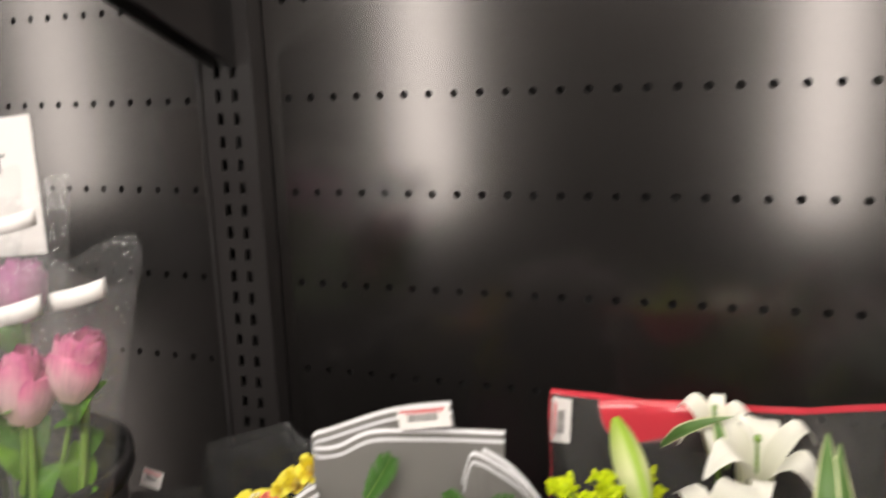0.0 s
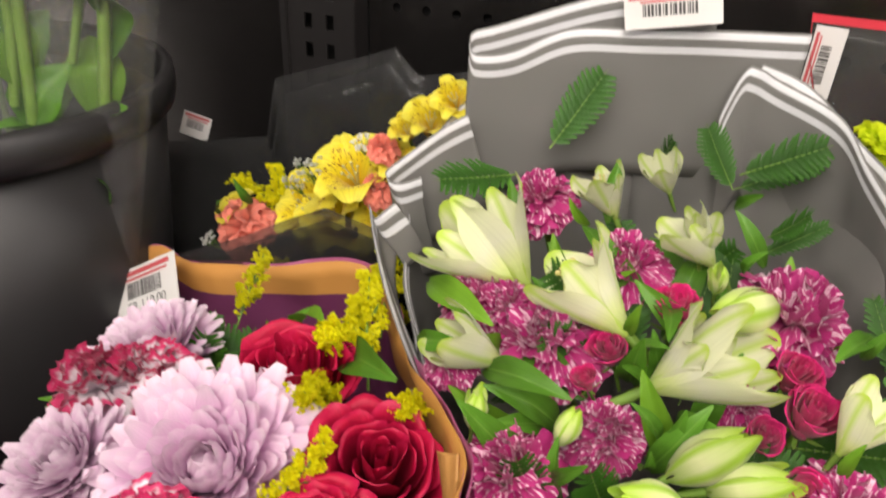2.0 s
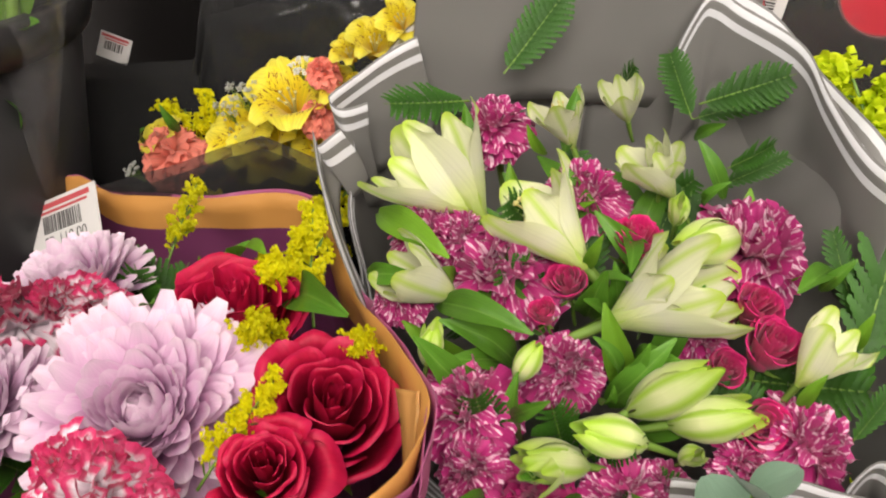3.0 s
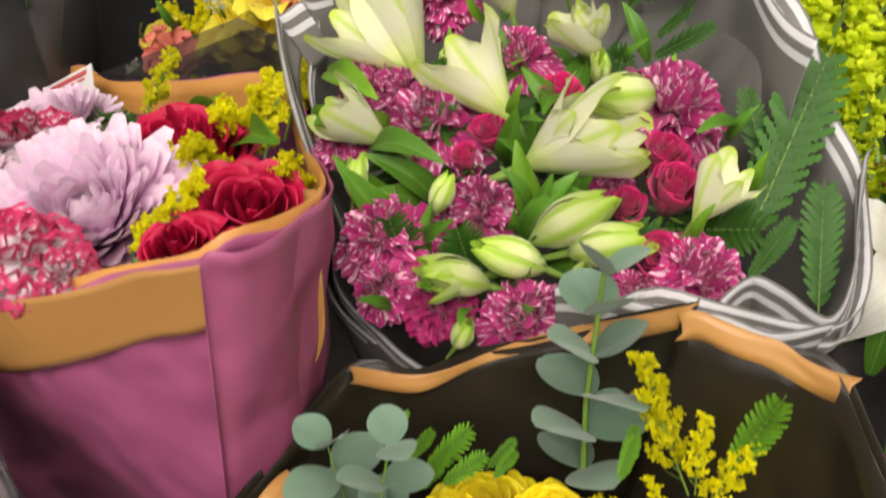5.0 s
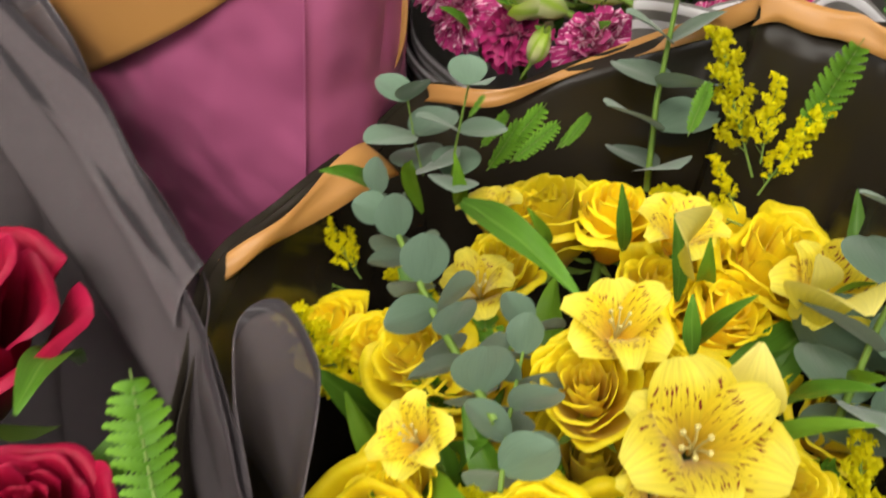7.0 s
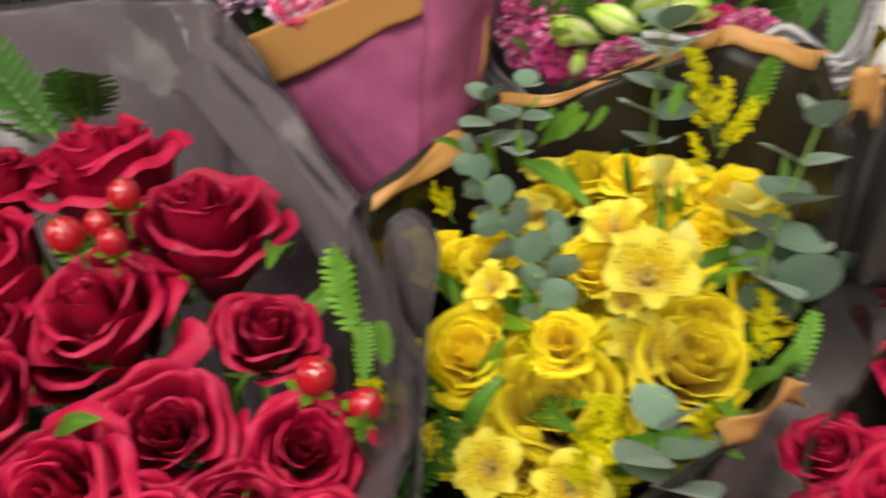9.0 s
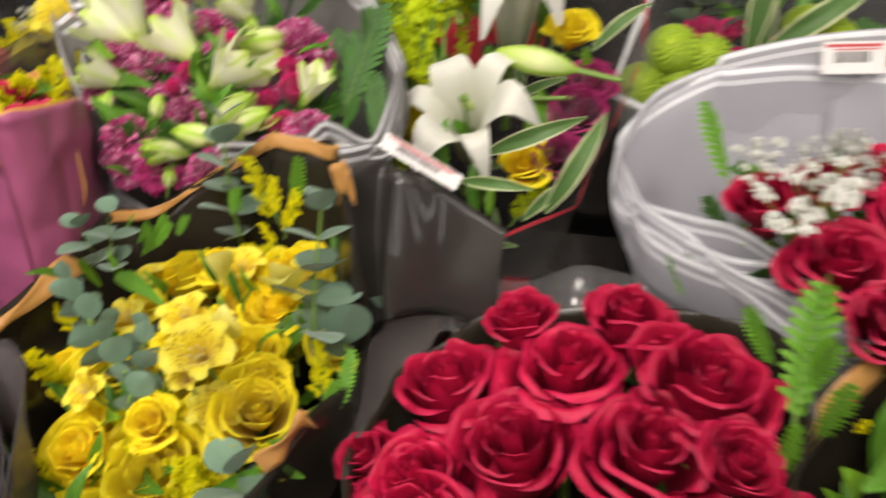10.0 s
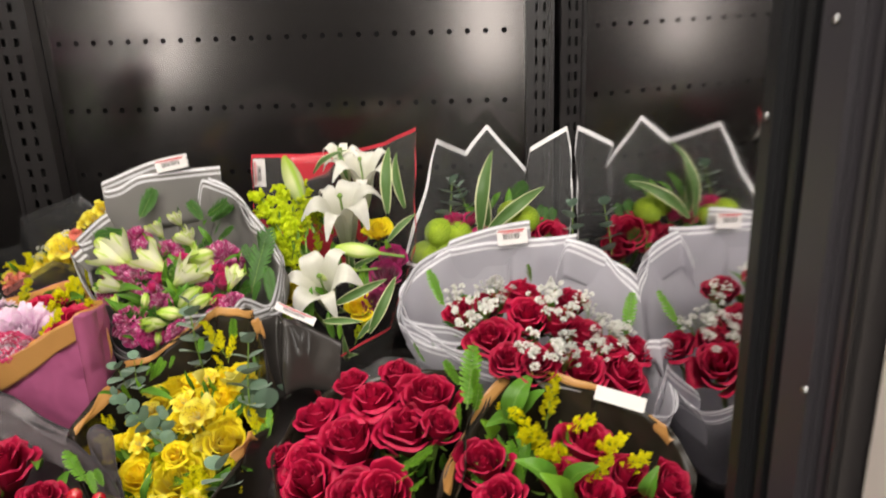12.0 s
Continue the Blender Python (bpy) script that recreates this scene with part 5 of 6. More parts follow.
def sleeve_rose(x, y, z, size, kind, top, lean):
    """A long-stemmed rose in its own clear sleeve with a white label strip."""
    b = Bouquet("single pink rose in a clear cellophane sleeve", (x, y, z - 0.25), (lean, -0.25, 1), "sleeved_rose", "rose")
    b.ob["group"] = "sleeved roses in the bucket"
    foot = Vector((-0.535 + (x + 0.535) * 0.5, 0.63 + (y - 0.63) * 0.5, DECK + 0.02))
    ax = (Vector((x, y, z)) - foot).normalized()
    bloom(b, kind, (x, y, z), size, ax)
    a = Acc()
    a.tube([foot, foot.lerp(Vector((x, y, z)), 0.5), Vector((x, y, z - size * 0.5))], 0.004, 0.004, 0, 6)
    st = part("stem", a.mesh("stem", [STEM]), b.ob)
    st.location = -b.base
    for i in range(5):
        t = 0.55 + 0.07 * i
        p = foot.lerp(Vector((x, y, z)), t)
        az = i * 2.3 + x * 40
        spray(b, "leaf", p, p + Vector((0.030 * math.cos(az), 0.030 * math.sin(az), 0.045)), 2.4)
    a = Acc()
    e1 = ax.orthogonal().normalized()
    e2 = ax.cross(e1)
    length = (Vector((x, y, z)) - foot).length + top

    def fn(u, v):
        th = u * 6.28318
        r = 0.012 + 0.040 * (0.15 + 0.85 * v) ** 1.3 + 0.0025 * math.sin(th * 3 + x * 90) * v
        sq = 0.62
        tip = 0.018 * math.sin(th * 2 + x * 50) * max(0, v - 0.9) * 10
        return foot + ax * (length * (0.25 + 0.75 * v) + tip) + e1 * r * math.cos(th) + e2 * r * math.sin(th) * sq
    a.grid(fn, 28, 12)
    sl = part("sleeve", a.mesh("sleeve", [CELLO]), b.ob, "clear cellophane sleeve")
    sl.location = -b.base
    tg = Acc()
    c = Vector((x, y, z)) + ax * (size * 0.80)

    def fn2(u, v):
        th = (u - 0.5) * 1.5 - math.pi / 2 + 0.5
        return c + Vector((0.038 * math.cos(th), 0.030 * math.sin(th), 0.017 * (v - 0.5) + 0.012 * (u - 0.5)))
    tg.grid(fn2, 10, 2)
    st = part("label_strip", tg.mesh("label_strip", [TAG]), b.ob, "white paper strip")
    st.location = -b.base
    sm = st.modifiers.new("paper", "SOLIDIFY")
    sm.thickness = 0.0004
    return b


for at, size, kind, lean in (((-0.411, 0.600, 1.203), 0.074, "rose_pale", 0.15), ((-0.371, 0.630, 1.216), 0.070, "rose_pale", 0.25), ((-0.523, 0.600, 1.205), 0.074, "rose_mauve", 0.0),
                             ((-0.559, 0.650, 1.270), 0.072, "rose_mauve", 0.0), ((-0.490, 0.680, 1.268), 0.068, "rose_mauve", 0.1), ((-0.575, 0.705, 1.270), 0.052, "rose_mauve", 0.0),
                             ((-0.485, 0.530, 1.105), 0.052, "rose_pale", 0.0), ((-0.615, 0.580, 1.150), 0.056, "rose_mauve", -0.2)):
    sleeve_rose(*at, size, kind, 0.085, lean)

sign = tagged(new("sign_card", box_mesh("sign_card", (0.20, 0.003, 0.16), TAG, 0.001)), "white printed card standing in the rose bucket", "sign")
sign.matrix_world = pose(-0.665, 0.775, 1.335, -6, -5, 8)
word = bpy.data.curves.new("sign_text", "FONT")
word.body, word.size, word.align_x = "CUT", 0.032, "RIGHT"
wt = new("sign_text", word)
word.materials.append(INK)
wt.parent = sign
wt.matrix_basis = pose(0.062, -0.0022, 0.016, 90, 0, 0)
stick = Acc()
stick.tube([(0, 0.002, -0.07), (0.02, -0.01, -0.3), (0.03, -0.02, -0.62)], 0.003, 0.003)
part("stick", stick.mesh("stick", [STEM]), sign)

# ---- price labels ----
price_tag((-0.376, 0.622, 0.946), (0.061, 0.0, 0.037), (-0.2, 0.5, 0.8), 0.066, 0.034, True, "SR 110.00")
price_tag((-0.060, 0.692, 1.157), (1, 0, 0.2), (0.0, 0.1, 1), 0.050, 0.018, True)
price_tag((-0.444, 0.780, 1.000), (0.9, 0.1, -0.2), (0.6, 0.3, 0.7), 0.026, 0.020, True)
price_tag((0.027, 0.846, 1.101), (0.05, 0, 1), (-1, 0, 0.1), 0.048, 0.020)
price_tag((0.443, 0.590, 1.068), (1, 0, 0.1), (0, 0.2, 1), 0.042, 0.022, True)
price_tag((0.551, 0.314, 0.974), (1, -0.45, -0.1), (0, 0.5, 0.9), 0.056, 0.016, False)
price_tag((0.176, 0.417, 1.034), (0.8, -0.1, -0.35), (0.3, 0.3, 0.8), 0.052, 0.010, True)

# ---- flowers and foliage, bouquet by bouquet ----


def filler(b, at, rx, ry, slope, n, mix, seed, low=0.012):
    """Loose leaves and ferns that show between the blooms."""
    rnd = random.Random(seed)
    for i in range(n):
        r, t = math.sqrt(rnd.random()), rnd.uniform(0, 6.283)
        x, y = at[0] + rx * r * math.cos(t), at[1] + ry * r * math.sin(t)
        p = Vector((x, y, at[2] + slope * (y - at[1]) - low - 0.02 * r))
        d = Vector((math.cos(t) * 0.5 + rnd.uniform(-0.6, 0.6), math.sin(t) * 0.5 + rnd.uniform(-0.6, 0.6), rnd.uniform(0.3, 1.0))).normalized()
        k = rnd.choice(mix)
        spray(b, k, p - d * 0.015, p + d * rnd.uniform(0.022, 0.045))


filler(A, (-0.025, 0.575, 1.03), 0.085, 0.075, 0.45, 55, ["leaf", "leaf", "fern"], 1)
filler(B, (-0.23, 0.50, 0.985), 0.10, 0.07, 0.1, 24, ["leaf", "fern"], 2)
filler(C, (0.05, 0.32, 0.915), 0.085, 0.10, 0.1, 55, ["leaf", "leaf", "fern_bright", "leaf", "goldenrod"], 3)
filler(D, (-0.12, 0.20, 0.905), 0.15, 0.10, 0.2, 22, ["leaf", "fern"], 4)
filler(E, (0.29, 0.30, 0.92), 0.09, 0.09, 0.5, 18, ["leaf", "fern"], 5)
filler(F, (0.43, 0.46, 0.995), 0.08, 0.08, 0.25, 26, ["leaf", "fern"], 6)
filler(G, (0.46, 0.26, 0.925), 0.06, 0.06, 0.3, 26, ["leaf", "leaf", "fern_bright"], 7)
filler(H, (0.18, 0.66, 1.0), 0.09, 0.09, 1.0, 34, ["leaf", "leaf", "goldenrod_green", "variegated_leaf"], 8)
filler(I, (0.43, 0.76, 1.03), 0.08, 0.05, 1.5, 26, ["leaf", "fern", "leaf"], 9)
filler(J, (-0.25, 0.70, 0.985), 0.09, 0.06, 1.0, 20, ["leaf", "goldenrod"], 10)

# bouquet A
bloom(A, "carnation_magenta", (-0.084, 0.573, 1.022), 0.054)
bloom(A, "carnation_magenta", (-0.126, 0.585, 1.030), 0.039)
bloom(A, "carnation_magenta", (-0.110, 0.643, 1.064), 0.035)
bloom(A, "carnation_magenta", (-0.056, 0.615, 1.048), 0.040)
bloom(A, "carnation_magenta", (0.029, 0.607, 1.043), 0.054)
bloom(A, "carnation_magenta", (-0.082, 0.515, 0.988), 0.045)
bloom(A, "carnation_magenta", (-0.072, 0.491, 0.974), 0.028)
bloom(A, "carnation_magenta", (-0.043, 0.538, 1.001), 0.035)
bloom(A, "carnation_magenta", (0.062, 0.534, 0.999), 0.041)
bloom(A, "carnation_magenta", (-0.005, 0.495, 0.976), 0.037)
bloom(A, "carnation_magenta", (-0.108, 0.583, 1.029), 0.032)
bloom(A, "carnation_magenta", (0.010, 0.565, 1.017), 0.027)
bloom(A, "carnation_magenta", (0.008, 0.504, 0.981), 0.022)
bloom(A, "carnation_magenta", (0.037, 0.519, 0.990), 0.022)
bloom(A, "carnation_magenta", (-0.127, 0.551, 1.009), 0.026)
bloom(A, "carnation_plum", (-0.044, 0.490, 0.973), 0.030)
bloom(A, "rose_pink", (0.041, 0.564, 1.023), 0.033)
bloom(A, "rose_pink", (0.033, 0.578, 1.032), 0.026)
bloom(A, "rose_pink", (0.023, 0.549, 1.014), 0.022)
bloom(A, "rose_pink", (0.040, 0.532, 1.004), 0.026)
bloom(A, "rose_pink", (-0.026, 0.596, 1.042), 0.031)
bloom(A, "rose_pink", (-0.052, 0.570, 1.026), 0.023)
bloom(A, "rose_pink", (-0.059, 0.554, 1.017), 0.017)
spray(A, "alstroemeria_white", (-0.097, 0.591, 1.033), (-0.140, 0.609, 1.074))
spray(A, "alstroemeria_white", (-0.101, 0.592, 1.034), (-0.151, 0.589, 1.062))
spray(A, "alstroemeria_white", (-0.043, 0.579, 1.026), (-0.089, 0.588, 1.061))
spray(A, "alstroemeria_white", (-0.012, 0.620, 1.051), (-0.037, 0.615, 1.078))
spray(A, "alstroemeria_white", (-0.020, 0.622, 1.052), (-0.021, 0.616, 1.078))
spray(A, "alstroemeria_white", (-0.065, 0.635, 1.059), (-0.080, 0.632, 1.088))
spray(A, "alstroemeria_white", (-0.042, 0.653, 1.071), (-0.051, 0.644, 1.095))
spray(A, "alstroemeria_white", (-0.031, 0.558, 1.014), (0.020, 0.567, 1.049))
spray(A, "alstroemeria_white", (-0.030, 0.560, 1.015), (0.003, 0.567, 1.049))
spray(A, "alstroemeria_white", (0.052, 0.552, 1.010), (0.064, 0.558, 1.044))
spray(A, "alstroemeria_white", (-0.097, 0.554, 1.011), (-0.130, 0.540, 1.033))
spray(A, "alstroemeria_bud", (-0.014, 0.526, 0.994), (0.018, 0.537, 1.023))
spray(A, "alstroemeria_bud", (0.003, 0.526, 0.994), (0.036, 0.524, 1.015))
spray(A, "alstroemeria_bud", (-0.023, 0.504, 0.981), (-0.053, 0.487, 0.993))
spray(A, "alstroemeria_bud", (-0.027, 0.508, 0.983), (-0.048, 0.480, 0.989))
spray(A, "alstroemeria_bud", (-0.002, 0.517, 0.989), (-0.033, 0.502, 1.002))
spray(A, "alstroemeria_bud", (-0.102, 0.524, 0.993), (-0.100, 0.525, 1.016))
spray(A, "alstroemeria_bud", (-0.062, 0.527, 0.995), (-0.055, 0.529, 1.018))
spray(A, "alstroemeria_bud", (-0.010, 0.608, 1.043), (-0.010, 0.603, 1.063))
spray(A, "alstroemeria_bud", (-0.028, 0.476, 0.965), (-0.022, 0.473, 0.984))
spray(A, "alstroemeria_bud", (0.012, 0.514, 0.987), (0.016, 0.506, 1.004))
spray(A, "alstroemeria_bud", (0.021, 0.610, 1.045), (-0.010, 0.577, 1.047))
spray(A, "leaf", (-0.112, 0.614, 1.048), (-0.121, 0.623, 1.077))
spray(A, "leaf", (-0.069, 0.632, 1.058), (-0.069, 0.644, 1.090))
spray(A, "leaf", (-0.078, 0.629, 1.056), (-0.088, 0.619, 1.075))
spray(A, "leaf", (0.001, 0.620, 1.051), (0.010, 0.611, 1.070))
spray(A, "leaf", (0.010, 0.625, 1.054), (-0.009, 0.628, 1.080))
spray(A, "leaf", (-0.009, 0.652, 1.070), (0.003, 0.638, 1.086))
spray(A, "leaf", (-0.149, 0.584, 1.029), (-0.102, 0.550, 1.034))
spray(A, "leaf", (-0.106, 0.550, 1.009), (-0.057, 0.528, 1.021))
spray(A, "leaf", (-0.019, 0.540, 1.003), (-0.035, 0.534, 1.024))
spray(A, "leaf", (-0.015, 0.540, 1.002), (-0.011, 0.537, 1.026))
spray(A, "leaf", (-0.045, 0.580, 1.026), (-0.040, 0.576, 1.049))
spray(A, "leaf", (-0.039, 0.572, 1.022), (-0.022, 0.558, 1.039))
spray(A, "leaf", (-0.060, 0.514, 0.987), (-0.044, 0.507, 1.008))
spray(A, "leaf", (-0.027, 0.493, 0.975), (-0.024, 0.467, 0.984))
spray(A, "leaf", (0.054, 0.544, 1.005), (0.059, 0.542, 1.028))
spray(A, "leaf", (0.057, 0.593, 1.035), (0.066, 0.589, 1.057))
spray(A, "leaf", (-0.143, 0.555, 1.012), (-0.111, 0.541, 1.028))
spray(A, "leaf", (-0.062, 0.484, 0.969), (-0.070, 0.465, 0.983))
spray(A, "leaf", (0.073, 0.572, 1.022), (0.074, 0.568, 1.045))
spray(A, "leaf", (-0.026, 0.530, 0.996), (-0.022, 0.519, 1.015))
spray(A, "leaf", (-0.030, 0.597, 1.037), (-0.025, 0.561, 1.040))
spray(A, "leaf", (0.061, 0.604, 1.041), (0.043, 0.568, 1.045))
spray(A, "fern", (0.077, 0.566, 0.999), (0.091, 0.647, 1.072), 0.62)
spray(A, "fern", (0.079, 0.599, 1.018), (0.057, 0.620, 1.055), 0.62)
spray(A, "fern", (0.113, 0.545, 0.985), (0.100, 0.582, 1.033), 0.62)
spray(A, "fern", (0.081, 0.551, 0.989), (0.093, 0.563, 1.021), 0.62)
spray(A, "fern", (-0.011, 0.682, 1.068), (0.033, 0.682, 1.093), 0.62)
spray(A, "fern", (0.008, 0.649, 1.048), (0.038, 0.649, 1.073), 0.62)
spray(A, "fern", (-0.112, 0.668, 1.079), (-0.087, 0.689, 1.122))
spray(A, "fern", (-0.125, 0.649, 1.068), (-0.159, 0.608, 1.073))
spray(A, "fern", (-0.012, 0.662, 1.076), (-0.033, 0.666, 1.108))
spray(A, "fern", (-0.010, 0.671, 1.081), (0.031, 0.664, 1.107))
spray(A, "fern", (0.009, 0.640, 1.063), (0.028, 0.627, 1.085))
spray(A, "fern", (-0.051, 0.668, 1.079), (-0.044, 0.656, 1.102))

# bouquet B
bloom(B, "chrysanthemum", (-0.198, 0.450, 1.001), 0.096)
bloom(B, "chrysanthemum", (-0.197, 0.491, 0.999), 0.048)
bloom(B, "chrysanthemum", (-0.279, 0.516, 0.998), 0.066)
bloom(B, "chrysanthemum", (-0.264, 0.435, 0.992), 0.059)
bloom(B, "chrysanthemum", (-0.290, 0.524, 0.987), 0.072)
bloom(B, "carnation_pink", (-0.182, 0.405, 1.007), 0.039)
bloom(B, "carnation_pink", (-0.268, 0.488, 1.003), 0.034)
bloom(B, "carnation_pink", (-0.159, 0.401, 1.007), 0.023)
bloom(B, "carnation_pink", (-0.279, 0.478, 1.000), 0.054)
bloom(B, "carnation_pink", (-0.260, 0.499, 0.998), 0.040)
bloom(B, "carnation_pink", (-0.198, 0.412, 1.003), 0.036)
bloom(B, "rose_red", (-0.126, 0.476, 1.006), 0.058)
bloom(B, "rose_red", (-0.135, 0.436, 1.007), 0.039)
bloom(B, "rose_red", (-0.197, 0.523, 1.003), 0.065)
spray(B, "goldenrod", (-0.264, 0.570, 0.975), (-0.258, 0.598, 1.013))
spray(B, "goldenrod", (-0.164, 0.436, 0.981), (-0.144, 0.465, 1.020))
spray(B, "goldenrod", (-0.168, 0.549, 0.976), (-0.191, 0.600, 1.013))
spray(B, "goldenrod", (-0.184, 0.597, 0.974), (-0.202, 0.665, 1.010))
spray(B, "goldenrod", (-0.200, 0.586, 0.974), (-0.182, 0.532, 1.017))
spray(B, "goldenrod", (-0.139, 0.536, 0.977), (-0.124, 0.498, 1.018))
spray(B, "goldenrod", (-0.184, 0.533, 0.977), (-0.167, 0.487, 1.019))
spray(B, "goldenrod", (-0.192, 0.592, 0.974), (-0.188, 0.572, 1.015))
spray(B, "leaf", (-0.224, 0.575, 0.985), (-0.189, 0.543, 1.016))
spray(B, "leaf", (-0.221, 0.507, 0.988), (-0.211, 0.487, 1.019))
spray(B, "leaf", (-0.181, 0.559, 0.985), (-0.133, 0.513, 1.018))

# bouquet C
bloom(C, "rose_yellow", (0.065, 0.267, 0.906), 0.064)
bloom(C, "rose_yellow", (0.115, 0.298, 0.935), 0.050)
bloom(C, "rose_yellow", (0.018, 0.269, 0.910), 0.042)
bloom(C, "rose_yellow", (0.084, 0.293, 0.915), 0.037)
bloom(C, "rose_yellow", (0.039, 0.227, 0.895), 0.027)
bloom(C, "rose_yellow", (0.059, 0.280, 0.930), 0.028)
bloom(C, "rose_yellow", (0.013, 0.332, 0.920), 0.044)
bloom(C, "rose_yellow", (0.062, 0.330, 0.912), 0.043)
bloom(C, "rose_yellow", (0.024, 0.309, 0.895), 0.038)
bloom(C, "rose_yellow", (0.088, 0.415, 0.935), 0.055)
bloom(C, "rose_yellow", (0.081, 0.357, 0.925), 0.041)
bloom(C, "rose_yellow", (0.066, 0.240, 0.885), 0.031)
bloom(C, "rose_yellow", (0.098, 0.282, 0.890), 0.032)
bloom(C, "rose_yellow", (0.006, 0.429, 0.930), 0.042)
bloom(C, "rose_yellow", (0.033, 0.430, 0.940), 0.035)
bloom(C, "rose_yellow", (0.096, 0.420, 0.950), 0.042)
bloom(C, "rose_yellow", (0.055, 0.323, 0.945), 0.032)
bloom(C, "rose_yellow", (-0.003, 0.327, 0.925), 0.032)
bloom(C, "rose_yellow", (0.018, 0.287, 0.915), 0.026)
bloom(C, "rose_yellow", (0.113, 0.316, 0.945), 0.025)
bloom(C, "rose_yellow", (0.008, 0.371, 0.940), 0.026)
bloom(C, "rose_yellow", (0.049, 0.297, 0.920), 0.020)
bloom(C, "rose_yellow", (0.069, 0.355, 0.930), 0.033)
bloom(C, "rose_yellow", (0.002, 0.357, 0.915), 0.031)
bloom(C, "rose_yellow", (0.085, 0.396, 0.935), 0.036)
bloom(C, "rose_yellow", (0.022, 0.334, 0.900), 0.030)
bloom(C, "rose_yellow", (0.060, 0.398, 0.935), 0.032)
bloom(C, "rose_yellow", (0.131, 0.382, 0.920), 0.032)
bloom(C, "rose_yellow", (0.069, 0.418, 0.940), 0.031)
bloom(C, "alstroemeria_yellow", (0.058, 0.333, 0.963), 0.027)
bloom(C, "alstroemeria_yellow", (0.087, 0.294, 0.970), 0.033)
bloom(C, "alstroemeria_yellow", (0.060, 0.404, 0.955), 0.027)
bloom(C, "alstroemeria_yellow", (0.019, 0.286, 0.938), 0.021)
bloom(C, "alstroemeria_yellow", (0.110, 0.395, 0.955), 0.031)
bloom(C, "alstroemeria_yellow", (0.082, 0.286, 0.958), 0.016)
bloom(C, "alstroemeria_yellow", (0.009, 0.348, 0.945), 0.023)
bloom(C, "alstroemeria_yellow", (-0.010, 0.403, 0.935), 0.022)
bloom(C, "rose_yellow", (-0.056, 0.360, 0.886), 0.033)
bloom(C, "rose_yellow", (-0.024, 0.345, 0.905), 0.030)
bloom(C, "rose_yellow", (-0.006, 0.420, 0.930), 0.024)
spray(C, "fern_bright", (-0.110, 0.370, 0.825), (-0.133, 0.360, 0.827))
spray(C, "fern_bright", (-0.094, 0.370, 0.839), (-0.100, 0.360, 0.858))
spray(C, "fern_bright", (-0.018, 0.415, 0.944), (-0.007, 0.420, 0.969))
spray(C, "fern_bright", (-0.009, 0.415, 0.951), (0.007, 0.420, 0.972))
spray(C, "fern_bright", (0.010, 0.415, 0.964), (0.017, 0.420, 0.979))
spray(C, "fern_bright", (0.052, 0.415, 0.983), (0.053, 0.420, 1.003))
bloom(C, "alstroemeria_yellow", (0.057, 0.222, 0.900), 0.026)
bloom(C, "alstroemeria_yellow", (0.090, 0.236, 0.895), 0.029)
bloom(C, "alstroemeria_yellow", (0.092, 0.296, 0.930), 0.028)
spray(C, "alstroemeria_petal_yellow", (0.091, 0.318, 0.962), (0.092, 0.318, 0.985))
spray(C, "alstroemeria_petal_yellow", (0.064, 0.375, 0.962), (0.060, 0.359, 0.985))
spray(C, "alstroemeria_petal_yellow", (0.109, 0.365, 0.962), (0.115, 0.340, 0.985))
spray(C, "alstroemeria_petal_yellow", (0.099, 0.371, 0.962), (0.099, 0.364, 0.985))
eucalyptus_sprig(C, (0.039, 0.450, 0.938), (0.027, 0.464, 1.032), 0.027)
eucalyptus_sprig(C, (-0.022, 0.390, 0.948), (-0.021, 0.393, 0.989), 0.020)
eucalyptus_sprig(C, (-0.036, 0.395, 0.945), (-0.046, 0.396, 0.974), 0.020)
eucalyptus_sprig(C, (0.038, 0.299, 0.942), (-0.035, 0.359, 0.956), 0.017)
eucalyptus_sprig(C, (0.047, 0.284, 0.935), (0.032, 0.336, 0.945), 0.016)
eucalyptus_sprig(C, (0.124, 0.360, 0.933), (0.125, 0.385, 1.014), 0.028)
eucalyptus_sprig(C, (0.123, 0.257, 0.895), (0.115, 0.265, 0.920), 0.030)
eucalyptus_sprig(C, (0.143, 0.363, 0.930), (0.130, 0.407, 0.945), 0.033)
spray(C, "goldenrod", (0.076, 0.440, 0.963), (0.048, 0.452, 1.008), 0.8)
spray(C, "goldenrod", (0.080, 0.430, 0.962), (0.091, 0.438, 0.998), 0.9)
spray(C, "goldenrod", (0.079, 0.430, 0.948), (0.045, 0.437, 0.948), 0.9)
spray(C, "goldenrod", (0.077, 0.430, 0.974), (0.073, 0.437, 1.003), 0.9)
spray(C, "goldenrod", (0.076, 0.430, 0.952), (0.061, 0.437, 0.968), 0.9)
spray(C, "goldenrod", (-0.055, 0.385, 0.892), (-0.082, 0.391, 0.914), 0.8)
spray(C, "goldenrod", (-0.060, 0.385, 0.883), (-0.102, 0.391, 0.877), 0.8)
spray(C, "goldenrod", (-0.057, 0.385, 0.894), (-0.065, 0.391, 0.911), 0.8)
spray(C, "goldenrod", (0.140, 0.331, 0.910), (0.130, 0.353, 0.940))
spray(C, "goldenrod", (0.093, 0.221, 0.910), (0.097, 0.219, 0.940))
spray(C, "fern_bright", (0.085, 0.436, 0.980), (0.094, 0.440, 1.023))
spray(C, "fern_bright", (-0.020, 0.425, 0.941), (-0.002, 0.430, 0.973))
spray(C, "fern_bright", (-0.026, 0.425, 0.947), (-0.017, 0.430, 0.965))
spray(C, "fern_bright", (0.005, 0.425, 0.957), (0.014, 0.430, 0.973))
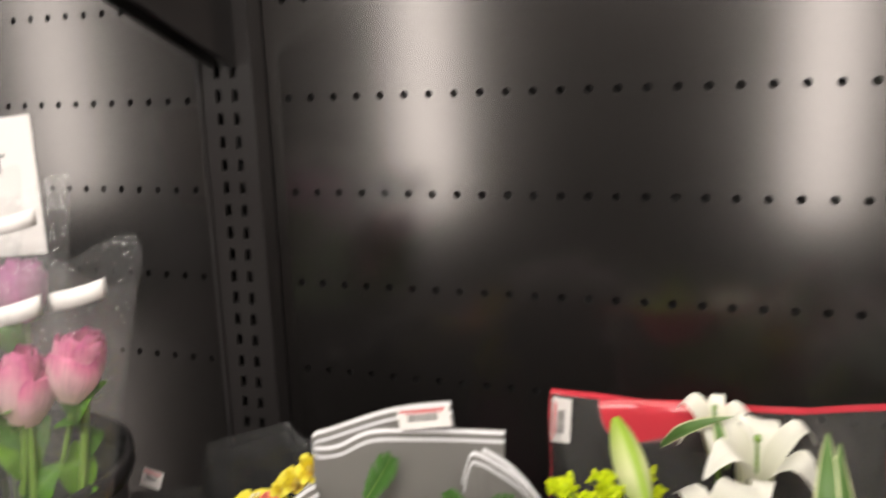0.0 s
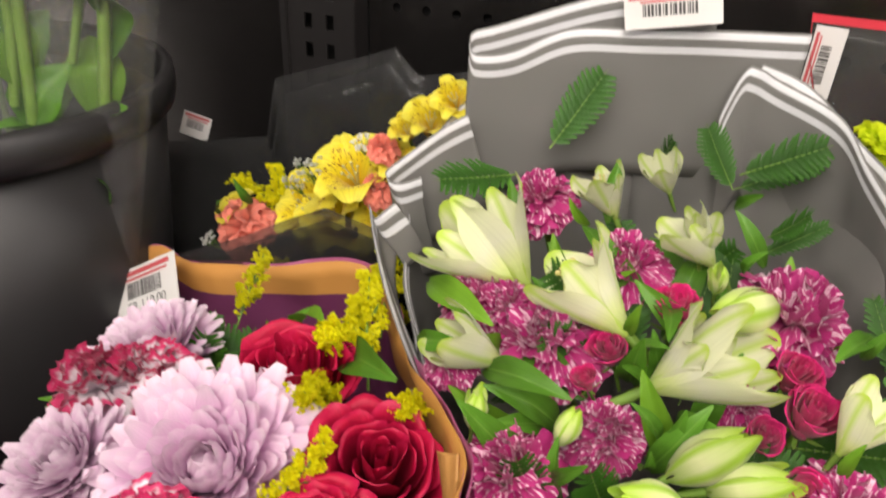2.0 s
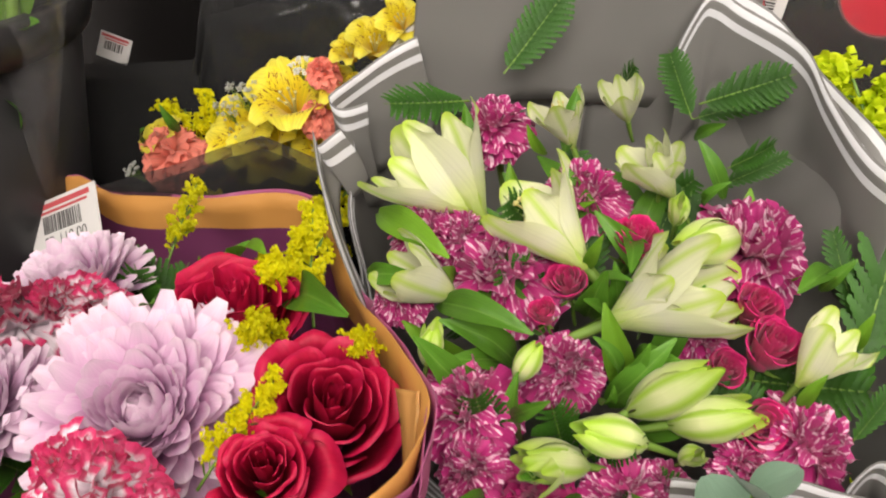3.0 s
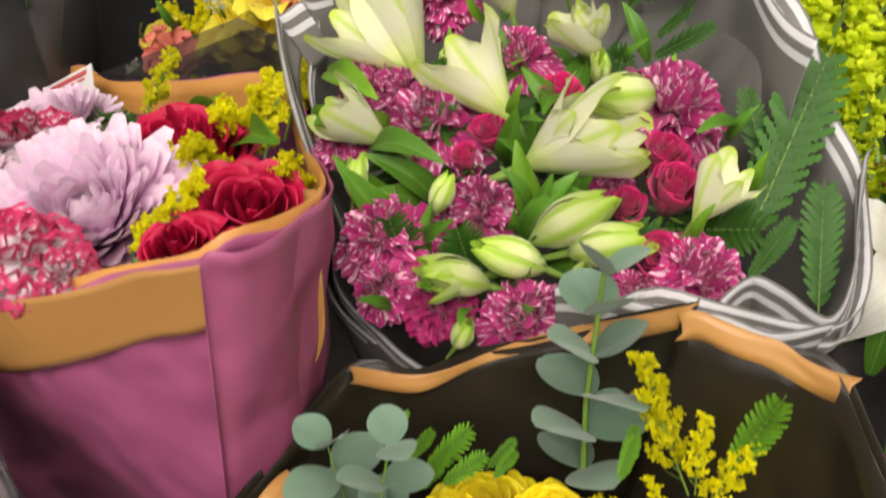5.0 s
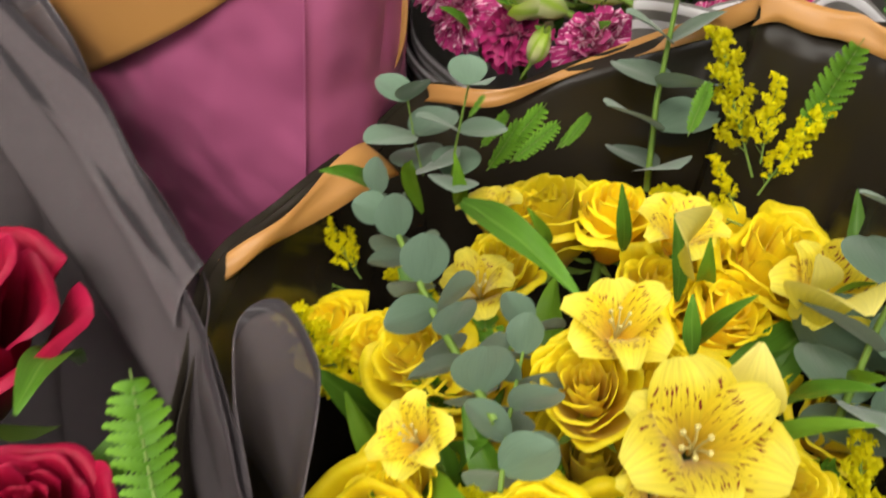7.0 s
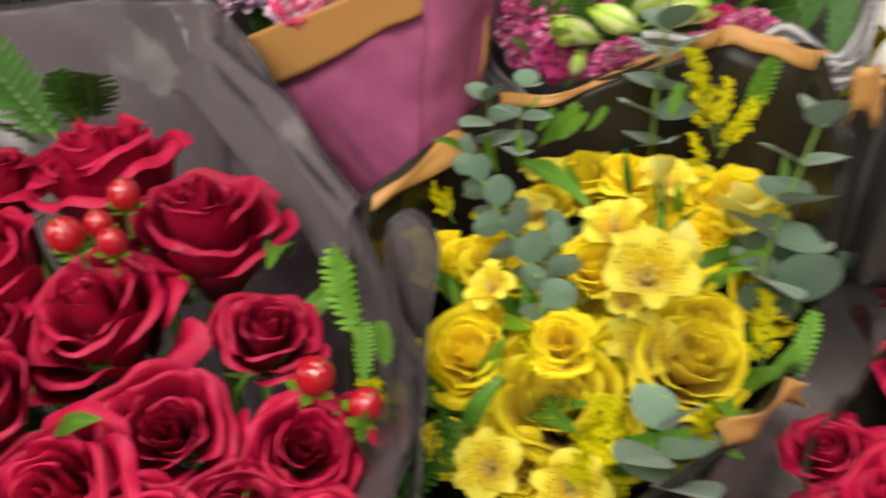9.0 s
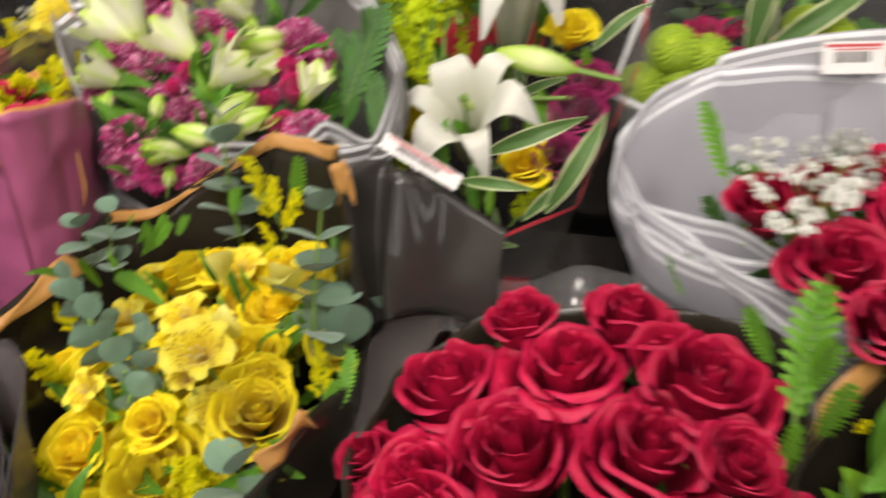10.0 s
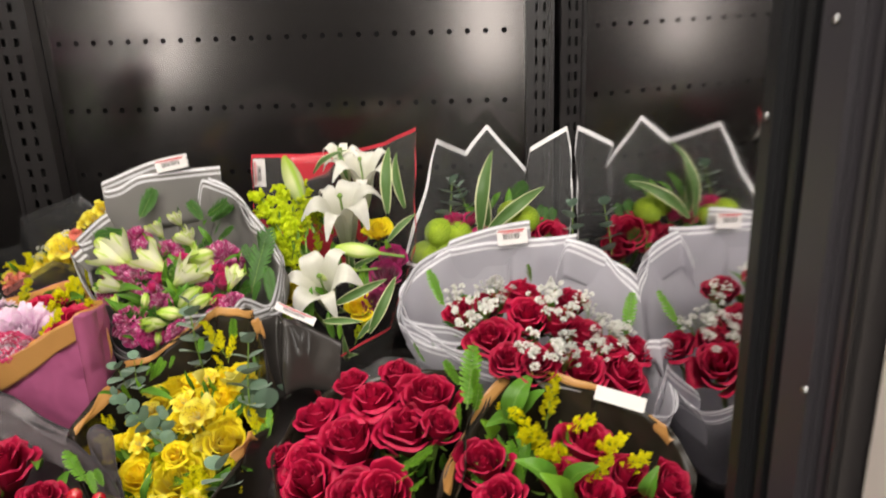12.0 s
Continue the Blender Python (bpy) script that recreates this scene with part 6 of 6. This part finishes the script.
spray(C, "fern_bright", (0.052, 0.425, 0.980), (0.052, 0.430, 0.999))
spray(C, "fern_bright", (-0.033, 0.425, 0.958), (-0.030, 0.430, 0.966))
spray(C, "fern_bright", (0.153, 0.323, 0.920), (0.151, 0.354, 0.940))
spray(C, "fern_bright", (0.143, 0.316, 0.920), (0.151, 0.326, 0.940))
spray(C, "long_leaf", (-0.010, 0.373, 0.955), (0.046, 0.336, 0.962))
spray(C, "long_leaf", (-0.019, 0.392, 0.940), (-0.018, 0.379, 0.970))
spray(C, "long_leaf", (0.068, 0.382, 0.940), (0.058, 0.386, 0.970))
spray(C, "long_leaf", (0.073, 0.400, 0.940), (0.071, 0.381, 0.970))
spray(C, "long_leaf", (0.108, 0.354, 0.940), (0.125, 0.336, 0.970))
spray(C, "long_leaf", (0.103, 0.329, 0.940), (0.125, 0.322, 0.970))
spray(C, "long_leaf", (0.119, 0.424, 0.940), (0.110, 0.441, 0.970))
spray(C, "long_leaf", (0.116, 0.400, 0.940), (0.121, 0.384, 0.970))
spray(C, "long_leaf", (-0.042, 0.377, 0.940), (-0.047, 0.339, 0.970))
spray(C, "long_leaf", (-0.027, 0.379, 0.940), (-0.025, 0.363, 0.970))
spray(C, "long_leaf", (0.044, 0.400, 0.940), (0.038, 0.394, 0.970))
spray(C, "long_leaf", (0.017, 0.381, 0.940), (0.016, 0.361, 0.970))
spray(C, "long_leaf", (0.079, 0.365, 0.940), (0.090, 0.358, 0.970))
spray(C, "leaf", (0.079, 0.346, 0.950), (0.073, 0.350, 0.968))
spray(C, "leaf", (0.121, 0.359, 0.950), (0.126, 0.344, 0.968))
spray(C, "leaf", (0.040, 0.233, 0.900), (0.050, 0.246, 0.930))
spray(C, "leaf", (0.087, 0.366, 0.900), (0.117, 0.423, 0.930))
spray(C, "leaf", (0.089, 0.380, 0.900), (0.108, 0.395, 0.930))
spray(C, "leaf", (0.020, 0.300, 0.900), (0.046, 0.277, 0.930))
spray(C, "leaf", (0.026, 0.320, 0.900), (0.037, 0.304, 0.930))
spray(C, "leaf", (0.122, 0.305, 0.900), (0.139, 0.271, 0.930))

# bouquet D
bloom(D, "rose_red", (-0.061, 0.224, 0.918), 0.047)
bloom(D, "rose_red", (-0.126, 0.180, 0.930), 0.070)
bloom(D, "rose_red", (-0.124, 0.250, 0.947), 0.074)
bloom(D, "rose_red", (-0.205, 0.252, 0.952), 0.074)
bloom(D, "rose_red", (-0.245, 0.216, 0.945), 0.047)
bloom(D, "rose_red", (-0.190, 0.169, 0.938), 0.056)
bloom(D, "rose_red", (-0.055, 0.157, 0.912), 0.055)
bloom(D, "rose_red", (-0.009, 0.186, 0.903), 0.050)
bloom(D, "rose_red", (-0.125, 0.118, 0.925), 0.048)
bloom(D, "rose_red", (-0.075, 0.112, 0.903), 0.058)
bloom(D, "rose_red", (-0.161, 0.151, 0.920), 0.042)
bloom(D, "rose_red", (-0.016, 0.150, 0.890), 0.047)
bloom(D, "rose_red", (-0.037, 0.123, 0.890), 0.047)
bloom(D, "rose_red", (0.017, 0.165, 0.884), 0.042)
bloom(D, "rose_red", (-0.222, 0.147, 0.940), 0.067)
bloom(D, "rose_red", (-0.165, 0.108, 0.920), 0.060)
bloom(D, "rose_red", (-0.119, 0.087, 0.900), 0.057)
bloom(D, "hypericum", (-0.137, 0.183, 0.962), 0.017)
bloom(D, "hypericum", (-0.132, 0.197, 0.962), 0.013)
bloom(D, "hypericum", (-0.116, 0.191, 0.962), 0.013)
bloom(D, "hypericum", (-0.135, 0.215, 0.968), 0.015)
bloom(D, "hypericum", (-0.010, 0.196, 0.937), 0.017)
bloom(D, "hypericum", (0.012, 0.200, 0.930), 0.015)
spray(D, "fern_bright", (-0.017, 0.232, 0.925), (-0.052, 0.257, 0.945), 1.3)
spray(D, "fern_bright", (0.002, 0.211, 0.925), (-0.009, 0.227, 0.945), 1.3)
spray(D, "fern_bright", (0.021, 0.186, 0.925), (0.019, 0.184, 0.945), 1.3)
spray(D, "fern_bright", (0.004, 0.225, 0.925), (-0.004, 0.231, 0.945), 1.3)
spray(D, "fern", (-0.243, 0.260, 0.940), (-0.317, 0.257, 0.985))
spray(D, "fern", (-0.245, 0.276, 0.940), (-0.237, 0.261, 0.985))
spray(D, "fern", (-0.250, 0.290, 0.940), (-0.213, 0.262, 0.985))
spray(D, "fern", (-0.251, 0.252, 0.940), (-0.224, 0.200, 0.985))
spray(D, "leaf", (-0.086, 0.128, 0.915), (-0.060, 0.134, 0.935))
spray(D, "leaf", (-0.106, 0.221, 0.915), (-0.103, 0.212, 0.935))
spray(D, "leaf", (-0.091, 0.274, 0.915), (-0.071, 0.237, 0.935))

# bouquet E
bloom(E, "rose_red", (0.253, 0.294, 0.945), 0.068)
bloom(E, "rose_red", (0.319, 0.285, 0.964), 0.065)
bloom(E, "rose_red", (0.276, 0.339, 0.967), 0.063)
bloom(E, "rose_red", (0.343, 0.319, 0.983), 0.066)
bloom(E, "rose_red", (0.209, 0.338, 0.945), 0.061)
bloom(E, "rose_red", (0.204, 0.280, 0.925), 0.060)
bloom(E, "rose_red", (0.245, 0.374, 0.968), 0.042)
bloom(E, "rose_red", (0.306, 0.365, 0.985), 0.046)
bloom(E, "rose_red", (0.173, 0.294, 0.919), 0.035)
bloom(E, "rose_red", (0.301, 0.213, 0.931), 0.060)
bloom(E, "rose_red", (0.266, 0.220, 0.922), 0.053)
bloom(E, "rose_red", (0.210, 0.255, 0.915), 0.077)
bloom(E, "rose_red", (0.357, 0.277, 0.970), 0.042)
spray(E, "fern_bright", (0.384, 0.311, 0.964), (0.390, 0.360, 1.021), 1.2)
spray(E, "fern_bright", (0.378, 0.346, 0.973), (0.356, 0.349, 1.007), 1.2)
spray(E, "fern_bright", (0.393, 0.303, 0.965), (0.398, 0.294, 1.003), 1.2)
spray(E, "fern_bright", (0.388, 0.328, 0.971), (0.397, 0.321, 1.012), 1.2)
spray(E, "fern_bright", (0.377, 0.285, 0.954), (0.373, 0.278, 0.990), 1.2)
spray(E, "fern_bright", (0.312, 0.247, 0.930), (0.356, 0.232, 0.969))
spray(E, "fern_bright", (0.326, 0.220, 0.926), (0.351, 0.192, 0.955))
spray(E, "fern_bright", (0.310, 0.234, 0.925), (0.337, 0.207, 0.955))
spray(E, "fern_bright", (0.334, 0.387, 0.982), (0.317, 0.389, 1.007))

# bouquet F
bloom(F, "rose_red", (0.411, 0.394, 1.015), 0.058)
bloom(F, "rose_red", (0.457, 0.437, 1.025), 0.055)
bloom(F, "rose_red", (0.527, 0.440, 0.998), 0.051)
bloom(F, "rose_red", (0.516, 0.493, 1.018), 0.044)
bloom(F, "rose_red", (0.452, 0.484, 1.037), 0.049)
bloom(F, "rose_red", (0.372, 0.439, 1.026), 0.042)
bloom(F, "rose_red", (0.518, 0.368, 0.985), 0.055)
bloom(F, "rose_red", (0.574, 0.404, 0.961), 0.061)
bloom(F, "rose_red", (0.463, 0.347, 1.003), 0.049)
bloom(F, "rose_red", (0.598, 0.465, 0.962), 0.042)
bloom(F, "rose_red", (0.409, 0.461, 1.032), 0.038)
bloom(F, "rose_red", (0.492, 0.434, 1.018), 0.042)
bloom(F, "rose_red", (0.431, 0.355, 1.005), 0.044)
bloom(F, "rose_red", (0.558, 0.435, 0.979), 0.043)
bloom(F, "gypsophila", (0.391, 0.426, 1.041), 0.055)
bloom(F, "gypsophila", (0.420, 0.454, 1.048), 0.042)
bloom(F, "gypsophila", (0.409, 0.468, 1.051), 0.039)
bloom(F, "gypsophila", (0.474, 0.445, 1.046), 0.038)
bloom(F, "gypsophila", (0.495, 0.429, 1.033), 0.041)
bloom(F, "gypsophila", (0.544, 0.468, 1.013), 0.036)
bloom(F, "gypsophila", (0.561, 0.421, 0.991), 0.060)
bloom(F, "gypsophila", (0.464, 0.350, 1.022), 0.051)
bloom(F, "gypsophila", (0.502, 0.378, 1.016), 0.036)
bloom(F, "gypsophila", (0.499, 0.349, 1.010), 0.036)
bloom(F, "gypsophila", (0.575, 0.463, 0.993), 0.040)
bloom(F, "gypsophila", (0.365, 0.443, 1.045), 0.035)
bloom(F, "gypsophila", (0.536, 0.385, 0.997), 0.034)
bloom(F, "gypsophila", (0.491, 0.469, 1.045), 0.032)
bloom(F, "gypsophila", (0.526, 0.481, 1.027), 0.029)
bloom(F, "gypsophila", (0.379, 0.401, 1.035), 0.030)
spray(F, "fern_bright", (0.355, 0.450, 1.025), (0.333, 0.473, 1.070))
spray(F, "fern_bright", (0.581, 0.472, 0.970), (0.599, 0.522, 1.011))
spray(F, "fern_bright", (0.464, 0.498, 1.037), (0.459, 0.475, 1.071))

# bouquet G
bloom(G, "rose_red", (0.401, 0.263, 0.933), 0.059)
bloom(G, "rose_red", (0.515, 0.290, 0.941), 0.064)
bloom(G, "rose_red", (0.551, 0.248, 0.928), 0.059)
bloom(G, "rose_red", (0.477, 0.252, 0.930), 0.048)
bloom(G, "rose_red", (0.416, 0.222, 0.921), 0.047)
bloom(G, "rose_red", (0.519, 0.225, 0.922), 0.053)
bloom(G, "rose_red", (0.595, 0.235, 0.925), 0.048)
spray(G, "goldenrod", (0.471, 0.322, 0.931), (0.484, 0.343, 0.987))
spray(G, "goldenrod", (0.466, 0.299, 0.924), (0.433, 0.296, 0.973))
spray(G, "goldenrod", (0.493, 0.317, 0.929), (0.518, 0.282, 0.968))
spray(G, "goldenrod", (0.521, 0.291, 0.921), (0.546, 0.256, 0.961))
spray(G, "goldenrod", (0.544, 0.262, 0.913), (0.566, 0.235, 0.955))
spray(G, "goldenrod", (0.503, 0.245, 0.907), (0.531, 0.232, 0.954))
spray(G, "goldenrod", (0.496, 0.286, 0.920), (0.459, 0.239, 0.956))
spray(G, "goldenrod", (0.476, 0.305, 0.926), (0.441, 0.261, 0.962))
spray(G, "goldenrod", (0.418, 0.327, 0.952), (0.419, 0.321, 0.966))
spray(G, "leaf", (0.429, 0.315, 0.939), (0.459, 0.345, 0.988), 1.6)
spray(G, "leaf", (0.445, 0.324, 0.941), (0.471, 0.322, 0.981), 1.6)
spray(G, "leaf", (0.413, 0.300, 0.934), (0.398, 0.283, 0.969), 1.6)
spray(G, "leaf", (0.430, 0.303, 0.935), (0.402, 0.269, 0.965), 1.6)
spray(G, "leaf", (0.476, 0.232, 0.914), (0.431, 0.229, 0.953), 1.6)
spray(G, "leaf", (0.480, 0.232, 0.914), (0.518, 0.222, 0.951), 1.6)
spray(G, "leaf", (0.490, 0.221, 0.910), (0.457, 0.215, 0.949), 1.6)
spray(G, "leaf", (0.565, 0.226, 0.912), (0.577, 0.225, 0.952), 1.6)

# bouquet H
bloom(H, "lily", (0.190, 0.703, 1.076), 0.132)
bloom(H, "lily", (0.213, 0.772, 1.114), 0.110)
bloom(H, "lily", (0.167, 0.618, 0.990), 0.128)
bloom(H, "lily", (0.177, 0.807, 1.130), 0.076)
spray(H, "lily_bud", (0.254, 0.637, 1.029), (0.186, 0.645, 1.037))
spray(H, "lily_bud", (0.130, 0.708, 1.081), (0.095, 0.755, 1.149))
spray(H, "lily_bud", (0.216, 0.647, 0.999), (0.147, 0.641, 0.994))
spray(H, "goldenrod_green", (0.138, 0.648, 1.000), (0.062, 0.723, 1.097))
spray(H, "goldenrod_green", (0.133, 0.661, 1.014), (0.093, 0.729, 1.103))
spray(H, "goldenrod_green", (0.137, 0.667, 1.021), (0.128, 0.736, 1.109))
spray(H, "goldenrod_green", (0.147, 0.635, 0.978), (0.095, 0.668, 1.041))
spray(H, "goldenrod_green", (0.129, 0.649, 1.001), (0.110, 0.688, 1.060))
spray(H, "variegated_leaf", (0.261, 0.683, 1.075), (0.262, 0.739, 1.162))
spray(H, "variegated_leaf", (0.285, 0.703, 1.077), (0.273, 0.748, 1.151))
spray(H, "variegated_leaf", (0.190, 0.582, 0.973), (0.265, 0.600, 1.004))
spray(H, "variegated_leaf", (0.243, 0.543, 0.946), (0.279, 0.590, 1.012))
spray(H, "variegated_leaf", (0.175, 0.563, 0.956), (0.234, 0.556, 0.958))
spray(H, "variegated_leaf", (0.189, 0.773, 1.105), (0.174, 0.786, 1.159))
spray(H, "variegated_leaf", (0.262, 0.650, 1.042), (0.305, 0.673, 1.077))
spray(H, "variegated_leaf", (0.131, 0.789, 1.112), (0.193, 0.778, 1.151))
spray(H, "variegated_leaf", (0.226, 0.544, 0.937), (0.266, 0.567, 0.969))
bloom(H, "rose_yellow", (0.243, 0.692, 1.054), 0.039)
bloom(H, "rose_yellow", (0.218, 0.608, 0.960), 0.038)
bloom(H, "rose_yellow", (0.121, 0.630, 0.972), 0.052)
bloom(H, "rose_magenta", (0.259, 0.645, 0.998), 0.060)
bloom(H, "rose_magenta", (0.244, 0.613, 0.966), 0.051)
bloom(H, "rose_magenta", (0.266, 0.672, 1.015), 0.052)
spray(H, "leaf", (0.152, 0.585, 0.936), (0.152, 0.615, 0.987))
spray(H, "leaf", (0.187, 0.571, 0.924), (0.179, 0.589, 0.961))
spray(H, "leaf", (0.197, 0.565, 0.927), (0.197, 0.580, 0.951))

# bouquet I
bloom(I, "button_mum", (0.331, 0.749, 1.026), 0.047)
bloom(I, "button_mum", (0.362, 0.748, 1.023), 0.042)
bloom(I, "button_mum", (0.306, 0.737, 0.993), 0.044)
bloom(I, "button_mum", (0.343, 0.736, 0.995), 0.040)
bloom(I, "button_mum", (0.448, 0.768, 1.050), 0.046)
bloom(I, "button_mum", (0.470, 0.764, 1.041), 0.046)
bloom(I, "button_mum", (0.322, 0.739, 0.977), 0.037)
bloom(I, "rose_pink", (0.356, 0.764, 1.040), 0.039)
bloom(I, "rose_pink", (0.381, 0.763, 1.042), 0.029)
bloom(I, "rose_pink", (0.408, 0.751, 1.030), 0.027)
bloom(I, "rose_pink", (0.429, 0.752, 1.032), 0.031)
bloom(I, "rose_pink", (0.396, 0.753, 1.018), 0.031)
bloom(I, "rose_red", (0.510, 0.752, 1.013), 0.061)
bloom(I, "rose_red", (0.469, 0.752, 1.011), 0.055)
bloom(I, "rose_red", (0.532, 0.748, 0.991), 0.055)
bloom(I, "rose_red", (0.441, 0.746, 1.000), 0.046)
spray(I, "variegated_leaf", (0.397, 0.744, 1.021), (0.419, 0.802, 1.138))
spray(I, "variegated_leaf", (0.406, 0.744, 1.021), (0.500, 0.780, 1.084))
spray(I, "variegated_leaf", (0.410, 0.748, 1.020), (0.395, 0.789, 1.103))
spray(I, "eucalyptus", (0.350, 0.762, 1.016), (0.353, 0.793, 1.093))
spray(I, "eucalyptus", (0.545, 0.740, 0.979), (0.544, 0.777, 1.053))
spray(I, "eucalyptus", (0.388, 0.772, 1.031), (0.362, 0.793, 1.084))

# bouquet J
bloom(J, "alstroemeria_yellow", (-0.254, 0.700, 1.026), 0.052)
bloom(J, "alstroemeria_yellow", (-0.292, 0.700, 0.994), 0.047)
bloom(J, "alstroemeria_yellow", (-0.256, 0.700, 0.987), 0.058)
bloom(J, "alstroemeria_yellow", (-0.198, 0.700, 1.073), 0.031)
bloom(J, "alstroemeria_yellow", (-0.182, 0.700, 1.089), 0.027)
bloom(J, "alstroemeria_yellow", (-0.214, 0.700, 1.063), 0.021)
bloom(J, "alstroemeria_yellow", (-0.273, 0.700, 0.993), 0.043)
bloom(J, "alstroemeria_yellow", (-0.222, 0.700, 1.042), 0.029)
bloom(J, "alstroemeria_yellow", (-0.353, 0.700, 0.976), 0.030)
bloom(J, "alstroemeria_yellow", (-0.256, 0.700, 0.955), 0.028)
bloom(J, "alstroemeria_yellow", (-0.234, 0.700, 0.995), 0.034)
bloom(J, "carnation_salmon", (-0.346, 0.695, 0.972), 0.048)
bloom(J, "carnation_salmon", (-0.230, 0.696, 1.051), 0.021)
bloom(J, "carnation_salmon", (-0.232, 0.695, 1.022), 0.027)
bloom(J, "carnation_salmon", (-0.310, 0.695, 0.978), 0.020)
bloom(J, "gypsophila", (-0.283, 0.690, 1.028), 0.023)
bloom(J, "gypsophila", (-0.241, 0.690, 1.054), 0.015)
bloom(J, "gypsophila", (-0.374, 0.690, 0.951), 0.015)
bloom(J, "gypsophila", (-0.295, 0.690, 1.014), 0.017)
spray(J, "leaf", (-0.334, 0.695, 0.987), (-0.341, 0.685, 1.010))
spray(J, "leaf", (-0.361, 0.695, 0.972), (-0.353, 0.685, 0.990))
